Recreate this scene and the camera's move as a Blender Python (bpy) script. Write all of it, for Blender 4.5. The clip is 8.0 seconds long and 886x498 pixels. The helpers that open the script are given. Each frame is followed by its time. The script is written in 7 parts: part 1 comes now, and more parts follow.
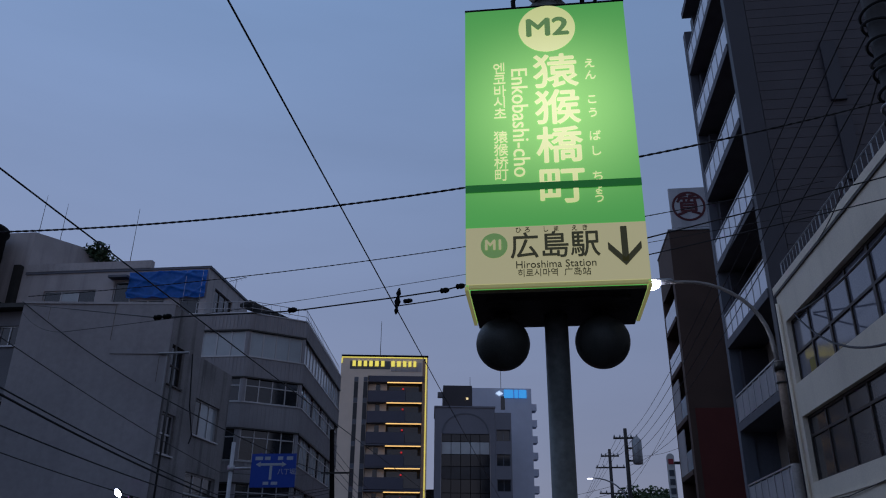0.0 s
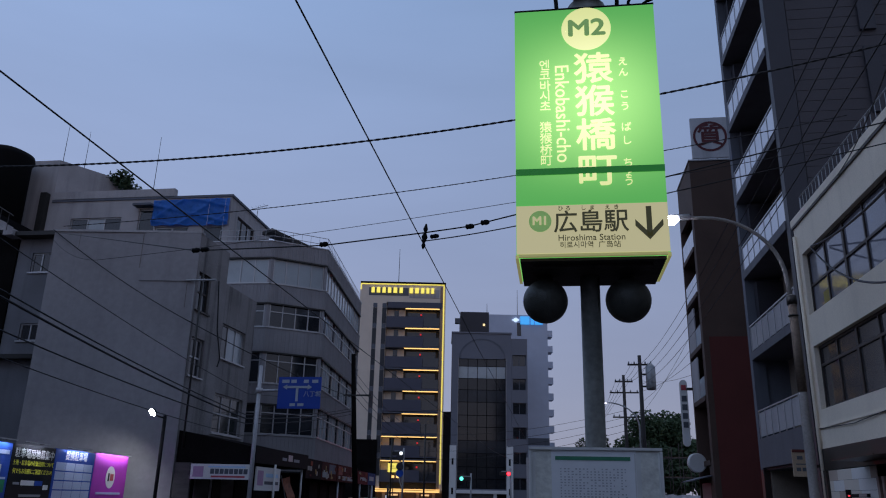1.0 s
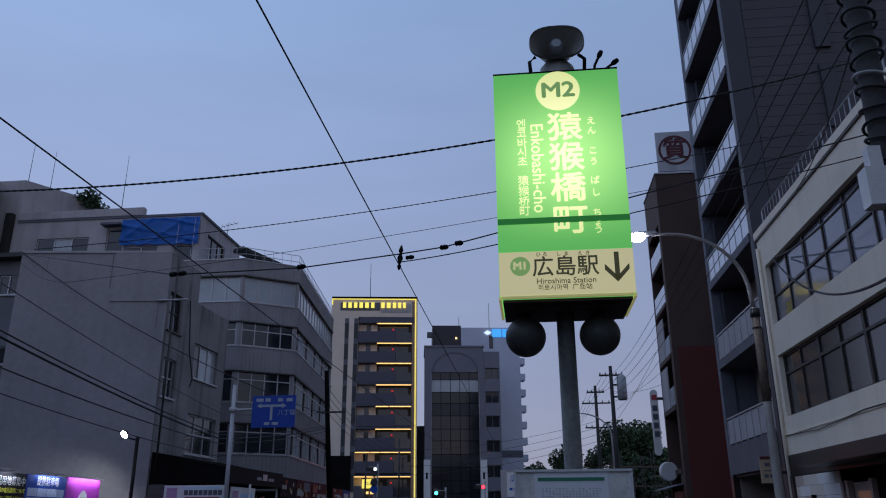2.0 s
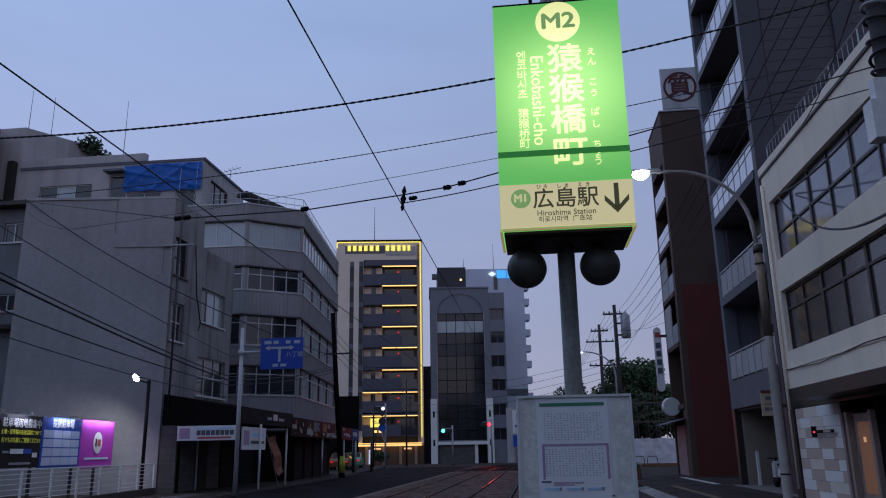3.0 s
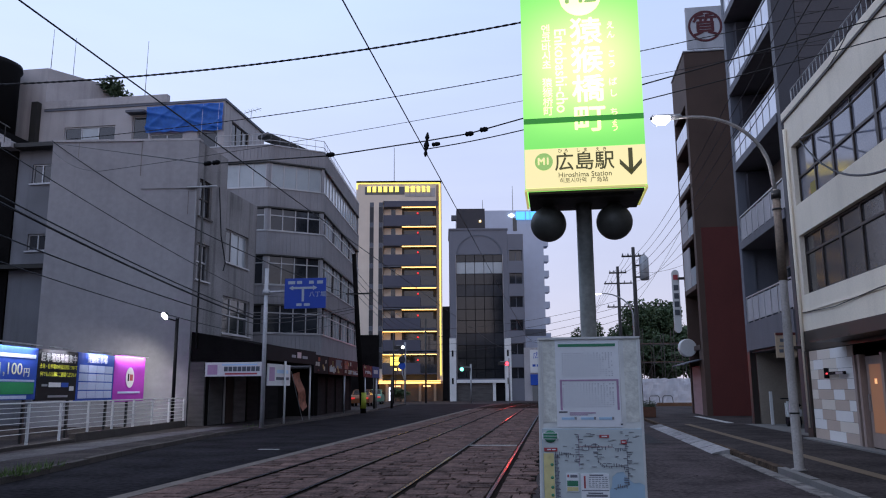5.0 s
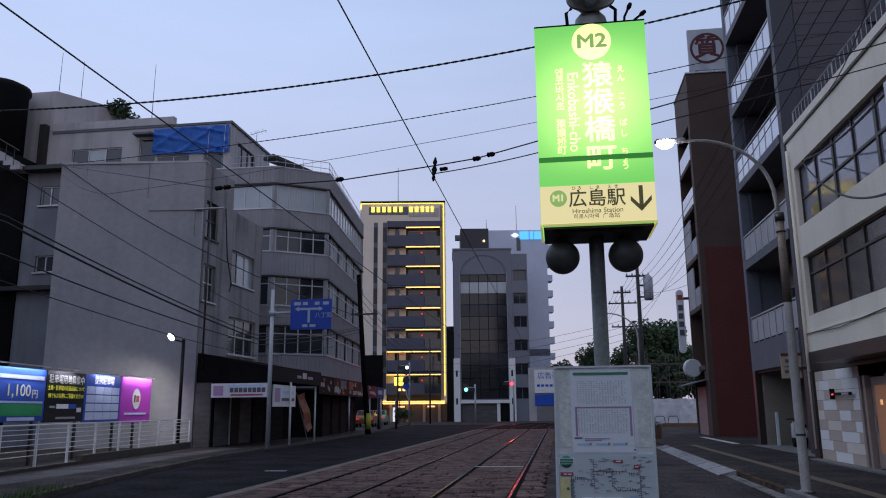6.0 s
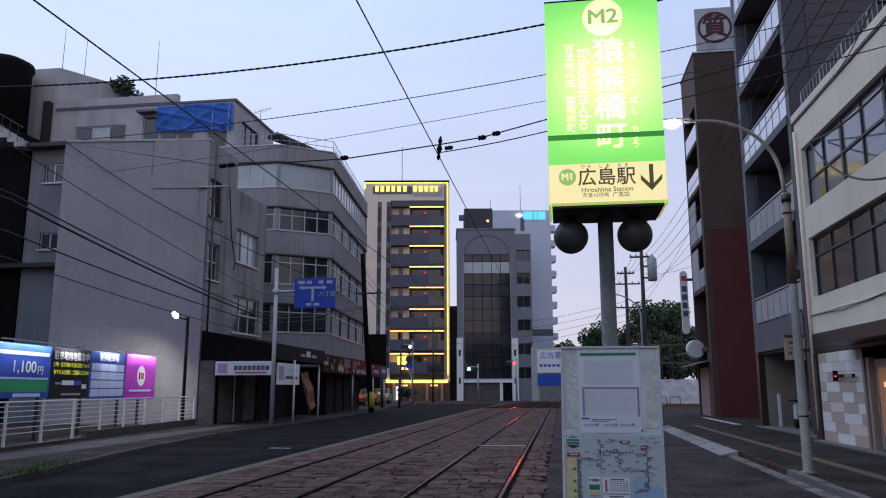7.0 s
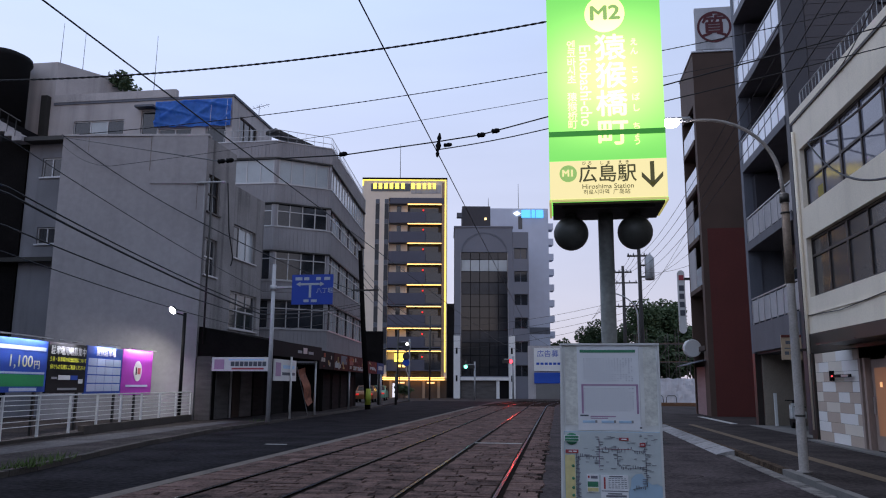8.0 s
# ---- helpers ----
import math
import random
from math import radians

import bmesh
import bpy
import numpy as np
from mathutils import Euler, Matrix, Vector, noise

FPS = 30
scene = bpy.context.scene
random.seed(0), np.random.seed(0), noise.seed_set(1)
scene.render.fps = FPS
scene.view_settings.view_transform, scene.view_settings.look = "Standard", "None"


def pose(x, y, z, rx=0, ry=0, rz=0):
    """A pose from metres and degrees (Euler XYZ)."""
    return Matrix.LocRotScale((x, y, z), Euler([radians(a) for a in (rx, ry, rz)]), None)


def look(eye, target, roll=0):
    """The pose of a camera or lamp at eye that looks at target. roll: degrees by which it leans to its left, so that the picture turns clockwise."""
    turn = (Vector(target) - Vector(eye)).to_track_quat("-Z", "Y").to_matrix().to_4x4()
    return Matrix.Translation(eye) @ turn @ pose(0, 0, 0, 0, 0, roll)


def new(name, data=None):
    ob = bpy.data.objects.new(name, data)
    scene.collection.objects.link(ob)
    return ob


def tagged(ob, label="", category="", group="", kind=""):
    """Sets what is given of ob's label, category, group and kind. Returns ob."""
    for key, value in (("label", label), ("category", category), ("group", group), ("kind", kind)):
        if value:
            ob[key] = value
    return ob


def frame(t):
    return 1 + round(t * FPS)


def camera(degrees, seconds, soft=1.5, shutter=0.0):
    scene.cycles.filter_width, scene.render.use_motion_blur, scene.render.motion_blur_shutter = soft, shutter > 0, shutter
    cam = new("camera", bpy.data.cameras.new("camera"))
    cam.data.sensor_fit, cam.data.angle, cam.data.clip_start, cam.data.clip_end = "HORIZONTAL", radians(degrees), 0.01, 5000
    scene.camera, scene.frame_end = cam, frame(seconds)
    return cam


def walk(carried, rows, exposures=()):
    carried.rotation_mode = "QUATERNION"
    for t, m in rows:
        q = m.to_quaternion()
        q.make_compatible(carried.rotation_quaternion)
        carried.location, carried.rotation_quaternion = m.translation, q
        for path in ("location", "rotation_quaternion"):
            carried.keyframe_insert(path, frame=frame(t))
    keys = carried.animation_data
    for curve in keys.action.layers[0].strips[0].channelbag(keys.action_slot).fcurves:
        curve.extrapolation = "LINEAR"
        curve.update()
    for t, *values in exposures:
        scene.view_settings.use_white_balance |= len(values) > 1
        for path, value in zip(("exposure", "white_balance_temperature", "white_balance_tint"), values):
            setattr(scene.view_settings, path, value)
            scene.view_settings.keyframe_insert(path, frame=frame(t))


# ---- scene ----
cam = camera(59.4, 8.0, soft=1.1)
PATH = [
    (0, (0.194, 1.5, 1.668), (-0.036, 3.324, 2.457), 0.6),
    (0.5, (0.115, 1.305, 1.645), (-0.195, 3.179, 2.272), 2.0),
    (1, (0.123, 0.995, 1.637), (-0.156, 2.878, 2.249), 1.3),
    (1.5, (0.084, 0.767, 1.657), (-0.127, 2.648, 2.304), 0.3),
    (2.8, (0.11, 0.633, 1.638), (-0.103, 2.53, 2.234), -0.9),
    (3, (0.104, 0.639, 1.611), (-0.115, 2.562, 2.114), -1.0),
    (3.5, (0.085, 0.629, 1.586), (-0.166, 2.587, 1.909), -0.6),
    (4, (0.078, 0.617, 1.585), (-0.205, 2.576, 1.866), -0.1),
    (4.5, (0.117, 0.476, 1.578), (-0.163, 2.434, 1.872), -0.3),
    (5.8, (0.051, 0.073, 1.624), (-0.22, 2.006, 2.06), -0.6),
    (6, (0.049, 0.077, 1.623), (-0.231, 2.015, 2.027), -0.5),
    (6.5, (0.048, 0.092, 1.621), (-0.237, 2.037, 1.99), -0.2),
    (7, (0.028, 0.111, 1.625), (-0.263, 2.058, 1.978), -0.1),
    (7.5, (0.017, 0.105, 1.62), (-0.276, 2.053, 1.967), 0.1),
    (8, (0.016, 0.119, 1.618), (-0.269, 2.068, 1.965), 0.3),
]
walk(cam, [(t, look(eye, target, roll)) for t, eye, target, roll in PATH],
     [(0, -1.58, 5660, 25), (0.5, -1.4, 5710, 25), (1, -1.17, 5810, 25), (1.5, -1.07, 5760, 25), (2.3, -1.12, 5760, 25), (3, -0.98, 5820, 28), (3.5, -0.33, 6120, 27),
      (4, 0.0, 6320, 26), (4.5, 0.08, 6300, 26), (5.2, -0.15, 6320, 26), (6, -0.42, 6370, 26), (6.5, -0.28, 6420, 25), (7, -0.12, 6470, 25), (8, -0.12, 6520, 25)])

# ---- light ----
world = bpy.data.worlds.new("dusk_sky")
scene.world = world
world.use_nodes = True
wn, wl = world.node_tree.nodes, world.node_tree.links
sky = wn.new("ShaderNodeTexSky")
sky.sky_type, sky.sun_disc = "NISHITA", False
sky.sun_elevation, sky.sun_rotation = radians(4.0), radians(150)
sky.air_density, sky.dust_density, sky.ozone_density = 1.0, 1.2, 3.0
wn["Background"].inputs["Strength"].default_value = 0.12
haze = wn.new("ShaderNodeMix")
haze.data_type = "RGBA"
haze.inputs["Factor"].default_value = 0.62
up = wn.new("ShaderNodeTexCoord")
split = wn.new("ShaderNodeSeparateXYZ")
wl.new(up.outputs["Generated"], split.inputs["Vector"])
rise = wn.new("ShaderNodeValToRGB")
rise.color_ramp.elements[0].position, rise.color_ramp.elements[0].color = 0.04, (0.76, 0.78, 0.87, 1)
middle = rise.color_ramp.elements.new(0.3)
middle.color = (0.95, 1.1, 1.22, 1)
rise.color_ramp.elements[1].position, rise.color_ramp.elements[1].color = 0.72, (0.6, 0.94, 1.31, 1)
wl.new(split.outputs["Z"], rise.inputs["Fac"])
tone = wn.new("ShaderNodeVectorMath")
tone.operation = "SCALE"
side = wn.new("ShaderNodeMath")
side.operation, side.inputs[1].default_value, side.inputs[2].default_value = "MULTIPLY_ADD", -3.6, 10.3
wl.new(split.outputs["X"], side.inputs[0])
flat = wn.new("ShaderNodeMapping")
flat.inputs["Scale"].default_value = (2.0, 2.0, 11.0)
wl.new(up.outputs["Generated"], flat.inputs["Vector"])
cloud = wn.new("ShaderNodeTexNoise")
cloud.inputs["Scale"].default_value, cloud.inputs["Detail"].default_value = 1.4, 4
wl.new(flat.outputs["Vector"], cloud.inputs["Vector"])
veil = wn.new("ShaderNodeMath")
veil.operation, veil.inputs[1].default_value = "MULTIPLY_ADD", 2.2
wl.new(cloud.outputs["Fac"], veil.inputs[0])
wl.new(side.outputs["Value"], veil.inputs[2])
wl.new(veil.outputs["Value"], tone.inputs["Scale"])
wl.new(rise.outputs["Color"], tone.inputs[0])
wl.new(tone.outputs["Vector"], haze.inputs[7])
wl.new(sky.outputs["Color"], haze.inputs[6])
wl.new(haze.outputs[2], wn["Background"].inputs["Color"])


def lamp(name, kind, place, power, color, size=0.1, target=None, angle=None):
    data = bpy.data.lights.new(name, kind)
    data.energy, data.color = power, color
    if kind in ("POINT", "SPOT"):
        data.shadow_soft_size = size
    if kind == "AREA":
        data.size = size
    ob = new(name, data)
    ob.matrix_world = look(place, target) if target else Matrix.Translation(place)
    if angle:
        data.spot_size = radians(angle)
    return ob


# ---- materials ----
def mk(name, color, rough=0.75, metal=0.0, var=0.25, scale=0.8, fine=25.0, bump=0.15, spec=0.4, streak=0.0, emit=None, power=0.0, random_piece=0.0, stretch=(1, 1, 1)):
    m = bpy.data.materials.new(name)
    m.use_nodes = True
    n, l = m.node_tree.nodes, m.node_tree.links
    b = n["Principled BSDF"]
    b.inputs["Roughness"].default_value, b.inputs["Metallic"].default_value = rough, metal
    b.inputs["Specular IOR Level"].default_value = spec
    co = n.new("ShaderNodeTexCoord")
    mp = n.new("ShaderNodeMapping")
    mp.inputs["Scale"].default_value = stretch
    l.new(co.outputs["Object"], mp.inputs["Vector"])
    big, small = n.new("ShaderNodeTexNoise"), n.new("ShaderNodeTexNoise")
    big.inputs["Scale"].default_value, big.inputs["Detail"].default_value = scale, 5
    small.inputs["Scale"].default_value, small.inputs["Detail"].default_value = fine, 4
    for t in (big, small):
        l.new(mp.outputs["Vector"], t.inputs["Vector"])
    mix = n.new("ShaderNodeMath")
    mix.operation = "ADD"
    l.new(big.outputs["Fac"], mix.inputs[0])
    l.new(small.outputs["Fac"], mix.inputs[1])
    last = mix.outputs["Value"]
    if streak:
        st = n.new("ShaderNodeTexNoise")
        sm = n.new("ShaderNodeMapping")
        sm.inputs["Scale"].default_value = (1.6, 1.6, 0.09)
        l.new(co.outputs["Object"], sm.inputs["Vector"])
        l.new(sm.outputs["Vector"], st.inputs["Vector"])
        st.inputs["Scale"].default_value, st.inputs["Detail"].default_value = 1.3, 6
        ramp = n.new("ShaderNodeMapRange")
        ramp.inputs["From Min"].default_value, ramp.inputs["From Max"].default_value = 0.5, 0.72
        ramp.inputs["To Min"].default_value, ramp.inputs["To Max"].default_value = 0.0, -streak
        l.new(st.outputs["Fac"], ramp.inputs["Value"])
        ad = n.new("ShaderNodeMath")
        l.new(last, ad.inputs[0])
        l.new(ramp.outputs["Result"], ad.inputs[1])
        last = ad.outputs["Value"]
    if random_piece:
        oi = n.new("ShaderNodeObjectInfo")
        gi = n.new("ShaderNodeNewGeometry")
        for src in (oi.outputs["Random"], gi.outputs["Random Per Island"]):
            ma = n.new("ShaderNodeMath")
            ma.operation = "MULTIPLY_ADD"
            ma.inputs[1].default_value = random_piece
            l.new(src, ma.inputs[0])
            l.new(last, ma.inputs[2])
            last = ma.outputs["Value"]
    rng = n.new("ShaderNodeMapRange")
    rng.inputs["From Min"].default_value, rng.inputs["From Max"].default_value = 0.5, 1.5 + random_piece * 2
    rng.inputs["To Min"].default_value, rng.inputs["To Max"].default_value = 1 - var, 1 + var
    l.new(last, rng.inputs["Value"])
    mul = n.new("ShaderNodeVectorMath")
    mul.operation = "SCALE"
    mul.inputs[0].default_value = color[:3]
    l.new(rng.outputs["Result"], mul.inputs["Scale"])
    l.new(mul.outputs["Vector"], b.inputs["Base Color"])
    if bump:
        bp = n.new("ShaderNodeBump")
        bp.inputs["Strength"].default_value, bp.inputs["Distance"].default_value = bump, 0.02
        l.new(small.outputs["Fac"], bp.inputs["Height"])
        l.new(bp.outputs["Normal"], b.inputs["Normal"])
    if emit:
        b.inputs["Emission Color"].default_value = (*emit, 1)
        b.inputs["Emission Strength"].default_value = power
    return m


ASPHALT = mk("asphalt", (0.051, 0.041, 0.042), 0.9, var=1.3, scale=0.9, fine=11, bump=1.0, spec=0.12)
LANE = mk("blue_black_asphalt", (0.0165, 0.0153, 0.018), 0.95, var=1.4, scale=0.7, fine=9, bump=0.9, spec=0.05)
PAVE = mk("pavement_asphalt", (0.039, 0.032, 0.031), 0.9, var=1.3, scale=0.8, fine=12, bump=0.9, spec=0.12)
SETT = mk("granite_sett", (0.096, 0.061, 0.053), 0.85, var=2.0, scale=2.6, fine=24, bump=1.0, spec=0.1, random_piece=0.35, stretch=(1.3, 0.6, 1))
JOINT = mk("sett_joint", (0.014, 0.011, 0.009), 0.98, var=0.4, fine=40, spec=0.02)
KERB = mk("kerb_concrete", (0.17, 0.163, 0.152), 0.85, var=0.4, scale=1.5, fine=30, bump=0.4, random_piece=0.3)
RAIL = mk("rail_steel", (0.06, 0.053, 0.052), 0.27, 1.0, var=0.2, fine=20, bump=0.05)
DARKSTEEL = mk("dark_steel", (0.05, 0.048, 0.045), 0.5, 0.6, var=0.3)
GALV = mk("galvanised_steel", (0.34, 0.35, 0.36), 0.5, 0.5, var=0.25, scale=3, fine=30, bump=0.1)
WHITEPAINT = mk("white_paint", (0.72, 0.72, 0.7), 0.5, var=0.15, bump=0.05)
CREAM = mk("cream_render", (0.82, 0.73, 0.585), 0.8, var=0.14, scale=0.5, streak=0.28, bump=0.2)
GREYWALL = mk("grey_render", (0.322, 0.306, 0.312), 0.88, var=0.16, scale=0.3, fine=4.0, streak=0.3, bump=0.15, spec=0.2)
GREYFRONT = mk("stained_concrete", (0.27, 0.25, 0.245), 0.9, var=0.55, scale=0.6, streak=0.5, bump=0.4)
PALECONC = mk("pale_concrete", (0.41, 0.388, 0.39), 0.88, var=0.3, scale=0.5, streak=0.35, bump=0.25)
RIBBED = mk("ribbed_panel", (0.292, 0.28, 0.29), 0.65, var=0.2, scale=0.8, streak=0.35, bump=0.1)
DARKPANEL = mk("dark_siding", (0.064, 0.059, 0.066), 0.65, var=0.15, streak=0.2)
NAVY = mk("navy_panel", (0.04, 0.039, 0.048), 0.5, var=0.15)
SLAB = mk("balcony_slab_paint", (0.125, 0.125, 0.14), 0.7, var=0.2, streak=0.4)
GREYBAND = mk("slab_paint", (0.12, 0.13, 0.155), 0.7, var=0.2, streak=0.4)
BLOCKWALL = mk("balcony_wall", (0.3, 0.25, 0.2), 0.9, var=0.25, scale=1.0)
BROWN = mk("brown_brick_tile", (0.078, 0.047, 0.035), 0.75, var=0.3, scale=0.6, fine=20, bump=0.3)
RED = mk("red_painted_wall", (0.112, 0.025, 0.02), 0.8, var=0.22, scale=0.7, streak=0.4, bump=0.2)
BEIGE = mk("beige_tile_wall", (0.76, 0.64, 0.52), 0.75, var=0.1)
HOTELGREY = mk("hotel_balcony_front", (0.085, 0.085, 0.115), 0.6, var=0.12)
# Near-black stands for shade in the hotel's balcony recesses and window slits.
HOTELDARK = mk("hotel_recess_shade", (0.045, 0.045, 0.05), 0.6, var=0.2)
MICGREY = mk("office_granite", (0.17, 0.175, 0.205), 0.6, var=0.12, scale=0.4)
MICBACK = mk("office_pale_wall", (0.52, 0.56, 0.66), 0.8, var=0.1, streak=0.15)
# Opaque pane: the dark base colour stands for the unlit interior behind.
GLASS = mk("window_glass", (0.02, 0.024, 0.03), 0.06, var=0.3, scale=0.6, bump=0.0, spec=0.8)
CURTAIN = mk("pale_blind_glass", (0.38, 0.42, 0.44), 0.15, var=0.2, scale=0.9, bump=0.0, spec=0.7)
FRAME = mk("aluminium_frame", (0.45, 0.45, 0.46), 0.4, 0.5, var=0.1, bump=0.03)
BRONZE = mk("bronze_frame", (0.055, 0.045, 0.04), 0.45, 0.5, var=0.1, bump=0.03)
BLACK = mk("black_plastic", (0.01, 0.01, 0.011), 0.65, var=0.2, spec=0.08)
# Near-black: shade of shops and rooms put into the colour, also dark wood.
DARK_SHADE = mk("dark_and_shade", (0.009, 0.008, 0.008), 0.95, var=0.8, spec=0.05)
# Shutter colour cut to near-black for the shade under the awnings.
SHADESHUTTER = mk("shaded_shutter", (0.015, 0.013, 0.013), 0.85, var=0.8, spec=0.08, stretch=(1, 1, 8))
# Pale base colour stands for reflected sky and the blinds behind.
PALEGLASS = mk("painted_sky_glass", (0.16, 0.165, 0.2), 0.08, var=0.35, scale=0.5, bump=0, spec=0.9)
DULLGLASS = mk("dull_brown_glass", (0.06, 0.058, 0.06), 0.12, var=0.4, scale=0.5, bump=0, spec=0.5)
BALGLASS = mk("pale_balcony_glass", (0.8, 0.83, 0.9), 0.2, var=0.1, scale=1.0, bump=0, spec=0.7)
SHUTTER = mk("grey_shutter", (0.17, 0.165, 0.16), 0.6, var=0.2)
TARP = mk("blue_tarpaulin", (0.045, 0.23, 0.74), 0.35, var=0.2, scale=1.6, fine=5, bump=0.3)
WIRE = mk("cable_black", (0.015, 0.015, 0.017), 0.6, var=0.1, bump=0)
BARK = mk("bark", (0.07, 0.055, 0.04), 0.9, var=0.4)
LEAF = mk("foliage", (0.045, 0.078, 0.034), 0.7, var=0.5, scale=0.7, fine=6, bump=0, random_piece=0.6)


def glow(name, color, power, rough=0.4):
    m = bpy.data.materials.new(name)
    m.use_nodes = True
    b = m.node_tree.nodes["Principled BSDF"]
    b.inputs["Base Color"].default_value = (*[min(0.8, c) for c in color], 1)
    b.inputs["Roughness"].default_value = rough
    b.inputs["Emission Color"].default_value = (*color, 1)
    b.inputs["Emission Strength"].default_value = power
    return m


def backlit(name, edge, mid, rough=0.25):
    """A sheet lit from within by tubes: brighter round the tubes' middle height."""
    m = bpy.data.materials.new(name)
    m.use_nodes = True
    n, l = m.node_tree.nodes, m.node_tree.links
    b = n["Principled BSDF"]
    b.inputs["Roughness"].default_value = rough
    b.inputs["Specular IOR Level"].default_value = 0.2
    b.inputs["Base Color"].default_value = (*[min(0.5, 0.2 * c) for c in edge], 1)
    co, sp = n.new("ShaderNodeTexCoord"), n.new("ShaderNodeSeparateXYZ")
    l.new(co.outputs["Object"], sp.inputs[0])

    def hump(out, centre, reach):
        a, c = n.new("ShaderNodeMath"), n.new("ShaderNodeMath")
        a.operation, a.inputs[1].default_value = "SUBTRACT", centre
        c.operation = "ABSOLUTE"
        l.new(out, a.inputs[0])
        l.new(a.outputs[0], c.inputs[0])
        r = n.new("ShaderNodeMapRange")
        r.interpolation_type = "SMOOTHSTEP"
        r.inputs["From Min"].default_value, r.inputs["From Max"].default_value = 0.0, reach
        r.inputs["To Min"].default_value, r.inputs["To Max"].default_value = 1.0, 0.0
        l.new(c.outputs[0], r.inputs["Value"])
        return r.outputs["Result"]

    pr = n.new("ShaderNodeMath")
    pr.operation = "MULTIPLY"
    l.new(hump(sp.outputs["Z"], 3.5, 0.56), pr.inputs[0])
    l.new(hump(sp.outputs["X"], 0.36, 0.62), pr.inputs[1])
    mx = n.new("ShaderNodeMix")
    mx.data_type = "RGBA"
    mx.inputs[6].default_value, mx.inputs[7].default_value = (*edge, 1), (*mid, 1)
    l.new(pr.outputs[0], mx.inputs[0])
    l.new(mx.outputs[2], b.inputs["Emission Color"])
    b.inputs["Emission Strength"].default_value = 1.0
    return m


# ---- mesh helpers ----
def box(bm, x0, x1, y0, y1, z0, z1):
    v = [bm.verts.new((x, y, z)) for z in (z0, z1) for x, y in ((x0, y0), (x1, y0), (x1, y1), (x0, y1))]
    for f in ((3, 2, 1, 0), (4, 5, 6, 7), (0, 1, 5, 4), (1, 2, 6, 5), (2, 3, 7, 6), (3, 0, 4, 7)):
        bm.faces.new([v[i] for i in f])
    return v


def prism(bm, outline, z0, z1):
    """An upright prism over an outline of (x, y) places."""
    lo = [bm.verts.new((x, y, z0)) for x, y in outline]
    hi = [bm.verts.new((x, y, z1)) for x, y in outline]
    k = len(outline)
    bm.faces.new(lo[::-1])
    bm.faces.new(hi)
    for i in range(k):
        bm.faces.new((lo[i], lo[(i + 1) % k], hi[(i + 1) % k], hi[i]))


def tube(bm, points, radius, sides=8, radius_end=None):
    """A round bar through the points."""
    pts = [Vector(p) for p in points]
    rings = []
    for i, p in enumerate(pts):
        d = (pts[min(i + 1, len(pts) - 1)] - pts[max(i - 1, 0)]).normalized()
        a = d.cross(Vector((0, 0, 1)) if abs(d.z) < 0.9 else Vector((1, 0, 0))).normalized()
        b = d.cross(a)
        r = radius if radius_end is None else radius + (radius_end - radius) * i / (len(pts) - 1)
        rings.append([bm.verts.new(p + r * (math.cos(2 * math.pi * k / sides) * a + math.sin(2 * math.pi * k / sides) * b)) for k in range(sides)])
    for r0, r1 in zip(rings, rings[1:]):
        for k in range(sides):
            f = bm.faces.new((r0[k], r0[(k + 1) % sides], r1[(k + 1) % sides], r1[k]))
            f.smooth = sides > 6
    bm.faces.new(rings[0])
    bm.faces.new(rings[-1][::-1])


def lathe(bm, centre, axis, profile, sides=24):
    """A turned shape: profile of (distance along the axis, radius)."""
    c, d = Vector(centre), Vector(axis).normalized()
    a = d.cross(Vector((0, 0, 1)) if abs(d.z) < 0.9 else Vector((1, 0, 0))).normalized()
    b = d.cross(a)
    rings = [[bm.verts.new(c + d * h + r * (math.cos(2 * math.pi * k / sides) * a + math.sin(2 * math.pi * k / sides) * b)) for k in range(sides)] for h, r in profile]
    for r0, r1 in zip(rings, rings[1:]):
        for k in range(sides):
            bm.faces.new((r0[k], r0[(k + 1) % sides], r1[(k + 1) % sides], r1[k])).smooth = True
    bm.faces.new(rings[0])
    bm.faces.new(rings[-1][::-1])


def mesh_of(name, bm, material, clean=True):
    if clean:
        bmesh.ops.recalc_face_normals(bm, faces=bm.faces)
    me = bpy.data.meshes.new(name)
    bm.to_mesh(me)
    bm.free()
    me.materials.append(material)
    return me


def solo(name, bm, material, label="", category="", group="", kind=""):
    return tagged(new(name, mesh_of(name, bm, material)), label, category, group, kind)


def thing(name, base, label, category, group="", kind=""):
    ob = new(name)
    ob.location = base
    ob.empty_display_size = 0.2
    return tagged(ob, label, category, group, kind)


def part(name, bm, material, parent, label="", kind="", clean=True):
    ob = new(name, mesh_of(name, bm, material, clean))
    ob.parent = parent
    ob.matrix_parent_inverse = Matrix.Translation(-parent.location)
    return tagged(ob, label, kind=kind)


def bar_part(name, material, parent, *dims, label=""):
    bm = bmesh.new()
    box(bm, *dims)
    return part(name, bm, material, parent, label)


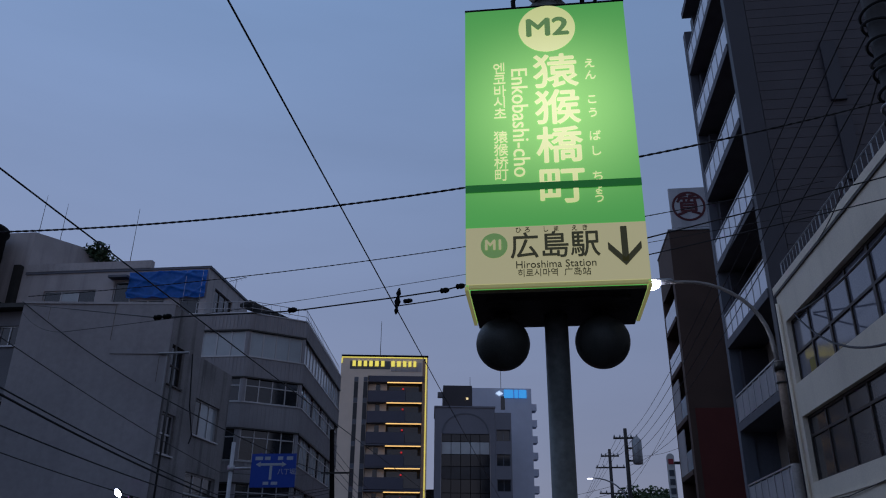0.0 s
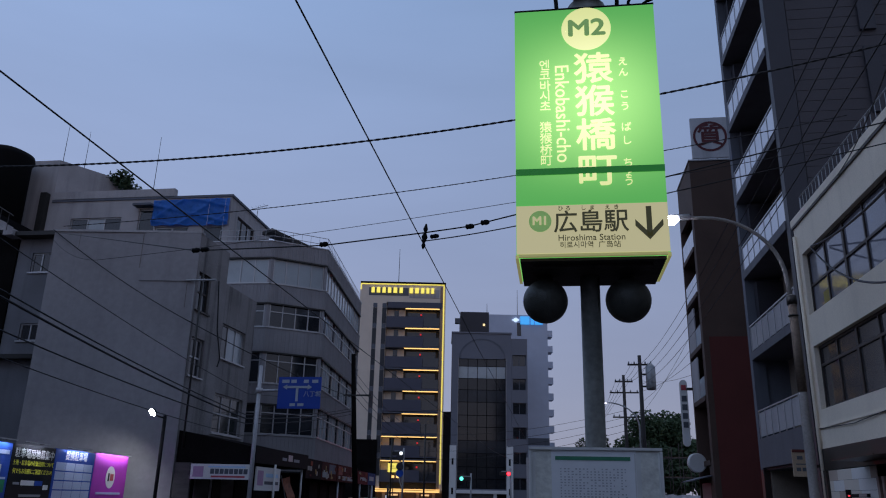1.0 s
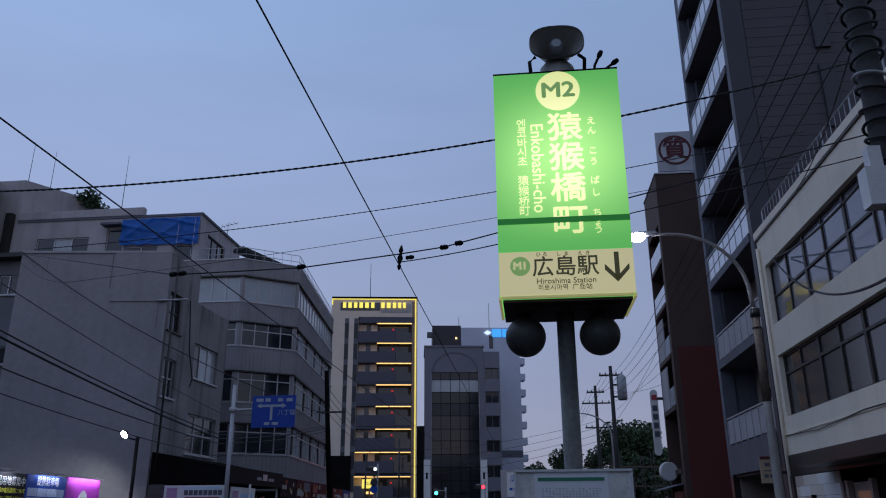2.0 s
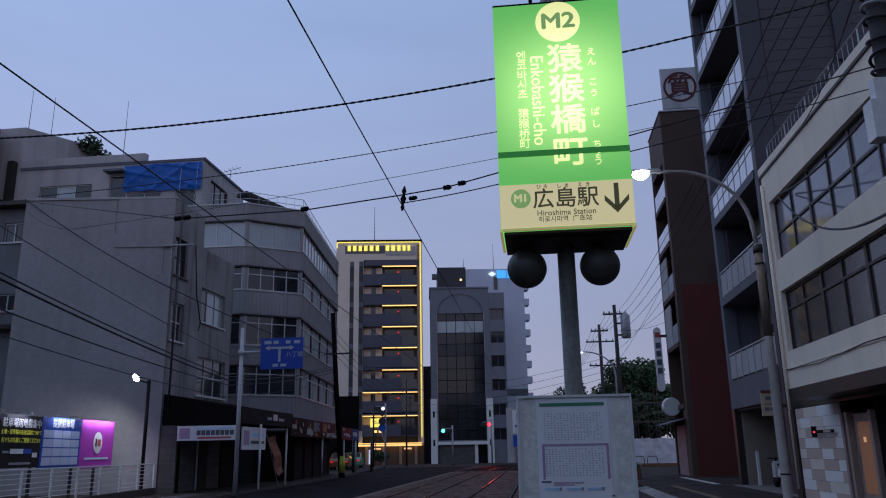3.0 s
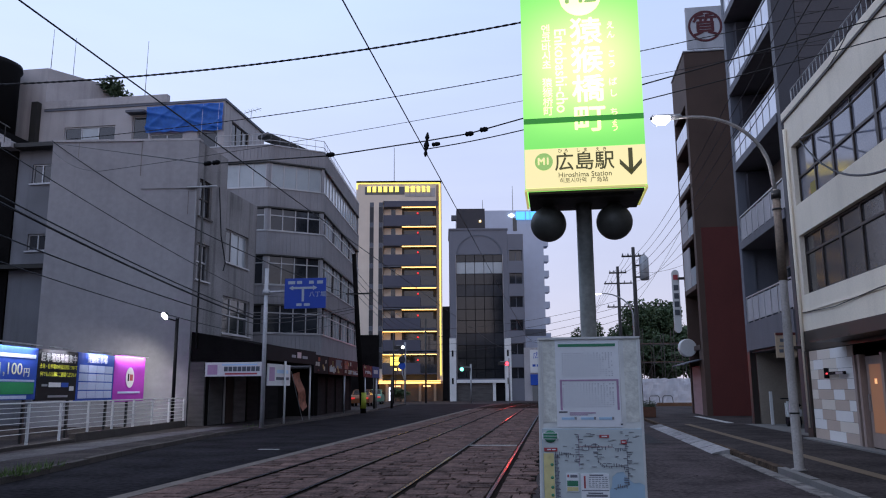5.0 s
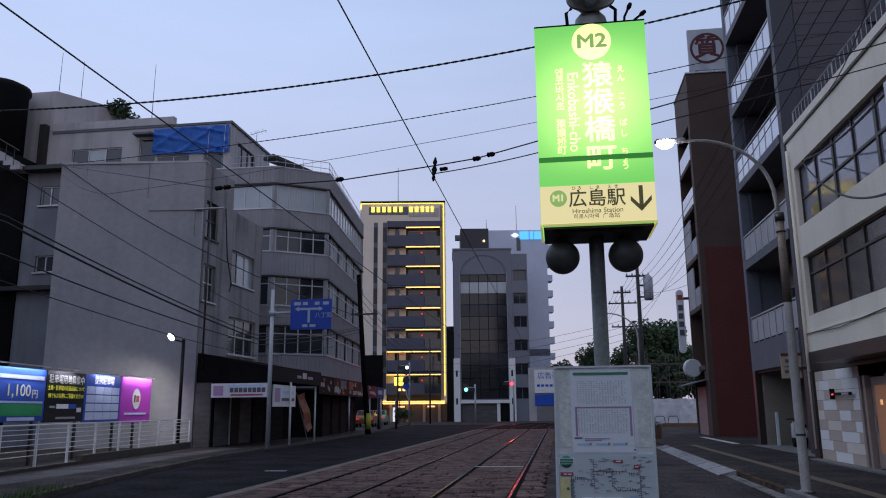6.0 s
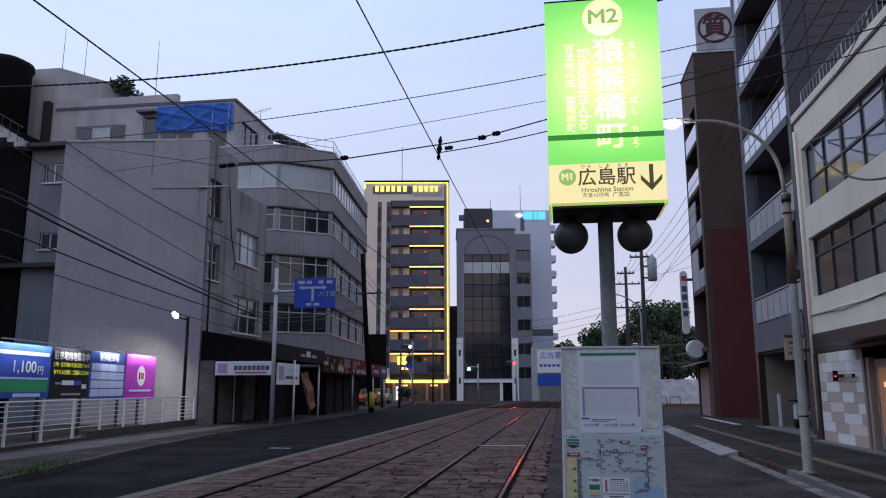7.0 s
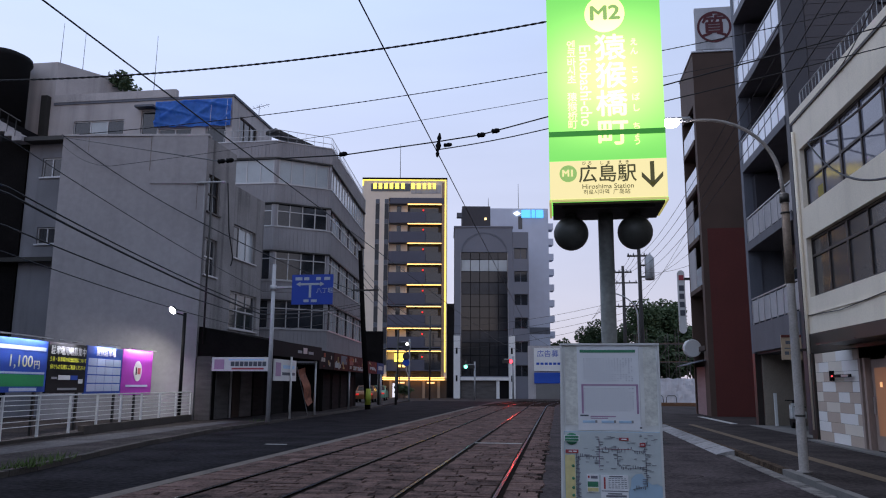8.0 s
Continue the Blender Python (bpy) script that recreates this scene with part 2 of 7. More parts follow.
def text_mesh(name, body, size, material, m, align="CENTER", depth=0.002, spacing=1.0, bold=0.0):
    cu = bpy.data.curves.new(name, "FONT")
    cu.body, cu.size, cu.align_x, cu.align_y, cu.extrude = body, size, align, "CENTER", depth
    cu.space_character = spacing
    cu.resolution_u = 3
    tmp = new(name + "_curve", cu)
    me = bpy.data.meshes.new_from_object(tmp.evaluated_get(bpy.context.evaluated_depsgraph_get()))
    if bold:
        base = me
        bmm = bmesh.new()
        for k, (dx, dy) in enumerate(((0, 0), (bold, 0), (-bold, 0), (0, bold), (0, -bold))):
            shifted = base.copy()
            shifted.transform(Matrix.Translation((dx, dy, k * 0.0002)))
            bmm.from_mesh(shifted)
            bpy.data.meshes.remove(shifted)
        me = bpy.data.meshes.new(name)
        bmm.to_mesh(me)
        bmm.free()
    bpy.data.objects.remove(tmp)
    bpy.data.curves.remove(cu)
    me.name = name
    me.transform(m)
    me.materials.clear()
    me.materials.append(material)
    return me


def text_part(name, body, size, material, parent, m, align="CENTER", depth=0.002, label="", squeeze=(1, 1), spacing=1.0, bold=0.0):
    me = text_mesh(name, body, size, material, m @ Matrix.Diagonal((squeeze[0], squeeze[1], 1, 1)), align, depth, spacing, bold)
    ob = new(name, me)
    ob.parent = parent
    ob.matrix_parent_inverse = Matrix.Translation(-parent.location)
    return tagged(ob, label)


class Facade:
    """A vertical plane from p to q; d counts outwards from it."""

    def __init__(self, p, q):
        self.p, v = Vector(p), Vector(q) - Vector(p)
        self.length = v.length
        self.u = v / v.length
        self.n = Vector((self.u.y, -self.u.x))

    def at(self, u, z, d=0.0):
        w = self.p + self.u * u + self.n * d
        return Vector((w.x, w.y, z))

    def box(self, bm, u0, u1, z0, z1, d0, d1):
        v = [bm.verts.new(self.at(u, z, d)) for z in (z0, z1) for u, d in ((u0, d1), (u1, d1), (u1, d0), (u0, d0))]
        for f in ((3, 2, 1, 0), (4, 5, 6, 7), (0, 1, 5, 4), (1, 2, 6, 5), (2, 3, 7, 6), (3, 0, 4, 7)):
            bm.faces.new([v[i] for i in f])

    def piece(self, name, material, parent, u0, u1, z0, z1, d0, d1, label=""):
        bm = bmesh.new()
        self.box(bm, u0, u1, z0, z1, d0, d1)
        return part(name, bm, material, parent, label)

    def wall(self, bm, u0, u1, z0, z1, openings, thick=0.25, front=0.0):
        """A wall with openings (u0, u1, z0, z1) cut through it, as one closed mesh."""
        zs = sorted({z0, z1, *[z for o in openings for z in o[2:] if z0 < z < z1]})
        us = sorted({u0, u1, *[u for o in openings for u in o[:2] if u0 < u < u1]})
        verts = {}

        def vert(i, j, side):
            if (i, j, side) not in verts:
                verts[i, j, side] = bm.verts.new(self.at(us[i], zs[j], front - thick if side else front))
            return verts[i, j, side]

        def solid(i, j):
            if not (0 <= i < len(us) - 1 and 0 <= j < len(zs) - 1):
                return False
            a, b = (us[i] + us[i + 1]) / 2, (zs[j] + zs[j + 1]) / 2
            return not any(o[0] < a < o[1] and o[2] < b < o[3] for o in openings)

        for i in range(len(us) - 1):
            for j in range(len(zs) - 1):
                if not solid(i, j):
                    continue
                ring = ((i, j), (i + 1, j), (i + 1, j + 1), (i, j + 1))
                bm.faces.new([vert(*c, 0) for c in ring])
                bm.faces.new([vert(*c, 1) for c in reversed(ring)])
                for (a, b), c, d in (((i, j - 1), 0, 1), ((i + 1, j), 1, 2), ((i, j + 1), 2, 3), ((i - 1, j), 3, 0)):
                    if not solid(a, b):
                        bm.faces.new((vert(*ring[d], 0), vert(*ring[c], 0), vert(*ring[c], 1), vert(*ring[d], 1)))

    def window(self, parent, u0, u1, z0, z1, cols=2, transom=None, frame=None, glass=None, inset=0.12, bar=0.05, sill=False):
        """A window part: frame bars, and a pane for each light."""
        bm = bmesh.new()
        d0, d1 = -inset - 0.05, -inset + 0.02
        rows = [z0, z1] if transom is None else [z0, transom, z1]
        lights = []
        for k, (za, zb) in enumerate(zip(rows, rows[1:])):
            za, zb = za + (bar if k == 0 else bar / 2), zb - (bar if k == len(rows) - 2 else bar / 2)
            for i in range(cols):
                a, b = u0 + (u1 - u0) * i / cols, u0 + (u1 - u0) * (i + 1) / cols
                lights.append((a + (bar if i == 0 else bar / 2), b - (bar if i == cols - 1 else bar / 2), za, zb))
        self.wall(bm, u0, u1, z0, z1, lights, d1 - d0, d1)
        if sill:
            self.piece("sill", frame or FRAME, parent, u0 - 0.08, u1 + 0.08, z0 - 0.07, z0, -inset, 0.08)
        w = part("window", bm, frame or FRAME, parent)
        for za, zb in zip(rows, rows[1:]):
            for i in range(cols):
                pb = bmesh.new()
                a, b = u0 + (u1 - u0) * i / cols, u0 + (u1 - u0) * (i + 1) / cols
                self.box(pb, a + bar / 2, b - bar / 2, za + bar / 2, zb - bar / 2, d0 + 0.015, d0 + 0.025)
                g = glass(i) if callable(glass) else (glass or GLASS)
                part("pane", pb, g, w)
        return w


# ---- ground, tracks, pavements ----
bm = bmesh.new()
box(bm, -1500, 1500, -400, 3000, -0.5, 0.0)
solo("ground", bm, ASPHALT, "dark worn asphalt street surface", "ground", kind="structure")

RAILS = (-0.92, -2.36, -3.94, -5.40)


def bend(x, y):
    """The street's tracks run straight, then swing a little to the right."""
    return x + (0.0028 * (y - 62) ** 2 if y > 62 else 0.0)


def strip(bm, offset0, offset1, ys, z0, z1, path=bend):
    for a, b in zip(ys, ys[1:]):
        v = [bm.verts.new((path(o, y), y, z)) for z in (z0, z1) for o, y in ((offset0, a), (offset1, a), (offset1, b), (offset0, b))]
        for f in ((3, 2, 1, 0), (4, 5, 6, 7), (0, 1, 5, 4), (1, 2, 6, 5), (2, 3, 7, 6), (3, 0, 4, 7)):
            bm.faces.new([v[i] for i in f])


YS = [-20, 0, 20, 40, 62, 66, 70, 75, 80, 86, 92]
bm = bmesh.new()
strip(bm, -6.4, -0.28, YS, 0.0, 0.006)
track_bed = solo("track_bed", bm, JOINT, "stone-paved tram track bed with dark joints", "track bed", kind="structure")
for x in RAILS:
    bm = bmesh.new()
    strip(bm, x - 0.028, x + 0.028, YS, 0.0, 0.032)
    solo("rail", bm, RAIL, "worn steel tram rail set in stone paving", "rail", "tram rails", "structure")


def kerb_left(y):
    pts = ((-30, -8.2), (13.2, -9.55), (19.5, -10.8), (27, -11.8), (35, -12.2), (46, -12.7), (60, -13.4), (85, -15.5))
    for (a, xa), (b, xb) in zip(pts, pts[1:]):
        if y <= b:
            return xa + (xb - xa) * (y - a) / (b - a)
    return pts[-1][1]


def kerb_right(y):
    return 4.15 + 0.008 * (y - 14)


def sheet(name, left, right, y0, y1, z, material, label, step=3.0):
    bm = bmesh.new()
    ys = [y0 + (y1 - y0) * i / max(1, int((y1 - y0) / step)) for i in range(int((y1 - y0) / step) + 1)]
    out = [(left(y), y) for y in ys] + [(right(y), y) for y in reversed(ys)]
    prism(bm, out, -0.1, z)
    return solo(name, bm, material, label, "pavement", kind="structure")


bm = bmesh.new()
for a, b in zip(range(-20, 84, 4), range(-16, 88, 4)):
    prism(bm, [(kerb_left(a), a), (-6.62, a), (-6.62, b), (kerb_left(b), b)], -0.02, 0.004)
bmesh.ops.remove_doubles(bm, verts=bm.verts[:], dist=0.001)
solo("road", bm, LANE, "blue-black asphalt traffic lane", "road", kind="structure")
FOOTING = mk("pale_pavement_strip", (0.085, 0.082, 0.085), 0.9, var=0.8, scale=1.0, fine=10, bump=0.5, spec=0.1)
bm = bmesh.new()
prism(bm, [(-12.5, 13.0), (-11.75, 13.0), (-12.1, 20.0), (-12.75, 26.0), (-13.0, 31.5), (-13.9, 31.5), (-13.75, 26.0), (-13.5, 20.0)], 0.05, 0.115)
solo("pavement", bm, FOOTING, "paler concrete strip along the low wall", "pavement", kind="structure")
sheet("pavement", lambda y: -40, lambda y: kerb_left(y) - 0.15, -20, 82, 0.11, PAVE, "dark asphalt pavement behind a worn kerb")
sheet("pavement", lambda y: kerb_right(y) + 0.14, lambda y: 40, -20, 90, 0.10, PAVE, "dark asphalt pavement beside the shops")
OLDKERB = mk("dirty_kerb", (0.065, 0.054, 0.046), 0.9, var=0.7, scale=2.0, fine=20, bump=0.6, random_piece=0.5)
kerb_l = thing("kerb", (-9.5, 13, 0), "worn grey concrete kerb with weeds", "kerb", kind="structure")
kerb_r = thing("kerb", (4.2, 14, 0), "worn pale concrete kerb with gutter strip", "kerb", kind="structure")
DIRT = mk("dirt_covered_kerb", (0.075, 0.052, 0.036), 0.95, var=1.3, scale=3.0, fine=20, bump=1.0, spec=0.1)
y = 6.0
while y < 60:
    b = y + 1.0
    bm = bmesh.new()
    xa, xb = kerb_left(y), kerb_left(b - 0.02)
    prism(bm, [(xa - 0.16, y), (xa, y), (xb, b - 0.02), (xb - 0.16, b - 0.02)], 0.0, 0.115 + random.uniform(-0.01, 0.012))
    part("kerb_stone", bm, OLDKERB, kerb_l)
    bm = bmesh.new()
    xa, xb = kerb_right(y), kerb_right(b)
    prism(bm, [(xa, y), (xa + 0.15, y), (xb + 0.15, b - 0.02), (xb, b - 0.02)], 0.0, 0.105 + random.uniform(-0.01, 0.01))
    part("kerb_stone", bm, KERB if y < 15.9 else DIRT, kerb_r)
    y = b
bm = bmesh.new()
strip(bm, -0.27, -0.02, [12.5, 14, 16, 18, 20.2], 0.0, 0.012, path=lambda o, y: kerb_right(y) + o)
part("gutter", bm, mk("worn_gutter", (0.15, 0.14, 0.13), 0.85, var=1.5, scale=2.0, fine=9), kerb_r)


# ---- tram stop sign ----
SIGN_GREEN = backlit("sign_green_sheet", (0.2, 0.86, 0.15), (1.05, 2.15, 0.52))
SIGN_PALE = backlit("sign_pale_lettering", (1.5, 1.6, 0.55), (2.7, 2.75, 1.25))
SIGN_YELLOW = backlit("sign_yellow_sheet", (0.95, 0.9, 0.43), (2.1, 2.05, 1.15))
SIGN_DARKGREEN = glow("sign_dark_green", (0.03, 0.3, 0.03), 0.6)
SIGN_INK = mk("sign_ink", (0.05, 0.05, 0.025), 0.4, bump=0, emit=(0.1, 0.1, 0.035), power=0.6)
SIGN_MARK = glow("sign_mid_green", (0.27, 0.5, 0.13), 0.9)
# Weak emission stands for glints along the lit box's lower edges.
SIGN_EDGE = glow("sign_edge_glint", (1.0, 0.95, 0.3), 0.4)
STOP_SCALE, STOP_EYE = 0.75, Vector((0.03, 0.12, 1.61))
POLE_FOOT = STOP_EYE.z * (1 - 1 / STOP_SCALE)
stop = thing("tram_stop_sign", (0.33, 4.985, POLE_FOOT), "glowing green tram stop box sign on a grey steel pole", "sign")


def set_to_size(ob):
    """The stop's pieces are drawn at 4/3 of their size: brings one to size and place."""
    ob.location = STOP_EYE + STOP_SCALE * (ob.location - STOP_EYE)
    ob.scale = (STOP_SCALE,) * 3


def on_sign(x, z, d=0.0, turn=0):
    return pose(x, 4.716 - d, z, 90, 0, 0) @ pose(0, 0, 0, 0, 0, turn)


def disc(bm, x, y, z, r, thick=0.003, sides=40):
    lathe(bm, (x, y, z), (0, -1, 0), [(0, r), (thick, r)], sides)


bm = bmesh.new()
lathe(bm, (0.33, 4.985, POLE_FOOT), (0, 0, 1), [(0, 0.12), (0.02, 0.12), (0.03, 0.047), (2.72 - POLE_FOOT, 0.047)], 24)
part("pole", bm, mk("sign_pole_grey", (0.2, 0.2, 0.185), 0.55, 0.3, var=0.4, scale=5, fine=40), stop)
bar_part("front_panel", SIGN_GREEN, stop, -0.01, 0.68, 4.72, 4.73, 2.966, 4.025)
bar_part("lower_panel", SIGN_YELLOW, stop, -0.01, 0.68, 4.72, 4.73, 2.73, 2.964)
bar_part("back_panel", SIGN_GREEN, stop, -0.01, 0.68, 5.19, 5.20, 2.73, 4.025)
bar_part("side_panel", SIGN_GREEN, stop, -0.012, -0.002, 4.732, 5.188, 2.73, 4.025)
bar_part("side_panel", SIGN_GREEN, stop, 0.672, 0.682, 4.732, 5.188, 2.73, 4.025)
# Strip laid on the sheet as the shadow of a bar inside the box.
bar_part("inner_bar_shadow", SIGN_DARKGREEN, stop, -0.01, 0.68, 4.712, 4.719, 3.118, 3.15, label="dark strip standing for the shadow of an inner bar")
for x in (-0.016, 0.672):
    bar_part("corner_trim", SIGN_EDGE, stop, x, x + 0.014, 4.738, 5.18, 2.712, 2.729)
bar_part("front_trim", SIGN_EDGE, stop, 0.0, 0.67, 4.724, 4.742, 2.716, 2.728)
bm = bmesh.new()
box(bm, 0.005, 0.665, 4.745, 5.185, 2.70, 2.714)
box(bm, 0.06, 0.61, 4.80, 5.14, 2.685, 2.70)
part("base_tray", bm, mk("tray_steel", (0.055, 0.048, 0.042), 0.6, 0.2, var=0.5, scale=6), stop)
bm = bmesh.new()
box(bm, -0.012, 0.682, 4.72, 5.205, 4.026, 4.036)
part("cap", bm, BLACK, stop)
bm = bmesh.new()
disc(bm, 0.345, 4.718, 3.905, 0.122)
part("number_disc", bm, SIGN_PALE, stop)
text_part("lettering", "M2", 0.13, SIGN_MARK, stop, on_sign(0.345, 3.905, 0.003), squeeze=(1.15, 1), depth=0.001, bold=0.004)
for ch, z in zip("猿猴橋町", (3.668, 3.488, 3.308, 3.125)):
    text_part("lettering", ch, 0.19, SIGN_PALE, stop, on_sign(0.372, z), squeeze=(1.02, 0.93), bold=0.003)
for ch, z in zip("엔코바시초", (3.705, 3.648, 3.59, 3.535, 3.478)):
    text_part("lettering", ch, 0.062, SIGN_PALE, stop, on_sign(0.135, z))
for ch, z in zip("猿猴桥町", (3.365, 3.305, 3.245, 3.19)):
    text_part("lettering", ch, 0.06, SIGN_PALE, stop, on_sign(0.135, z))
text_part("lettering", "Enkobashi-cho", 0.098, SIGN_PALE, stop, on_sign(0.215, 3.443, 0, -90), squeeze=(0.92, 1))
for ch, z in zip("えんこうばしちょう", (3.705, 3.645, 3.525, 3.46, 3.35, 3.28, 3.165, 3.112, 3.07)):
    text_part("lettering", ch, 0.05 if ch != "ょ" else 0.042, SIGN_PALE, stop, on_sign(0.515, z))
bm = bmesh.new()
disc(bm, 0.10, 4.718, 2.885, 0.052)
part("line_disc", bm, SIGN_MARK, stop, "green disc")
text_part("lettering", "M1", 0.058, SIGN_YELLOW, stop, on_sign(0.10, 2.885, 0.003), depth=0.001, bold=0.002)
text_part("lettering", "広島駅", 0.115, SIGN_INK, stop, on_sign(0.332, 2.872), bold=0.0012)
for ch, x in zip("ひろしまえき", (0.195, 0.23, 0.30, 0.34, 0.41, 0.45)):
    text_part("lettering", ch, 0.026, SIGN_INK, stop, on_sign(x, 2.945))
text_part("lettering", "Hiroshima Station", 0.042, SIGN_INK, stop, on_sign(0.333, 2.80))
text_part("lettering", "히로시마역  广岛站", 0.034, SIGN_INK, stop, on_sign(0.325, 2.765))
bm = bmesh.new()
box(bm, 0.582, 0.606, 4.713, 4.719, 2.80, 2.945)
for s in (-1, 1):
    v = [bm.verts.new((0.594 + s * a, y, b)) for y in (4.713, 4.719) for a, b in ((0.0, 2.785), (0.062, 2.852), (0.062, 2.882), (0.0, 2.815))]
    for f in ((0, 1, 2, 3), (7, 6, 5, 4), (0, 4, 5, 1), (1, 5, 6, 2), (2, 6, 7, 3), (3, 7, 4, 0)):
        bm.faces.new([v[i] for i in f])
part("arrow", bm, SIGN_INK, stop)
GLOBE = mk("dark_globe", (0.085, 0.086, 0.076), 0.4, var=0.3, scale=30, fine=200)
for x in (0.115, 0.508):
    bm = bmesh.new()
    lathe(bm, (x, 4.98, 2.69), (0, 0, -1), [(-0.01, 0.03), (0.0, 0.035)] + [(0.122 - 0.108 * math.cos(a), max(0.004, 0.108 * math.sin(a))) for a in [math.pi * (k + 2) / 18 for k in range(17)]], 36)
    part("globe_lamp", bm, GLOBE, stop, "dark unlit globe lamp")
# horn loudspeaker on top
bm = bmesh.new()
hc = Vector((0.36, 4.96, 4.27))
rings = []
for h, w, t in ((0.0, 0.155, 0.105), (0.015, 0.16, 0.11), (0.03, 0.15, 0.10), (0.10, 0.11, 0.075), (0.17, 0.07, 0.055), (0.24, 0.045, 0.045)):
    ring = []
    for k in range(32):
        a = 2 * math.pi * k / 32
        ca, sa = math.cos(a), math.sin(a)
        e = 0.75
        ring.append(bm.verts.new(hc + Vector((w * math.copysign(abs(ca) ** e, ca), h - 0.18, t * math.copysign(abs(sa) ** e, sa)))))
    rings.append(ring)
for r0, r1 in zip(rings, rings[1:]):
    for k in range(32):
        bm.faces.new((r0[k], r0[(k + 1) % 32], r1[(k + 1) % 32], r1[k])).smooth = True
bm.faces.new(rings[-1])
part("horn", bm, mk("horn_grey", (0.55, 0.53, 0.48), 0.45, var=0.15), stop, "grey loudspeaker horn")
bm = bmesh.new()
lathe(bm, hc + Vector((0, -0.16, 0)), (0, 1, 0), [(0, 0.025), (0.02, 0.042), (0.1, 0.03), (0.2, 0.02)], 24)
part("horn_core", bm, GALV, stop)
bm = bmesh.new()
tube(bm, [(0.21, 4.86, 4.03), (0.2, 4.86, 4.19), (0.235, 4.86, 4.22)], 0.011)
part("horn_bracket", bm, BLACK, stop)
bm = bmesh.new()
tube(bm, [(0.51, 4.86, 4.03), (0.52, 4.86, 4.19), (0.485, 4.86, 4.22)], 0.011)
part("horn_bracket", bm, BLACK, stop)
bm = bmesh.new()
lathe(bm, (0.36, 4.92, 4.03), (0, 0, 1), [(0, 0.1), (0.06, 0.115), (0.13, 0.1), (0.18, 0.06)], 24)
part("horn_base", bm, mk("horn_base_paint", (0.4, 0.39, 0.34), 0.5, var=0.3, scale=5), stop)
for a, b in (((0.56, 4.79, 4.03), (0.6, 4.79, 4.165)), ((0.6, 4.79, 4.03), (0.68, 4.79, 4.11))):
    bm = bmesh.new()
    m = (Vector(a) + Vector(b)) / 2 + Vector((-0.012, 0, 0))
    tube(bm, [a, m, b], 0.008)
    lathe(bm, b, Vector(b) - m, [(-0.02, 0.01), (0, 0.016), (0.025, 0.012)], 10)
    part("cable_end", bm, BLACK, stop)

set_to_size(stop)

# notice board on the pole
NOTICE = mk("weathered_board", (0.82, 0.83, 0.8), 0.5, var=0.22, scale=5, fine=14, streak=0.35, bump=0.05)
PAPER = mk("printed_paper", (0.9, 0.91, 0.93), 0.6, var=0.06, bump=0.02)
INKGREY = mk("print_grey", (0.27, 0.28, 0.3), 0.6, bump=0)
PRINTGREEN = mk("print_green", (0.05, 0.25, 0.14), 0.6, bump=0)
PRINTPINK = mk("print_mauve", (0.45, 0.28, 0.42), 0.6, bump=0)
PRINTBLUE = mk("print_pale_blue", (0.45, 0.66, 0.85), 0.6, bump=0)
PRINTYELLOW = mk("print_yellow", (0.8, 0.7, 0.33), 0.6, bump=0)
PRINTRED = mk("print_red", (0.45, 0.07, 0.08), 0.6, bump=0)
PRINTDARK = mk("print_dark", (0.09, 0.1, 0.12), 0.6, bump=0)
BRIGHTYELLOW = mk("notice_yellow", (0.82, 0.8, 0.05), 0.6, bump=0)
bd = thing("notice_board", (0.33, 4.9, 0.95), "weathered white notice board with timetable and route map", "notice board")
bm = bmesh.new()
prism_out = [(0.035, 0.95), (0.59, 0.95), (0.605, 0.965), (0.605, 1.86), (0.59, 1.875), (0.045, 1.875), (0.03, 1.86), (0.02, 0.965)]
lo = [bm.verts.new((x, 4.86, z)) for x, z in prism_out]
hi = [bm.verts.new((x, 4.93, z)) for x, z in prism_out]
bm.faces.new(lo)
bm.faces.new(hi[::-1])
for i in range(8):
    bm.faces.new((lo[i], hi[i], hi[(i + 1) % 8], lo[(i + 1) % 8]))
part("panel", bm, NOTICE, bd)
for x0, x1, z0, z1 in ((0.03, 0.042, 0.97, 1.86), (0.593, 0.605, 0.97, 1.86), (0.03, 0.605, 1.863, 1.875), (0.03, 0.605, 0.95, 0.962)):
    bar_part("rim", WHITEPAINT, bd, x0, x1, 4.848, 4.86, z0, z1)
STAIN = mk("stained_strip", (0.76, 0.76, 0.7), 0.7, var=0.32, scale=11, fine=45, bump=0.2)
for x0, x1 in ((0.055, 0.128), (0.512, 0.585)):
    bar_part("stained_strip", STAIN, bd, x0, x1, 4.8575, 4.8595, 1.40, 1.855)
for x in (0.1, 0.53):
    bar_part("side_strip", WHITEPAINT, bd, x - 0.045 if x > 0.3 else x - 0.05, x - 0.04 if x > 0.3 else x - 0.042, 4.853, 4.859, 1.40, 1.85)


def sheet_of(name, x0, x1, z0, z1, mat, d, label=""):
    bm = bmesh.new()
    box(bm, x0, x1, 4.858 - d, 4.8605, z0, z1)
    return part(name, bm, mat, bd, label)


def print_on(p, name, mat, d, rects):
    if len(rects) < 8:
        return [bar_part(name, mat, p, x0, x1, 4.858 - d, 4.8575, z0, z1) for x0, x1, z0, z1 in rects][-1]
    bm = bmesh.new()
    for x0, x1, z0, z1 in rects:
        box(bm, x0, x1, 4.858 - d, 4.8575, z0, z1)
    return part(name, bm, mat, p)


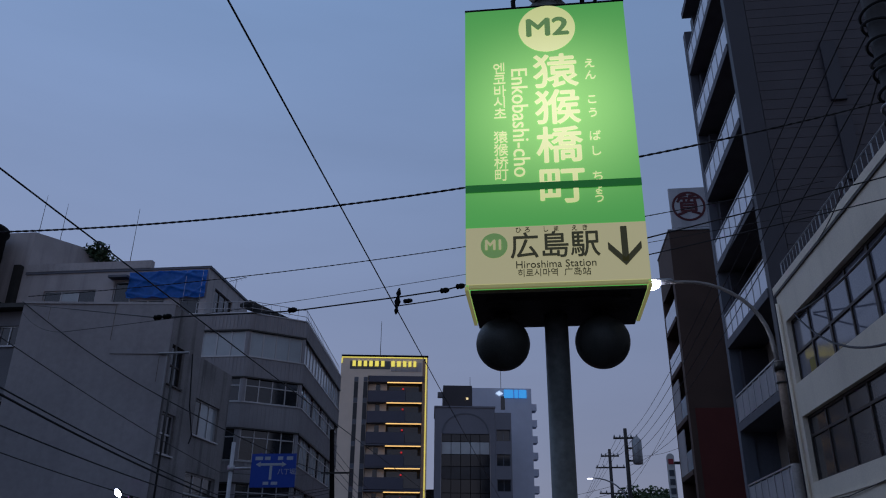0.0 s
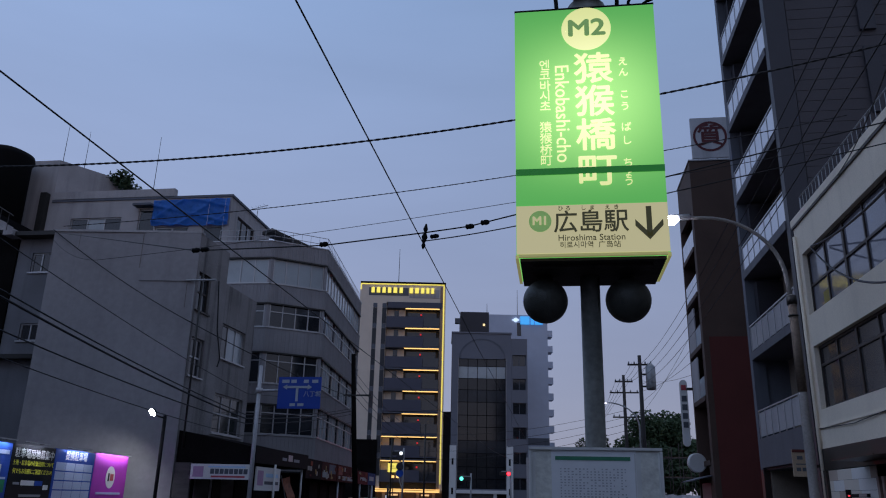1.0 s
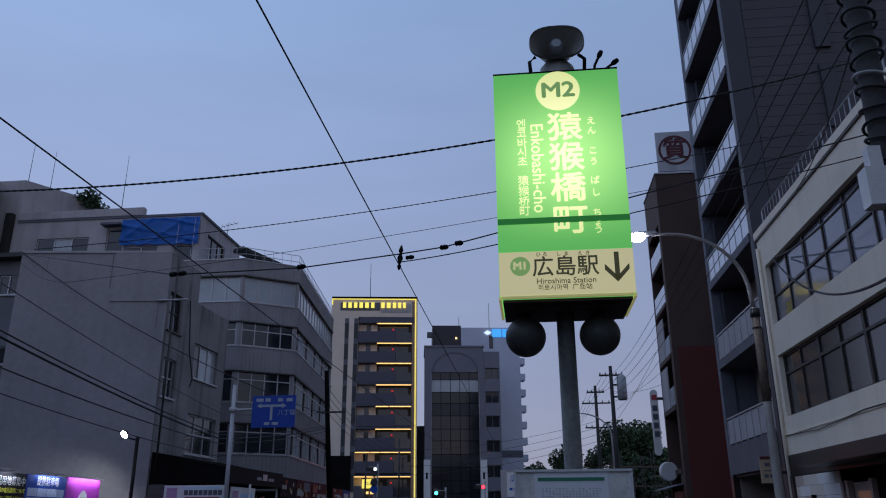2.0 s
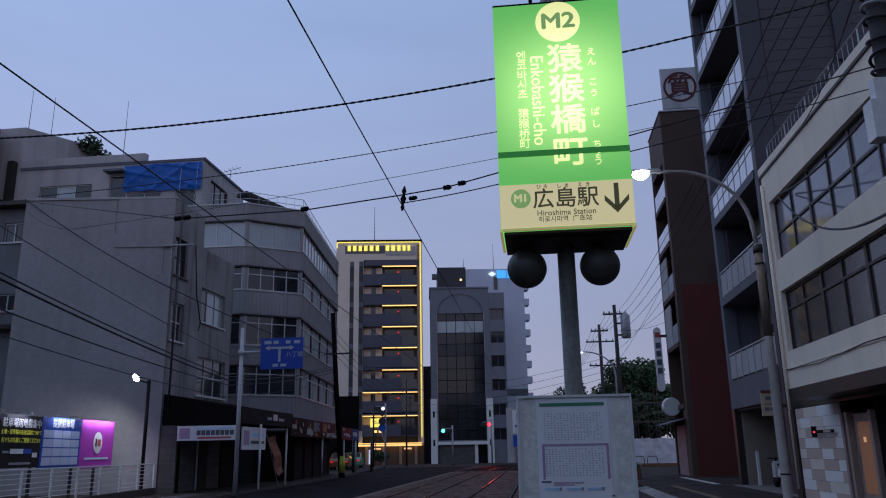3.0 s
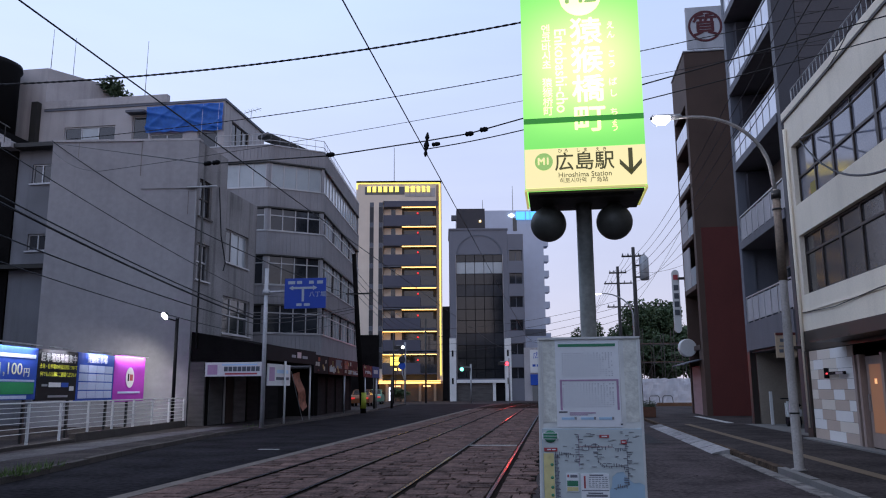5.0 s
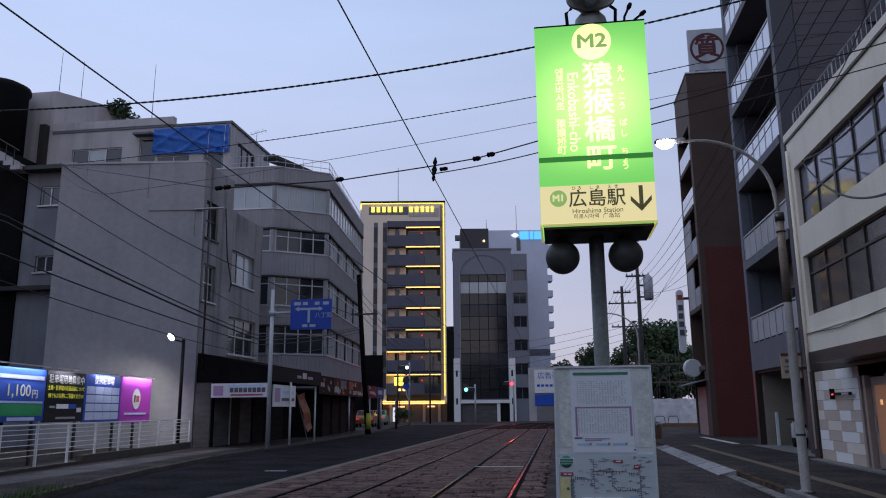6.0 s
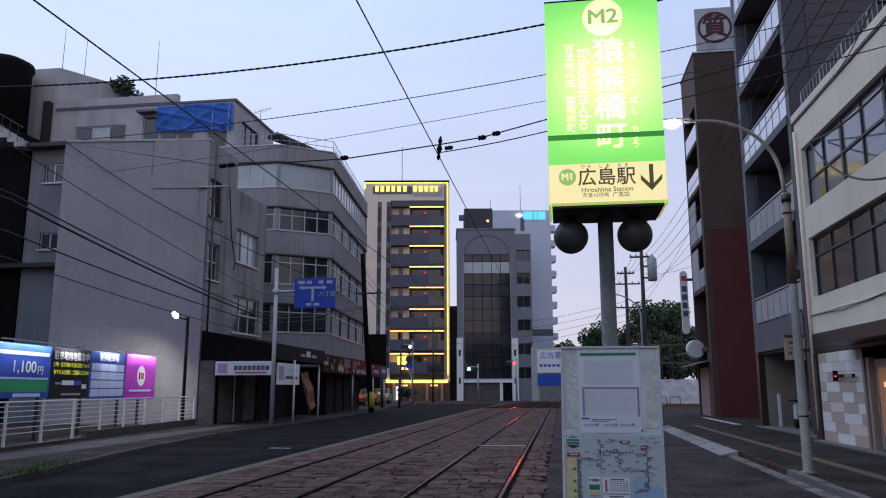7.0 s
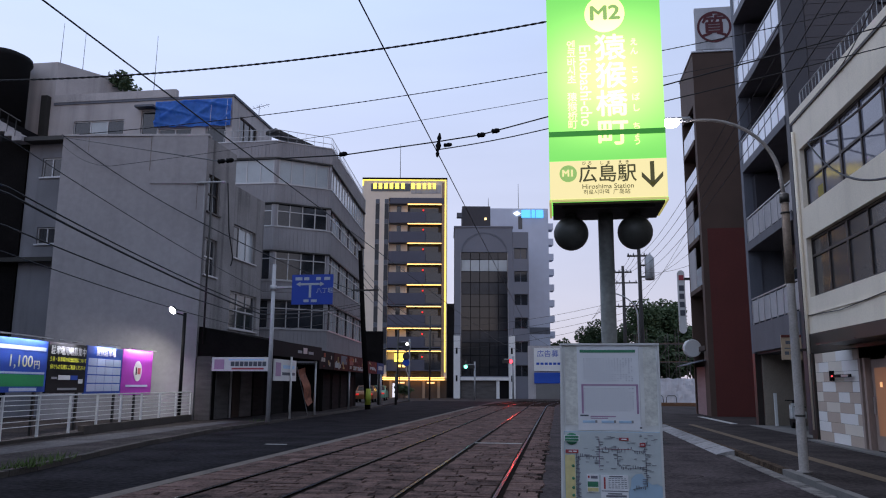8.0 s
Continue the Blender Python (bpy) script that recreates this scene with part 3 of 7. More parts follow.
tt = sheet_of("timetable", 0.128, 0.492, 1.37, 1.868, PAPER, 0.002)
print_on(tt, "header_bar", PRINTGREEN, 0.004, [(0.145, 0.468, 1.82, 1.836)])
rows = []
for blk, n in ((1.785, 12), (1.612, 12)):
    for i in range(n):
        z = blk - 0.0115 * i
        for k in range(18):
            if random.random() < 0.9 - 0.03 * max(0, k - 10):
                rows.append((0.166 + 0.0162 * k, 0.166 + 0.0162 * k + random.uniform(0.005, 0.010), z - 0.005, z))
p = print_on(tt, "figure_print", mk("figure_grey", (0.5, 0.5, 0.53), 0.6, bump=0), 0.0036, rows)
tagged(p, kind="stuff")
print_on(tt, "mauve_border", PRINTPINK, 0.004, [(0.15, 0.478, 1.626, 1.635), (0.15, 0.162, 1.465, 1.626), (0.466, 0.478, 1.465, 1.626)])
print_on(tt, "footer", PRINTDARK, 0.004, [(0.14, 0.188, 1.450, 1.458), (0.48, 0.492, 1.382, 1.390)])
print_on(tt, "footer_link", PRINTBLUE, 0.004, [(0.155, 0.228, 1.412, 1.425), (0.262, 0.335, 1.412, 1.425), (0.362, 0.435, 1.412, 1.425)])
print_on(tt, "footer_code", INKGREY, 0.0042, [(0.226, 0.238, 1.412, 1.427), (0.333, 0.345, 1.412, 1.427), (0.433, 0.445, 1.412, 1.427)])
print_on(tt, "footer_note", PRINTPINK, 0.004, [(0.20, 0.345, 1.446, 1.452), (0.20, 0.30, 1.436, 1.441)])
MAPSEA = mk("map_sea", (0.42, 0.6, 0.74), 0.6, var=0.06, bump=0.02)
MAPLAND = mk("map_land", (0.62, 0.68, 0.68), 0.6, var=0.08, bump=0.02)
MAPINK = mk("map_ink", (0.2, 0.2, 0.24), 0.6, bump=0)
mp = sheet_of("route_map", 0.035, 0.598, 0.965, 1.387, MAPSEA, 0.002)
bm = bmesh.new()
coast = [(0.038, 0.968), (0.36, 0.968), (0.385, 1.0), (0.41, 1.06), (0.415, 1.11), (0.44, 1.135), (0.475, 1.14), (0.50, 1.10), (0.53, 1.075), (0.56, 1.08), (0.595, 1.06), (0.595, 1.384), (0.038, 1.384)]
front = [bm.verts.new((x, 4.8545, z)) for x, z in coast]
back = [bm.verts.new((x, 4.8565, z)) for x, z in coast]
bm.faces.new(front)
for k in range(len(coast)):
    bm.faces.new((front[k], back[k], back[(k + 1) % len(coast)], front[(k + 1) % len(coast)]))
part("land", bm, MAPLAND, mp)
print_on(mp, "zone", PRINTYELLOW, 0.006, [(0.04, 0.098, 0.972, 1.245)])


def map_line(pts, w=0.003):
    bm = bmesh.new()
    for (xa, za), (xb, zb) in zip(pts, pts[1:]):
        tube(bm, [(xa, 4.8535, za), (xb, 4.8535, zb)], w / 2, 4)
    return bm


marks = []
for mat, step, pts in ((PRINTGREEN, 0.008, ((0.104, 0.98), (0.104, 1.236))), (INKGREY, 0.012, ((0.106, 1.236), (0.19, 1.238), (0.235, 1.236))),
                       (PRINTPINK, 0.013, ((0.237, 1.355), (0.238, 1.28), (0.237, 1.17))), (PRINTRED, 0.017, ((0.237, 1.283), (0.42, 1.282))),
                       (INKGREY, 0.012, ((0.42, 1.282), (0.44, 1.272), (0.49, 1.274), (0.512, 1.335))), (INKGREY, 0.013, ((0.34, 1.28), (0.341, 1.20), (0.372, 1.172), (0.495, 1.168))),
                       (INKGREY, 0.012, ((0.50, 1.265), (0.503, 1.068), (0.42, 1.045)))):
    part("map_route", map_line(pts), mat, mp)
    for (xa, za), (xb, zb) in zip(pts, pts[1:]):
        n = max(1, int(math.hypot(xb - xa, zb - za) / step))
        for k in range(n):
            x, z = xa + (xb - xa) * k / n, za + (zb - za) * k / n
            if abs(xb - xa) > abs(zb - za):
                h = random.uniform(0.006, 0.016)
                o = random.choice((0.003, -0.003 - h))
                marks.append((x - 0.002, x + 0.002, z + o, z + o + h))
            else:
                w = random.uniform(0.008, 0.024)
                o = 0.004 if mat == PRINTGREEN else random.choice((0.003, -0.003 - w))
                marks.append((x + o, x + o + w, z - 0.002, z + 0.002))
            if random.random() < 0.7:
                marks.append((x - 0.003, x + 0.003, z - 0.003, z + 0.003))
for i in range(46):
    x, z = random.uniform(0.14, 0.55), random.uniform(1.15, 1.37)
    marks.append((x, x + random.uniform(0.012, 0.035), z, z + 0.0025))
tagged(print_on(mp, "place_print", MAPINK, 0.0072, marks), kind="stuff")
for z in (1.179, 1.105, 1.049, 1.004):
    bm = bmesh.new()
    lathe(bm, (0.086, 4.8525, z), (0, -1, 0), [(0, 0.0), (0, 0.009), (0.001, 0.009), (0.001, 0.0)], 14)
    part("stop_dot", bm, PRINTGREEN, mp)
bm = bmesh.new()
lathe(bm, (0.081, 4.853, 1.342), (0, -1, 0), [(0, 0.0), (0, 0.036), (0.002, 0.036), (0.002, 0.0)], 28)
part("badge", bm, PRINTGREEN, mp)
print_on(mp, "badge_band", PAPER, 0.0075, [(0.036, 0.126, 1.326, 1.364)])
print_on(mp, "badge_bar", PRINTGREEN, 0.0085, [(0.042, 0.12, 1.347, 1.360), (0.042, 0.12, 1.330, 1.343)])
print_on(mp, "red_tag", PRINTRED, 0.0085, [(0.353, 0.406, 1.335, 1.352), (0.468, 0.50, 1.30, 1.322), (0.044, 0.118, 1.256, 1.277)])
print_on(mp, "tag_text", PAPER, 0.0088, [(0.062, 0.082, 1.263, 1.270), (0.088, 0.108, 1.263, 1.270), (0.365, 0.395, 1.340, 1.347), (0.474, 0.494, 1.308, 1.314)])
print_on(mp, "legend", PAPER, 0.0085, [(0.242, 0.397, 0.975, 1.128), (0.162, 0.230, 1.025, 1.13)])
print_on(mp, "legend_green", PRINTGREEN, 0.0092, [(0.166, 0.227, 1.056, 1.088)])
print_on(mp, "legend_yellow", PRINTYELLOW, 0.0092, [(0.166, 0.227, 1.029, 1.052)])
print_on(mp, "legend_head", MAPINK, 0.0092, [(0.185, 0.224, 1.106, 1.122), (0.29, 0.365, 1.116, 1.124), (0.245, 0.395, 1.031, 1.036), (0.27, 0.385, 0.998, 1.010), (0.28, 0.36, 1.014, 1.022)])
rows = []
for i in range(6):
    rows += [(0.285 + 0.018 * k, 0.285 + 0.018 * k + random.uniform(0.008, 0.016), 1.106 - 0.011 * i, 1.110 - 0.011 * i) for k in range(6)]
print_on(mp, "legend", INKGREY, 0.0092, rows)
print_on(mp, "legend_red", PRINTRED, 0.0095, [(0.258, 0.268, 1.045, 1.115), (0.168, 0.178, 1.108, 1.122)])
mp.scale, mp.location = (1, 1, 0.94), (0.006, 0, 0.06 * 0.965)
nt = sheet_of("service_notice", 0.115, 0.545, 0.72, 0.958, PAPER, 0.012)
print_on(nt, "notice_band", BRIGHTYELLOW, 0.014, [(0.12, 0.54, 0.90, 0.953)])
text_part("lettering", "お盆期間中の運行について", 0.034, PRINTDARK, nt, pose(0.33, 4.8430, 0.926, 90, 0, 0), depth=0.0006, bold=0.0013)
print_on(nt, "notice_lines", INKGREY, 0.014, [(0.14, 0.14 + w, 0.878 - 0.02 * i, 0.884 - 0.02 * i) for i, w in enumerate((0.25, 0.36, 0.36, 0.3, 0.34, 0.2))])
for z in (1.2, 1.7):
    bar_part("clamp", GALV, bd, 0.27, 0.39, 4.93, 5.03, z, z + 0.03)
set_to_size(bd)


# ---- right side: cream shop building ----
cream = thing("cream_building", (7.53, 25, 0.1), "cream rendered three-storey shop building with dark window bands", "building")
FC = Facade((7.53, 25.0), (7.53, 5.0))
W3, W2 = (0.5, 18.0, 6.98, 8.84), (0.5, 18.0, 4.26, 6.05)
bm = bmesh.new()
FC.wall(bm, 0, 20, 3.2, 9.85, [W3, W2])
part("front_wall", bm, CREAM, cream)
for y0, y1 in ((24.75, 25.0), (5.0, 5.25)):
    bar_part("side_wall", CREAM, cream, 7.79, 18, y0, y1, 0.1, 9.85)
bar_part("rear_wall", CREAM, cream, 17.75, 18, 5.26, 24.74, 0.1, 9.85)
bar_part("roof", GREYBAND, cream, 7.79, 17.74, 5.26, 24.74, 9.55, 9.7)
bar_part("floor_slab", GREYBAND, cream, 7.79, 17.74, 5.26, 24.74, 2.65, 2.8)
# Near-black sheet stands for the unlit rooms behind the windows.
bar_part("shade_backing", DARK_SHADE, cream, 9.6, 9.7, 5.26, 24.74, 2.82, 9.28)
FC.piece("cornice", CREAM, cream, -0.05, 20, 9.86, 10.08, -0.35, 0.06)
FC.piece("gutter_edge", BRONZE, cream, -0.05, 20, 9.80, 9.855, 0.0, 0.05)
FC.piece("fascia", BRONZE, cream, 0.0, 20, 2.62, 3.195, -0.25, 0.03)
FC.piece("string_course", CREAM, cream, 0.0, 20, 3.75, 3.79, 0.0, 0.03)
for i in range(6):
    a = W3[0] + i * 2.9
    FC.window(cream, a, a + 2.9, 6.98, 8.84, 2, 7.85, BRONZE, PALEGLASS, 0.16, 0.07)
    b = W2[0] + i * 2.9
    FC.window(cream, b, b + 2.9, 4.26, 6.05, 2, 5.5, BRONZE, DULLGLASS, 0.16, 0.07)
YELLOWCARD = mk("yellow_poster", (0.3, 0.24, 0.04), 0.6)
FC.piece("window_poster", YELLOWCARD, cream, 1.35, 1.95, 7.05, 7.45, -0.184, -0.18, "yellow poster inside the glass")
bm = bmesh.new()
tube(bm, [(7.46, 24.8, 0.4), (7.46, 24.8, 9.5)], 0.05, 12)
part("drainpipe", bm, CREAM, cream)
bm = bmesh.new()
tube(bm, [(7.49, 24.7, 3.75), (7.49, 22, 3.66), (7.49, 19, 3.8), (7.49, 12, 3.75)], 0.012, 6)
part("wall_cable", bm, WIRE, cream)
bm = bmesh.new()
for i in range(56):
    tube(bm, [(7.7, 24.6 - 0.3 * i, 10.08), (7.7, 24.6 - 0.3 * i, 10.72)], 0.022 if i % 6 == 0 else 0.009, 5)
for z in (10.18, 10.72):
    tube(bm, [(7.7, 24.6, z), (7.7, 8.1, z)], 0.02, 6)
part("roof_railing", bm, GALV, cream)
# sloping glass canopy over the shop front
bm = bmesh.new()
for u0 in (3.2, 6.0, 8.8, 11.6):
    FC.box(bm, u0, u0 + 2.75, 2.72, 2.76, 0.03, 0.8)
part("canopy", bm, BRONZE, cream)
# ground floor: clad wall, pier, door
bar_part("pier", BRONZE, cream, 7.45, 7.83, 24.55, 25.0, 0.1, 2.61)
FC.piece("shop_backing", DARK_SHADE, cream, 0.45, 3.95, 0.1, 2.61, -0.25, -0.03)
TILEW = [mk("pale_cladding", (0.82, 0.79, 0.75), 0.7, var=0.08), mk("tan_cladding", (0.54, 0.43, 0.35), 0.7, var=0.1), mk("cream_cladding", (0.74, 0.66, 0.56), 0.7, var=0.08)]
shop_wall = FC.piece("clad_wall", DARK_SHADE, cream, 0.5, 3.9, 0.12, 2.61, -0.03, 0.0)
for r in range(9):
    z = 0.14 + 0.274 * r
    u = 0.5 - random.uniform(0, 0.6)
    k = r
    while u < 3.9:
        w = random.choice((0.8, 1.05, 1.25))
        a, b = max(u, 0.5), min(u + w, 3.9)
        if b - a > 0.06:
            k += random.choice((1, 2))
            FC.piece("tile", TILEW[k % 3], shop_wall, a + 0.004, b - 0.004, z, z + 0.267, 0.0, 0.018)
        u += w
sg = FC.piece("shop_sign", BLACK, cream, 2.05, 3.55, 1.89, 1.97, 0.1, 0.15, "slim dark sign bar with red light")
FC.piece("sign_light", glow("red_sign_light", (1.0, 0.05, 0.05), 3.0), sg, 2.2, 2.32, 1.91, 1.945, 0.15, 0.155)
FC.piece("sign_plate", FRAME, sg, 2.95, 3.45, 1.9, 1.96, 0.15, 0.155)
FC.piece("sign_arm", BLACK, sg, 2.0, 2.045, 1.8, 2.08, 0.018, 0.14)
DOORWOOD = mk("door_wood", (0.36, 0.27, 0.23), 0.6, stretch=(1, 1, 0.2))
for u in (3.92, 4.22, 5.6):
    FC.piece("door_post", DOORWOOD, cream, u, u + 0.14, 0.12, 2.35, -0.1, 0.06)
WARM = glow("warm_interior", (0.42, 0.19, 0.09), 0.22)
dr = FC.piece("door", DOORWOOD, cream, 4.4, 5.55, 0.15, 2.3, -0.12, -0.07, "wooden door with lit glass")
FC.piece("door_glass", WARM, dr, 4.6, 5.35, 0.5, 2.1, -0.07, -0.06)
FC.piece("inside_lamp", glow("inside_lamp", (1.0, 0.5, 0.2), 0.9), dr, 4.88, 5.02, 1.64, 1.76, -0.06, -0.055)
FC.piece("door_handle", FRAME, dr, 4.5, 4.53, 1.0, 1.4, -0.06, -0.02)
FC.piece("shop_window_wall", DARK_SHADE, cream, 5.75, 20, 0.12, 2.61, -0.25, -0.05)
FC.piece("threshold", KERB, cream, 0.4, 20, 0.1, 0.14, 0.0, 0.35)

# ---- right side: balcony apartment block ----
block = thing("balcony_block", (8.1, 34.4, 0.1), "dark grey apartment block with railed balconies and an open garage", "building")
FB = Facade((8.1, 34.4), (8.1, 27.2))
FS = Facade((8.1, 27.2), (20, 27.2))
FS.piece("side_wall", DARKPANEL, block, 0.77, 11.9, 2.9, 27, -0.3, 0)
for k in range(40):
    z = 9.5 + 0.42 * k
    FS.piece("siding_board", DARKPANEL, block, 0.78, 11.9, z, z + 0.40, 0.0, 0.018)
FS.piece("corner_pier", NAVY, block, -0.0, 0.75, 0.1, 27, -0.35, 0.03)
bar_part("far_pier", GREYBAND, block, 8.1, 8.6, 34.0, 34.4, 3.0, 27)
bar_part("garage_pier", BRONZE, block, 8.1, 8.33, 34.0, 34.4, 0.1, 2.99)
bar_part("end_wall", GREYBAND, block, 8.62, 20, 34.1, 34.4, 0.1, 27)
bar_part("back_wall", BLOCKWALL, block, 9.5, 9.7, 27.52, 34.08, 2.9, 27)
for k in range(8):
    z = 3.05 if k == 0 else 3.9 + 3.42 * k - 0.05
    top = z + (1.1 if k == 0 else 0.32)
    FB.piece("balcony_slab", SLAB, block, 0.42, 6.84, z, top, -1.38, 0.04)
    if k == 7:
        break
    zr = top
    rl = FB.piece("balcony_rail", FRAME, block, 0.45, 6.82, zr + 1.05, zr + 1.1, -0.06, 0.0)
    for i in range(8):
        a = 0.45 + 6.32 * i / 7
        FB.piece("rail_post", FRAME, rl, a, a + 0.05, zr, zr + 1.05, -0.06, -0.01)
    for i in range(7):
        a = 0.45 + 6.32 * i / 7
        FB.piece("rail_panel", BALGLASS if k > 1 else PALECONC, rl, a + 0.07, a + 0.88, zr + 0.08, zr + 1.0, -0.045, -0.03)
    wz = zr + 0.05
    if k:
        FB.piece("partition", NAVY, block, 0.42, 0.9, zr, zr + 2.9, -1.38, -0.35)
    FB.window(block, 1.6, 4.0, wz + 0.1, wz + 2.1, 2, None, FRAME, GLASS, 1.36, 0.06)
    if k:
        for r in range(7):
            FB.piece("wall_block", BLOCKWALL, block, 4.1, 6.8, wz + 0.36 * r, wz + 0.36 * r + 0.345, -1.4, -1.375)
bar_part("garage_side", DARK_SHADE, block, 8.2, 18, 25.2, 25.4, 0.1, 3.0)
bar_part("garage_side", BLOCKWALL, block, 8.36, 18, 33.9, 34.08, 0.1, 2.99)
bar_part("garage_back", BLOCKWALL, block, 13, 13.2, 25.42, 33.88, 0.1, 3.0)
bar_part("garage_ceiling", DARKPANEL, block, 8.2, 13, 25.2, 34.0, 2.95, 3.04)
bar_part("garage_floor", KERB, block, 7.7, 13, 25.5, 33.8, 0.1, 0.115)
bar_part("white_post", WHITEPAINT, block, 8.55, 8.65, 33.2, 33.3, 0.1, 1.4)
bar_part("link_wall", DARKPANEL, block, 8.15, 9, 25.05, 27.1, 3.05, 9.6)
for z in (11.5, 14.8, 18.1):
    FS.piece("wall_vent", NAVY, block, 3.2, 3.75, z, z + 2.6, 0.02, 0.15)

# scooter in the garage
sc = thing("scooter", (8.75, 31.0, 0.115), "white and black scooter parked in the garage", "scooter")
for y in (30.4, 31.6):
    bm = bmesh.new()
    lathe(bm, (8.7, y, 0.36), (1, 0, 0), [(0, 0.12), (0.0, 0.24), (0.1, 0.24), (0.1, 0.12)], 18)
    part("wheel", bm, BLACK, sc)
bm = bmesh.new()
box(bm, 8.63, 8.87, 30.2, 30.95, 0.45, 0.85)
bmesh.ops.bevel(bm, geom=bm.edges[:], offset=0.08, segments=3, affect="EDGES")
part("body", bm, WHITEPAINT, sc)
bm = bmesh.new()
box(bm, 8.64, 8.86, 30.25, 31.0, 0.86, 0.98)
bmesh.ops.bevel(bm, geom=bm.edges[:], offset=0.04, segments=2, affect="EDGES")
part("seat", bm, BLACK, sc)
bm = bmesh.new()
box(bm, 8.64, 8.86, 30.9, 31.4, 0.35, 0.46)
part("footboard", bm, BLACK, sc)
bm = bmesh.new()
box(bm, 8.6, 8.9, 31.3, 31.48, 0.42, 1.05)
bmesh.ops.bevel(bm, geom=bm.edges[:], offset=0.06, segments=2, affect="EDGES")
part("leg_shield", bm, WHITEPAINT, sc)
bm = bmesh.new()
tube(bm, [(8.75, 31.6, 0.36), (8.75, 31.38, 1.15)], 0.035, 8)
tube(bm, [(8.45, 31.35, 1.15), (9.05, 31.35, 1.15)], 0.02, 8)
part("handlebar", bm, BLACK, sc)

# parking board by the garage
pk = thing("parking_board", (7.1, 25.1, 2.45), "beige hanging sign board with dark markings", "sign")
bar_part("board", mk("beige_board", (0.42, 0.32, 0.22), 0.7), pk, 6.78, 7.36, 25.12, 25.2, 2.45, 3.2)
bar_part("bracket", BRONZE, pk, 7.2, 7.5, 25.0, 25.12, 2.7, 2.78)
bar_part("board_top", RED, pk, 6.78, 7.36, 25.105, 25.12, 3.12, 3.2)
for x0, x1, z0, z1 in ((6.86, 6.98, 2.6, 2.7), (7.02, 7.12, 2.6, 2.7), (7.16, 7.28, 2.6, 2.7), (6.86, 7.28, 2.78, 2.81), (6.9, 7.05, 2.92, 3.02)):
    bar_part("marking", PRINTDARK, pk, x0, x1, 25.112, 25.119, z0, z1)

# ---- right side: red and brown building ----
redb = thing("red_building", (8.0, 48.1, 0.1), "narrow tall building with brown tiled and red painted side wall", "building")
FRS = Facade((8.0, 43.5), (18, 43.5))
FRS.piece("upper_wall", BROWN, redb, 0, 10, 10.2, 20.4, -0.3, 0)
FRS.piece("lower_wall", RED, redb, 0.3, 10, 0.1, 10.195, -0.3, 0)
FRS.piece("corner_strip", BROWN, redb, 0.0, 0.295, 0.1, 10.195, -0.3, 0)
bar_part("roof_cap", FRAME, redb, 7.95, 18, 43.45, 48.15, 20.42, 20.5)
FR = Facade((8.0, 48.1), (8.0, 43.8))
bar_part("front_wall", BROWN, redb, 8.9, 9.1, 43.82, 47.83, 0.1, 20.4)
bar_part("far_wall", BROWN, redb, 8.0, 18, 47.85, 48.1, 0.1, 20.4)
FR.piece("upper_front", BROWN, redb, 0.26, 4.3, 17.5, 20.39, -0.2, 0.0)
FR.piece("corner_post", BROWN, redb, 4.0, 4.3, 0.1, 17.49, -0.3, 0)
for k, z in enumerate((3.6, 6.9, 9.7, 12.6, 15.2)):
    FR.piece("balcony_slab", BROWN, redb, 0.27, 3.98, z, z + 0.25, -0.88, 0.05)
    if k in (1, 2):
        FR.piece("balcony_screen", PALECONC, redb, 0.27, 2.3, z + 0.25, z + 2.6, -0.06, 0.0, "pale weathered screen panel")
        FR.piece("balcony_panel", CURTAIN, redb, 2.35, 3.96, z + 0.3, z + 1.3, -0.05, -0.02)
    elif k:
        for i in range(4):
            FR.piece("balcony_panel", BALGLASS, redb, 0.3 + 0.92 * i, 1.18 + 0.92 * i, z + 0.3, z + 1.3, -0.05, -0.02)
    if k:
        FR.window(redb, 0.8, 3.4, z + 0.3, z + 2.3, 2, None, FRAME, GLASS, 0.86, 0.06)
FR.piece("shutter", mk("pink_shutter", (0.33, 0.22, 0.22), 0.6, stretch=(1, 1, 6)), redb, 0.3, 3.3, 0.1, 2.75, -0.14, -0.08)
FR.piece("shutter_pier", BROWN, redb, 3.35, 3.98, 0.1, 3.55, -0.3, -0.01)
bm = bmesh.new()
v = [FR.at(u, z, d) for u, z, d in ((-0.5, 2.8, 0.9), (3.9, 2.8, 0.9), (3.9, 3.1, -0.2), (-0.5, 3.1, -0.2))]
f = bm.faces.new([bm.verts.new(p) for p in v])
r = bmesh.ops.extrude_face_region(bm, geom=[f])
bmesh.ops.translate(bm, verts=[g for g in r["geom"] if isinstance(g, bmesh.types.BMVert)], vec=(0, 0, 0.05))
part("shop_awning", bm, GREYBAND, redb)
rs = thing("round_sign", (7.85, 46, 3.5), "round white shop sign on a bracket", "sign")
bm = bmesh.new()
lathe(bm, (7.6, 46.0, 3.78), (0.25, -1, 0), [(-0.15, 0.5), (0.13, 0.5), (0.15, 0.46)], 30)
part("drum", bm, WHITEPAINT, rs)
bm = bmesh.new()
lathe(bm, (7.565, 45.86, 3.78), (0.25, -1, 0), [(0.0, 0.3), (0.02, 0.3)], 30)
part("emblem", bm, PALECONC, rs)
ps = thing("pawn_sign", (9.3, 43.6, 20.5), "white rooftop sign with a red ringed character", "sign")
bar_part("panel", mk("sign_white", (0.5, 0.5, 0.52), 0.6, streak=0.4), ps, 8.24, 10.9, 43.52, 43.7, 20.62, 23.15)
REDINK = mk("dull_red_ink", (0.1, 0.016, 0.02), 0.6)
bm = bmesh.new()
n = 40
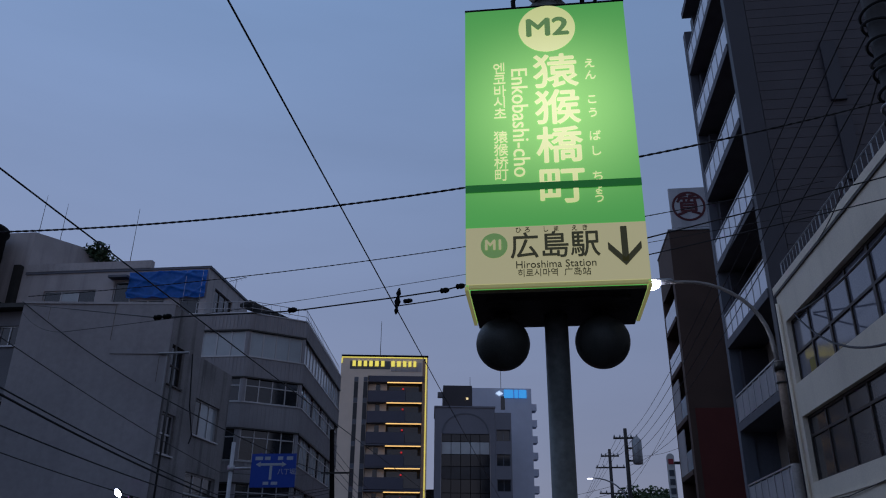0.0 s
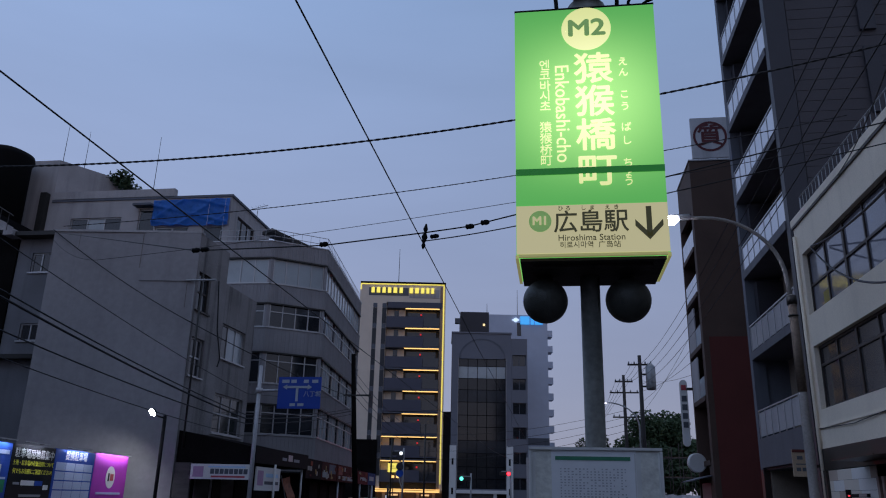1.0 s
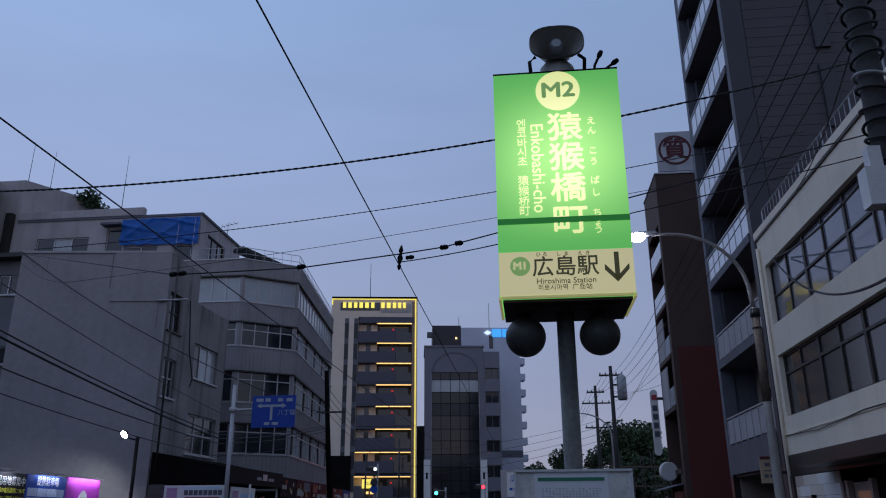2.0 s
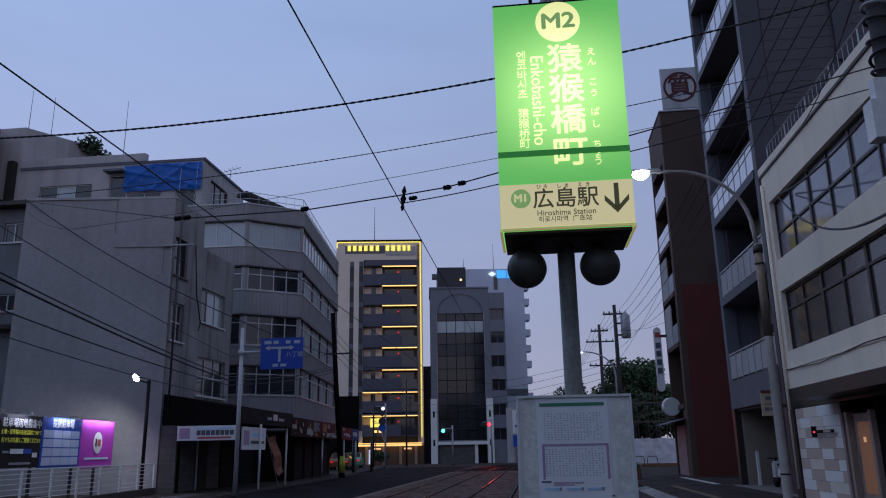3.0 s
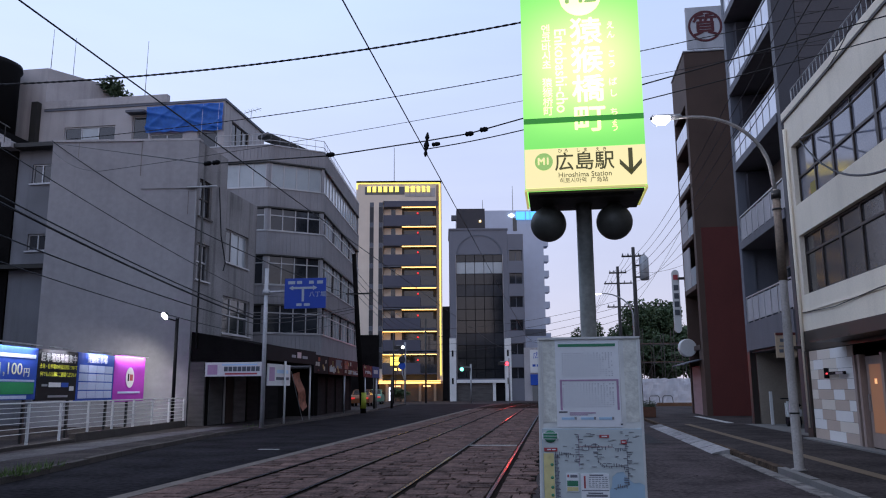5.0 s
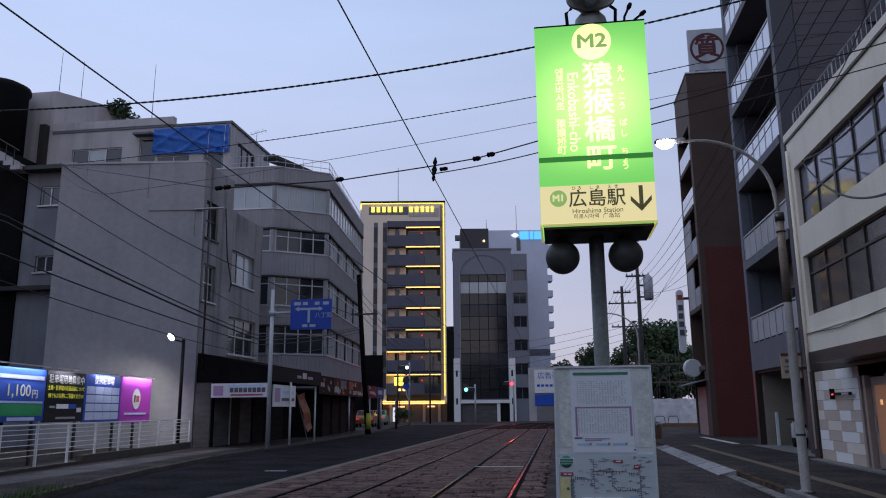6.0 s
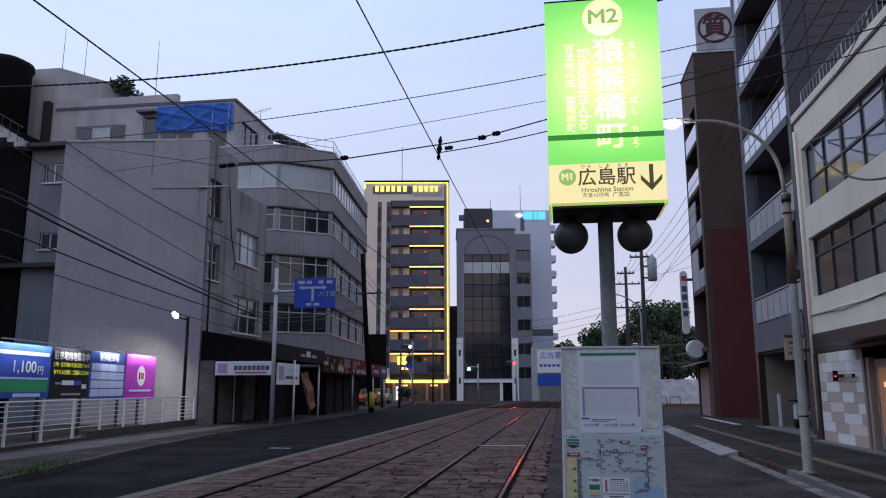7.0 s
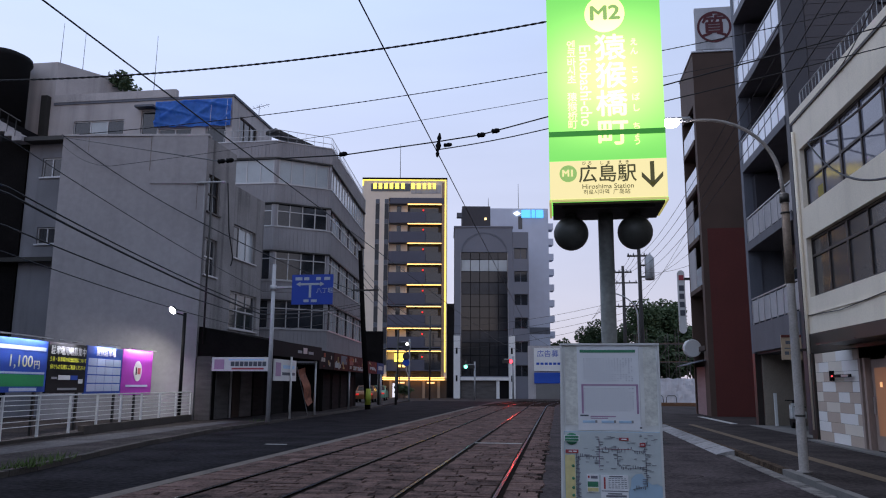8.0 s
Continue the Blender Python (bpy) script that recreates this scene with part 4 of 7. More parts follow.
for k in range(n):
    a, b = 2 * math.pi * k / n, 2 * math.pi * (k + 1) / n
    v = [bm.verts.new((9.3 + r * math.cos(t), y, 21.95 + r * math.sin(t))) for y in (43.50, 43.525) for r, t in ((0.82, a), (0.95, a), (0.95, b), (0.82, b))]
    for f in ((0, 1, 2, 3), (7, 6, 5, 4), (1, 5, 6, 2), (0, 3, 7, 4)):
        bm.faces.new([v[i] for i in f])
part("ring", bm, REDINK, ps)
text_part("lettering", "質", 1.45, REDINK, ps, pose(9.3, 43.51, 21.95, 90, 0, 0), depth=0.01, bold=0.03)
for x in (8.6, 9.6, 10.6):
    bm = bmesh.new()
    tube(bm, [(x, 43.6, 20.5), (x, 43.6, 20.65)], 0.05, 6)
    part("leg", bm, FRAME, ps)



# ---- left side: grey building ----
grey = thing("grey_building", (-15, 32.5, 0.11), "grey rendered four-storey building with a blank end wall", "building")
FGE = Facade((-22.3, 31.62), (-15.6, 32.42))
FGF = Facade((-15.6, 32.42), (-15.4, 39.2))
FGE.piece("end_wall", GREYWALL, grey, 0, FGE.length, 0.1, 12.85, -0.3, 0)
FGE.piece("parapet_cap", PALECONC, grey, -0.05, FGE.length + 0.05, 12.85, 12.95, -0.35, 0.06)
FGE.piece("upper_panel", GREYWALL, grey, 4.2, FGE.length, 10.6, 12.84, 0.0, 0.05)
RUST = mk("rust_run", (0.235, 0.205, 0.19), 0.9, var=0.5, scale=3, streak=0.4, spec=0.1)
for u, w, z0, z1 in ((4.1, 0.04, 11.2, 12.8), (1.2, 0.025, 12.1, 12.8), (6.35, 0.03, 9.4, 10.5)):
    FGE.piece("rust_run", RUST, grey, u, u + w, z0, z1, 0.0, 0.003)
ops = [(0.25, 1.45, 9.4, 11.15), (0.25, 1.45, 6.5, 8.2), (3.1, 5.75, 7.75, 9.4), (3.05, 6.2, 4.3, 6.1)]
bm = bmesh.new()
FGF.wall(bm, 0.02, 6.7, 3.4, 11.3, ops, 0.3)
FGF.wall(bm, 0.02, 3.0, 11.3, 12.84, [], 0.3)
part("front_wall", bm, GREYFRONT, grey)
for (a, b, c, d), n in zip(ops, (2, 2, 3, 3)):
    FGF.window(grey, a, b, c, d, n, (c + d) / 2 if n == 2 or c < 5 else None, FRAME if c < 9 else BRONZE, (lambda k: (GLASS, CURTAIN, CURTAIN)[k % 3]) if n == 3 and c > 5 else GLASS, 0.14, 0.07, sill=True)
bar_part("roof", GREYBAND, grey, -22, -15.75, 32.6, 39.2, 11.2, 11.35)
bar_part("rear_wall", GREYWALL, grey, -22.3, -15.72, 38.9, 39.2, 0.1, 11.19)
# Added near-black sheet: the dark of the rooms behind the openings.
bar_part("shade_backing", DARK_SHADE, grey, -17.6, -17.5, 32.7, 38.88, 0.2, 11.1)
bm = bmesh.new()
tube(bm, [(-15.33, 32.5, 3.4), (-15.33, 32.5, 11.0)], 0.045, 8)
part("drainpipe", bm, DARKSTEEL, grey)
bm = bmesh.new()
tube(bm, [(-15.35, 34.2, 11.1), (-15.3, 34.5, 8.8), (-15.3, 35.1, 7.6), (-15.3, 34.9, 7.2)], 0.03, 6)
part("wall_cable", bm, WIRE, grey)
bm = bmesh.new()
tube(bm, [(-16.0, 32.3, 10.62), (-14.6, 32.3, 10.62)], 0.05, 6)
tube(bm, [(-15.6, 32.3, 10.62), (-15.6, 32.3, 9.0)], 0.02, 6)
part("cable_bracket", bm, GALV, grey)
# arcade and shop fronts below, their deep shade put into near-black colours
arc = thing("arcade_roof", (-12.2, 38, 0.11), "black shop awning on pale posts over the pavement", "awning")
bar_part("fascia", BLACK, arc, -12.195, -12.15, 32.62, 39.7, 2.88, 3.55)
bm = bmesh.new()
out = [(-15.58, 2.85), (-12.2, 2.85), (-12.2, 3.5), (-15.58, 4.15)]
lo, hi = [bm.verts.new((x, 32.58, z)) for x, z in out], [bm.verts.new((x, 39.7, z)) for x, z in out]
bm.faces.new(lo)
bm.faces.new(hi[::-1])
for k in range(4):
    bm.faces.new((lo[k], hi[k], hi[(k + 1) % 4], lo[(k + 1) % 4]))
part("sloping_roof", bm, DARK_SHADE, arc)
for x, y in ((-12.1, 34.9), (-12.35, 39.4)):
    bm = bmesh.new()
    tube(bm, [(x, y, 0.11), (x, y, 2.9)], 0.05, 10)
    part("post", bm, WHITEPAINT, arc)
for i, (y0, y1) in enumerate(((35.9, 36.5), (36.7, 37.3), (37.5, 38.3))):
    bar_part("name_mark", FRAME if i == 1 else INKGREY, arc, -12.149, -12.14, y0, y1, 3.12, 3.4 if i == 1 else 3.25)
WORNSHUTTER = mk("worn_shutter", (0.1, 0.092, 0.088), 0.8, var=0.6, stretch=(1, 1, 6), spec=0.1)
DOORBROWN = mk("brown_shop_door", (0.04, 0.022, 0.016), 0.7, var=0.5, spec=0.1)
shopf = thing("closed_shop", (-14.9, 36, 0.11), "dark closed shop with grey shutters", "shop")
bar_part("front", DARK_SHADE, shopf, -15.0, -14.85, 32.62, 42.6, 0.11, 2.88)
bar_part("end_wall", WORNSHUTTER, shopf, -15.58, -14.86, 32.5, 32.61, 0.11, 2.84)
for y0, y1, m in ((32.9, 34.3, WORNSHUTTER), (34.45, 34.6, PALECONC), (34.7, 35.5, DOORBROWN), (35.6, 37.0, WORNSHUTTER), (37.2, 38.6, SHADESHUTTER), (39.5, 41.5, SHADESHUTTER)):
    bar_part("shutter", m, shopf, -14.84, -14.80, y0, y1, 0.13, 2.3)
bn = thing("shop_banner", (-13.6, 32.5, 2.2), "white shop banner with dark bars of writing", "sign")
bar_part("panel", WHITEPAINT, bn, -14.9, -12.3, 32.50, 32.56, 2.2, 2.8)
bar_part("emblem", PRINTPINK, bn, -14.75, -14.3, 32.49, 32.498, 2.28, 2.7)
for i in range(8):
    bar_part("character_bar", PRINTDARK, bn, -14.0 + 0.205 * i, -13.83 + 0.205 * i, 32.49, 32.498, 2.41, 2.61)
bar_part("line_bar", PRINTBLUE, bn, -14.1, -12.5, 32.49, 32.498, 2.66, 2.72)
bar_part("line_bar", PRINTRED, bn, -13.95, -12.5, 32.49, 32.498, 2.27, 2.34)
bn2 = thing("side_banner", (-12.2, 34.4, 1.75), "pale shop banner along the awning edge", "sign")
bar_part("panel", WHITEPAINT, bn2, -12.26, -12.2, 33.0, 35.9, 1.8, 2.75)
bar_part("emblem", PRINTPINK, bn2, -12.199, -12.19, 33.15, 33.8, 2.0, 2.6)
bar_part("line_bar", PRINTBLUE, bn2, -12.199, -12.19, 34.1, 35.6, 2.35, 2.5)
bar_part("line_bar", PRINTDARK, bn2, -12.199, -12.19, 34.0, 35.7, 2.05, 2.18)

# ---- left side: chamfered office building ----
office = thing("corner_office", (-13.6, 45.8, 0.11), "ribbed grey corner office building with window bands", "building")
C0, C1, C2, C3 = (-20, 42.8), (-16.25, 42.85), (-13.47, 44.9), (-14.75, 58.5)
OF = [Facade(C0, C1), Facade(C1, C2), Facade(C2, C3)]
BANDS = ((4.8, 6.5), (7.6, 9.4), (10.8, 12.25), (13.4, 15.0))
for j, F in enumerate(OF):
    L = F.length
    zs = [2.9] + [z for b in BANDS for z in b] + [16.0]
    for za, zb in zip(zs[0::2], zs[1::2]):
        F.piece("band_wall", RIBBED, office, 0, L, za, zb, -0.3, 0)
        n = int(L / 0.22)
        bm = bmesh.new()
        for i in range(n):
            F.box(bm, (i + 0.25) * L / n, (i + 0.7) * L / n, za + 0.05, zb - 0.05, 0.0, 0.025)
        part("ribs", bm, RIBBED, office, kind="stuff")
        F.piece("band_cap", FRAME, office, 0, L, zb - 0.03, zb + 0.03, 0.026, 0.06)
        # Dark strip stands for the shadow line under each wall band.
        F.piece("band_shadow", DARKSTEEL, office, 0, L, za - 0.09, za - 0.005, -0.1, 0.05)
    for k, (za, zb) in enumerate(BANDS):
        F.piece("pier", RIBBED, office, 0, 0.16, za + 0.03, zb, -0.3, -0.02)
        F.piece("pier", RIBBED, office, L - 0.16, L, za + 0.03, zb, -0.3, -0.02)
        cols = (4, 4, 13)[j]
        gl = (lambda q, k=k: CURTAIN if k == 3 or q % 3 else GLASS) if j == 2 else ((lambda q: CURTAIN) if k == 3 else (lambda q: GLASS))
        F.window(office, 0.17, L - 0.17, za + 0.03, zb, cols, zb - 0.5 if k < 3 else None, FRAME, gl, 0.1, 0.06)
bm = bmesh.new()
prism(bm, [(-19.7, 43.2), (-16.4, 43.2), (-13.9, 45.2), (-15.1, 58.2), (-19.7, 58.2)], 15.3, 15.5)
part("roof", bm, GREYBAND, office)
# Near-black prism stands for the dark interior behind the window bands.
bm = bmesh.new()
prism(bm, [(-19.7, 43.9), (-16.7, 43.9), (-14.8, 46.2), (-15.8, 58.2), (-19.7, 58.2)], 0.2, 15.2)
part("core", bm, DARK_SHADE, office)
bm = bmesh.new()
ring = [OF[0].at(0.3, 16, -0.15), OF[1].at(0.1, 16, -0.15), OF[1].at(OF[1].length, 16, -0.15), OF[2].at(OF[2].length - 0.2, 16, -0.15)]
for z in (16.35, 16.75):
    tube(bm, [Vector((p.x, p.y, z)) for p in ring], 0.02, 6)
for a, b in zip(ring, ring[1:]):
    n = max(2, int((b - a).length / 0.5))
    for i in range(n + 1):
        p = a + (b - a) * i / n
        tube(bm, [(p.x, p.y, 16.0), (p.x, p.y, 16.75)], 0.012, 5)
part("roof_railing", bm, FRAME, office)
bm = bmesh.new()
v = [(-16.9, 44.1, 17.05), (-14.7, 46.5, 16.4), (-15.7, 47.6, 16.7), (-18.0, 45.3, 17.25)]
f = bm.faces.new([bm.verts.new(p) for p in v])
r = bmesh.ops.extrude_face_region(bm, geom=[f])
bmesh.ops.translate(bm, verts=[g for g in r["geom"] if isinstance(g, bmesh.types.BMVert)], vec=(0, 0, 0.2))
tube(bm, [(-16.6, 46, 15.5), (-16.6, 46, 16.6)], 0.05, 6)
tube(bm, [(-17.8, 45.6, 15.5), (-17.8, 45.6, 16.9)], 0.05, 6)
part("roof_panel", bm, DARKSTEEL, office)
# Near-black fronts carry the shade of the ground floor.
OF[1].piece("ground_front", DARK_SHADE, office, 0, OF[1].length, 0.11, 2.88, -0.6, -0.4)
OF[2].piece("ground_front", DARK_SHADE, office, 0, OF[2].length, 0.11, 2.88, -0.6, -0.4)
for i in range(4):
    OF[2].piece("shop_shutter", SHADESHUTTER, office, 1.0 + 3 * i, 3.2 + 3 * i, 0.12, 2.4, -0.39, -0.35)
# market sign band
SIGNMIX = [mk("dark_red_print", (0.075, 0.02, 0.016), 0.7, var=0.95, scale=3, spec=0.08), mk("black_print", (0.01, 0.008, 0.008), 0.7, var=0.8, scale=3, spec=0.08), mk("red_print", (0.14, 0.03, 0.03), 0.7, var=0.8, scale=3, spec=0.08), mk("blue_print", (0.035, 0.07, 0.17), 0.7, var=0.5, scale=3, spec=0.08)]
mk_sign = thing("market_sign", (-12.9, 48, 2.4), "dark red printed market sign band with pale bars", "sign")
FX = Facade((-12.75, 41.3), (-13.9, 62.5))
for k, (a, b) in enumerate(((0.0, 3.4), (3.5, 7.4), (7.5, 14.0), (14.2, 18.0), (18.2, 21.2))):
    FX.piece("sign_panel", SIGNMIX[(1, 0, 0, 2, 3)[k]], mk_sign, a, b, 2.5, 3.5 if k < 3 else 3.35, -0.15, 0)
for a, b, z0, z1 in ((9.0, 10.4, 2.6, 2.85), (10.6, 12.2, 2.6, 2.85), (3.7, 4.9, 2.65, 2.95), (15.0, 17.0, 2.75, 2.95), (18.6, 20.4, 2.8, 3.1)):
    FX.piece("name_bar", PALECONC, mk_sign, a, b, z0, z1, 0.0, 0.02)
for a, b, c in ((5.3, 7.0, GREYBAND), (7.8, 9.0, mk("orange_print", (0.12, 0.04, 0.02), 0.5)), (11.8, 13.6, REDINK)):
    FX.piece("picture_block", c, mk_sign, a, b, 2.9, 3.4, 0.0, 0.015)
for u in (8.3, 15.5, 20.5):
    p0 = FX.at(u, 0.11, -0.1)
    bm = bmesh.new()
    tube(bm, [p0, (p0.x, p0.y, 2.5)], 0.06, 10)
    part("post", bm, FRAME, mk_sign)
rnd = random.Random(4)
SMALLCOL = [mk("tiny_print", c, 0.7, spec=0.1) for c in ((0.28, 0.07, 0.04), (0.36, 0.24, 0.1), (0.4, 0.36, 0.32), (0.12, 0.03, 0.03))]
for a, b in ((0.2, 3.2), (3.6, 7.3), (7.6, 13.9), (14.3, 17.8)):
    for k in range(int((b - a) * 3)):
        u, z = rnd.uniform(a, b - 0.5), rnd.uniform(2.55, 3.2)
        FX.piece("picture_piece", rnd.choice(SMALLCOL), mk_sign, u, u + rnd.uniform(0.15, 0.5), z, z + rnd.uniform(0.08, 0.25), 0.021, 0.026 + 0.0004 * k)
fl = thing("shop_flag", (-12.6, 39.2, 0.11), "leaning red and yellow shop flag", "flag")
bm = bmesh.new()
v = [(-12.7, 37.6, 2.35), (-12.7, 38.7, 2.5), (-12.6, 39.9, 0.75), (-12.6, 39.0, 0.55)]
f = bm.faces.new([bm.verts.new(p) for p in v])
bmesh.ops.subdivide_edges(bm, edges=bm.edges[:], cuts=5, use_grid_fill=True)
for q in bm.verts:
    q.co.x += 0.06 * math.sin(q.co.z * 5)
r = bmesh.ops.extrude_face_region(bm, geom=bm.faces[:])
bmesh.ops.translate(bm, verts=[g for g in r["geom"] if isinstance(g, bmesh.types.BMVert)], vec=(0.015, 0, 0))
part("cloth", bm, mk("flag_print", (0.3, 0.1, 0.05), 0.7, var=0.9, scale=2.5, fine=9), fl)
bm = bmesh.new()
tube(bm, [(-12.7, 37.5, 2.5), (-12.6, 39.1, 0.11)], 0.02, 6)
part("flagpole", bm, FRAME, fl)

# ---- left side: concrete building with tarpaulin ----
house = thing("concrete_house", (-20.6, 46, 0.11), "pale stained concrete building with a rooftop stair tower", "building")
FT = Facade((-33.4, 46), (-20.6, 46))
FTE = Facade((-20.6, 46), (-20.6, 56))
wops = [(1.55, 5.2, 17.4, 19.0), (6.4, 7.6, 17.2, 19.5), (7.7, 10.0, 17.0, 18.2), (11.0, 12.4, 17.0, 18.2)]
bm = bmesh.new()
FT.wall(bm, 0, 12.8, 0.1, 20.2, wops)
part("front_wall", bm, PALECONC, house)
for (a, b, c, d), n in zip(wops, (3, 1, 2, 1)):
    FT.window(house, a, b, c, d, n, None, FRAME, (lambda q: CURTAIN if q == 1 else GLASS) if n == 3 else GLASS, 0.12, 0.07, sill=n == 3)
bm = bmesh.new()
FTE.wall(bm, 0.26, 7, 0.1, 20.2, [(1.2, 4.2, 17.3, 19.3)])
part("street_wall", bm, PALECONC, house)
FTE.window(house, 1.2, 4.2, 17.3, 19.3, 3, None, BRONZE, GLASS, 0.12, 0.07)
bar_part("roof", GREYBAND, house, -33.4, -20.5, 45.93, 53, 20.2, 20.36)
bar_part("roof_edge", PALECONC, house, -33.4, -24.6, 45.9, 46.3, 20.37, 20.9)
bar_part("rear_wall", PALECONC, house, -33.4, -20.86, 52.7, 53, 0.1, 20.19)
# Darkness of the upper rooms, put in as a near-black sheet.
bar_part("shade_backing", DARK_SHADE, house, -33.2, -20.9, 48.4, 48.5, 14, 20.1)
bar_part("door_hood", GREYBAND, house, -27.2, -25.9, 45.4, 45.99, 19.6, 19.75)
bm = bmesh.new()
prism(bm, [(-36.9, 46.0), (-33.41, 46.0), (-30.8, 50), (-33.4, 56), (-37, 56)], 0.1, 23.35)
part("stair_tower", bm, PALECONC, house)
bar_part("chimney_pipe", DARKSTEEL, house, -34.1, -33.65, 45.55, 45.98, 12, 20.8)
tp = thing("blue_tarpaulin", (-23.3, 45.9, 18), "creased blue tarpaulin hung over upper windows", "tarpaulin")
bm = bmesh.new()
def crease(i, j):
    """Depth of the sheet: long slanting folds from the tied corners, and small dents."""
    a, b = i / nu, j / nz
    folds = sum(w * (1 - abs(math.sin(math.pi * (k * a + m * b) + p))) ** 3 for k, m, w, p in ((2.3, 1.1, 0.12, 0.3), (1.2, -1.7, 0.1, 1.1), (7.0, 0.4, 0.03, 0.7)))
    return folds + 0.05 * noise.noise((a * 9, b * 4, 7)) + 0.02 * noise.noise((a * 30, b * 14, 2))


nu, nz = 60, 24
grid = [[bm.verts.new((-25.95 + 5.3 * i / nu, 45.86 - crease(i, j), 20.05 - (1.76 + 0.1 * i / nu + 0.03 * math.sin(i * 0.5)) * j / nz)) for j in range(nz + 1)] for i in range(nu + 1)]
for i in range(nu):
    for j in range(nz):
        bm.faces.new((grid[i][j], grid[i][j + 1], grid[i + 1][j + 1], grid[i + 1][j])).smooth = True
bmesh.ops.solidify(bm, geom=bm.faces[:], thickness=0.01)
part("sheet", bm, TARP, tp)
bm = bmesh.new()
tube(bm, [(-22.0, 45.8, 20.0), (-22.05, 45.78, 17.9)], 0.012, 5)
tube(bm, [(-20.9, 45.8, 20.0), (-20.95, 45.78, 17.9)], 0.012, 5)
part("rope", bm, WHITEPAINT, tp)
for x, y, z, h in ((-34.7, 48, 23.35, 3.9), (-32.6, 47.5, 21.0, 5.2), (-27.4, 48, 20.4, 5.4), (-21.3, 52, 20.4, 1.5)):
    bm = bmesh.new()
    tube(bm, [(x, y, z), (x + 0.05, y, z + h)], 0.028, 6, 0.012)
    if h < 2:
        tube(bm, [(x - 0.5, y, z + h - 0.3), (x + 0.8, y, z + h)], 0.02, 5)
        for i in range(4):
            tube(bm, [(x - 0.3 + 0.3 * i, y - 0.4, z + h - 0.25 + 0.07 * i), (x - 0.3 + 0.3 * i, y + 0.4, z + h - 0.25 + 0.07 * i)], 0.012, 4)
    solo("roof_antenna", bm, DARKSTEEL, "thin rooftop antenna rod on the concrete building", "antenna", "roof antennas")
# water tank
tank = thing("water_tank", (-36, 44, 18), "dark round rooftop water tank", "tank")
bm = bmesh.new()
lathe(bm, (-35.9, 44, 18.0), (0, 0, 1), [(0, 1.6), (4.4, 1.6), (4.6, 1.75), (4.9, 1.7), (5.2, 1.1), (5.25, 0.2)], 32)
part("drum", bm, BLACK, tank)
bar_part("tank_window", glow("tank_lamp", (0.7, 1.0, 0.8), 0.8), tank, -35.1, -34.9, 42.22, 42.26, 21.0, 21.25)
bar_part("stand", BLACK, tank, -38, -34, 42.2, 45.9, 0.1, 17.99)
# narrow house between, dark house and stair
nar = thing("narrow_house", (-23.4, 33, 0.11), "narrow grey house with two small windows", "house")
FN = Facade((-25.0, 33.0), (-22.35, 33.0))
nops = [(0.75, 1.75, 11.35, 12.3), (0.8, 1.8, 8.1, 8.9)]
bm = bmesh.new()
FN.wall(bm, 0, FN.length, 0.1, 13.0, nops)
part("front_wall", bm, mk("narrow_house_render", (0.19, 0.19, 0.205), 0.9, var=0.35, scale=0.6, streak=0.4), nar)
for a, b, c, d in nops:
    FN.window(nar, a, b, c, d, 2, None, FRAME, GLASS, 0.1, 0.06, sill=True)
# Near-black sheet gives the two windows their dark interior.
bar_part("shade_backing", DARK_SHADE, nar, -25, -22.4, 34.5, 34.6, 0.1, 13)
bar_part("eaves", DARKSTEEL, nar, -25.2, -22.2, 32.4, 34.6, 13.0, 13.2)
bar_part("ledge", DARKSTEEL, nar, -26.5, -22.35, 32.5, 32.99, 7.2, 7.4)
dk = thing("dark_house", (-27, 32.8, 0.11), "dark weathered house with an outside concrete stair", "house")
bar_part("wall", DARK_SHADE, dk, -34, -25.02, 32.9, 40, 0.1, 13.2)
bar_part("lower_wall", GREYFRONT, dk, -34, -26.2, 32.4, 32.89, 0.1, 7.2)
for i in range(9):
    bar_part("stair_step", PALECONC, dk, -28.6 + 0.4 * i, -28.1 + 0.4 * i, 32.2, 33.2, 14.9 - 0.24 * i, 15.14 - 0.24 * i)
bm = bmesh.new()
tube(bm, [(-28.6, 32.2, 16.0), (-25.0, 32.2, 13.9)], 0.03, 6)
for i in range(8):
    tube(bm, [(-28.4 + 0.45 * i, 32.2, 15.0 - 0.26 * i), (-28.4 + 0.45 * i, 32.2, 15.9 - 0.26 * i)], 0.015, 5)
part("stair_rail", bm, DARKSTEEL, dk)

# ---- left side: car park with fence and boards ----
fence = thing("white_fence", (-15, 25, 0.11), "white painted steel railing on a low concrete wall", "fence")
FF = Facade((-12.9, 13.0), (-15.3, 32.0))
FF.piece("low_wall", OLDKERB, fence, 9.5, FF.length, 0.1, 0.36, -0.3, -0.1)
FF.piece("low_wall", OLDKERB, fence, 0, 9.45, 0.1, 0.2, -0.3, -0.1)
n = 11
for i in range(n + 1):
    u = FF.length * i / n
    FF.piece("post", WHITEPAINT, fence, u - 0.03, u + 0.03, 0.2, 1.32, -0.23, -0.17)
for z in (0.5, 0.64, 0.78, 0.92, 1.06, 1.18, 1.3):
    bm = bmesh.new()
    tube(bm, [FF.at(0, z, -0.2), FF.at(FF.length, z, -0.2)], 0.025 if z > 1.25 else 0.011, 6)
    part("rail", bm, WHITEPAINT, fence)
FBB = Facade((-14.565, 17.195), (-16.75, 30.6))
FBB.u = FBB.u * 0.89
boards = thing("car_park_board", (-16.5, 25, 0.11), "row of lit car park advertising boards", "billboard")
BLUE = mk("board_blue", (0.03, 0.09, 0.42), 0.6, bump=0, spec=0.12)
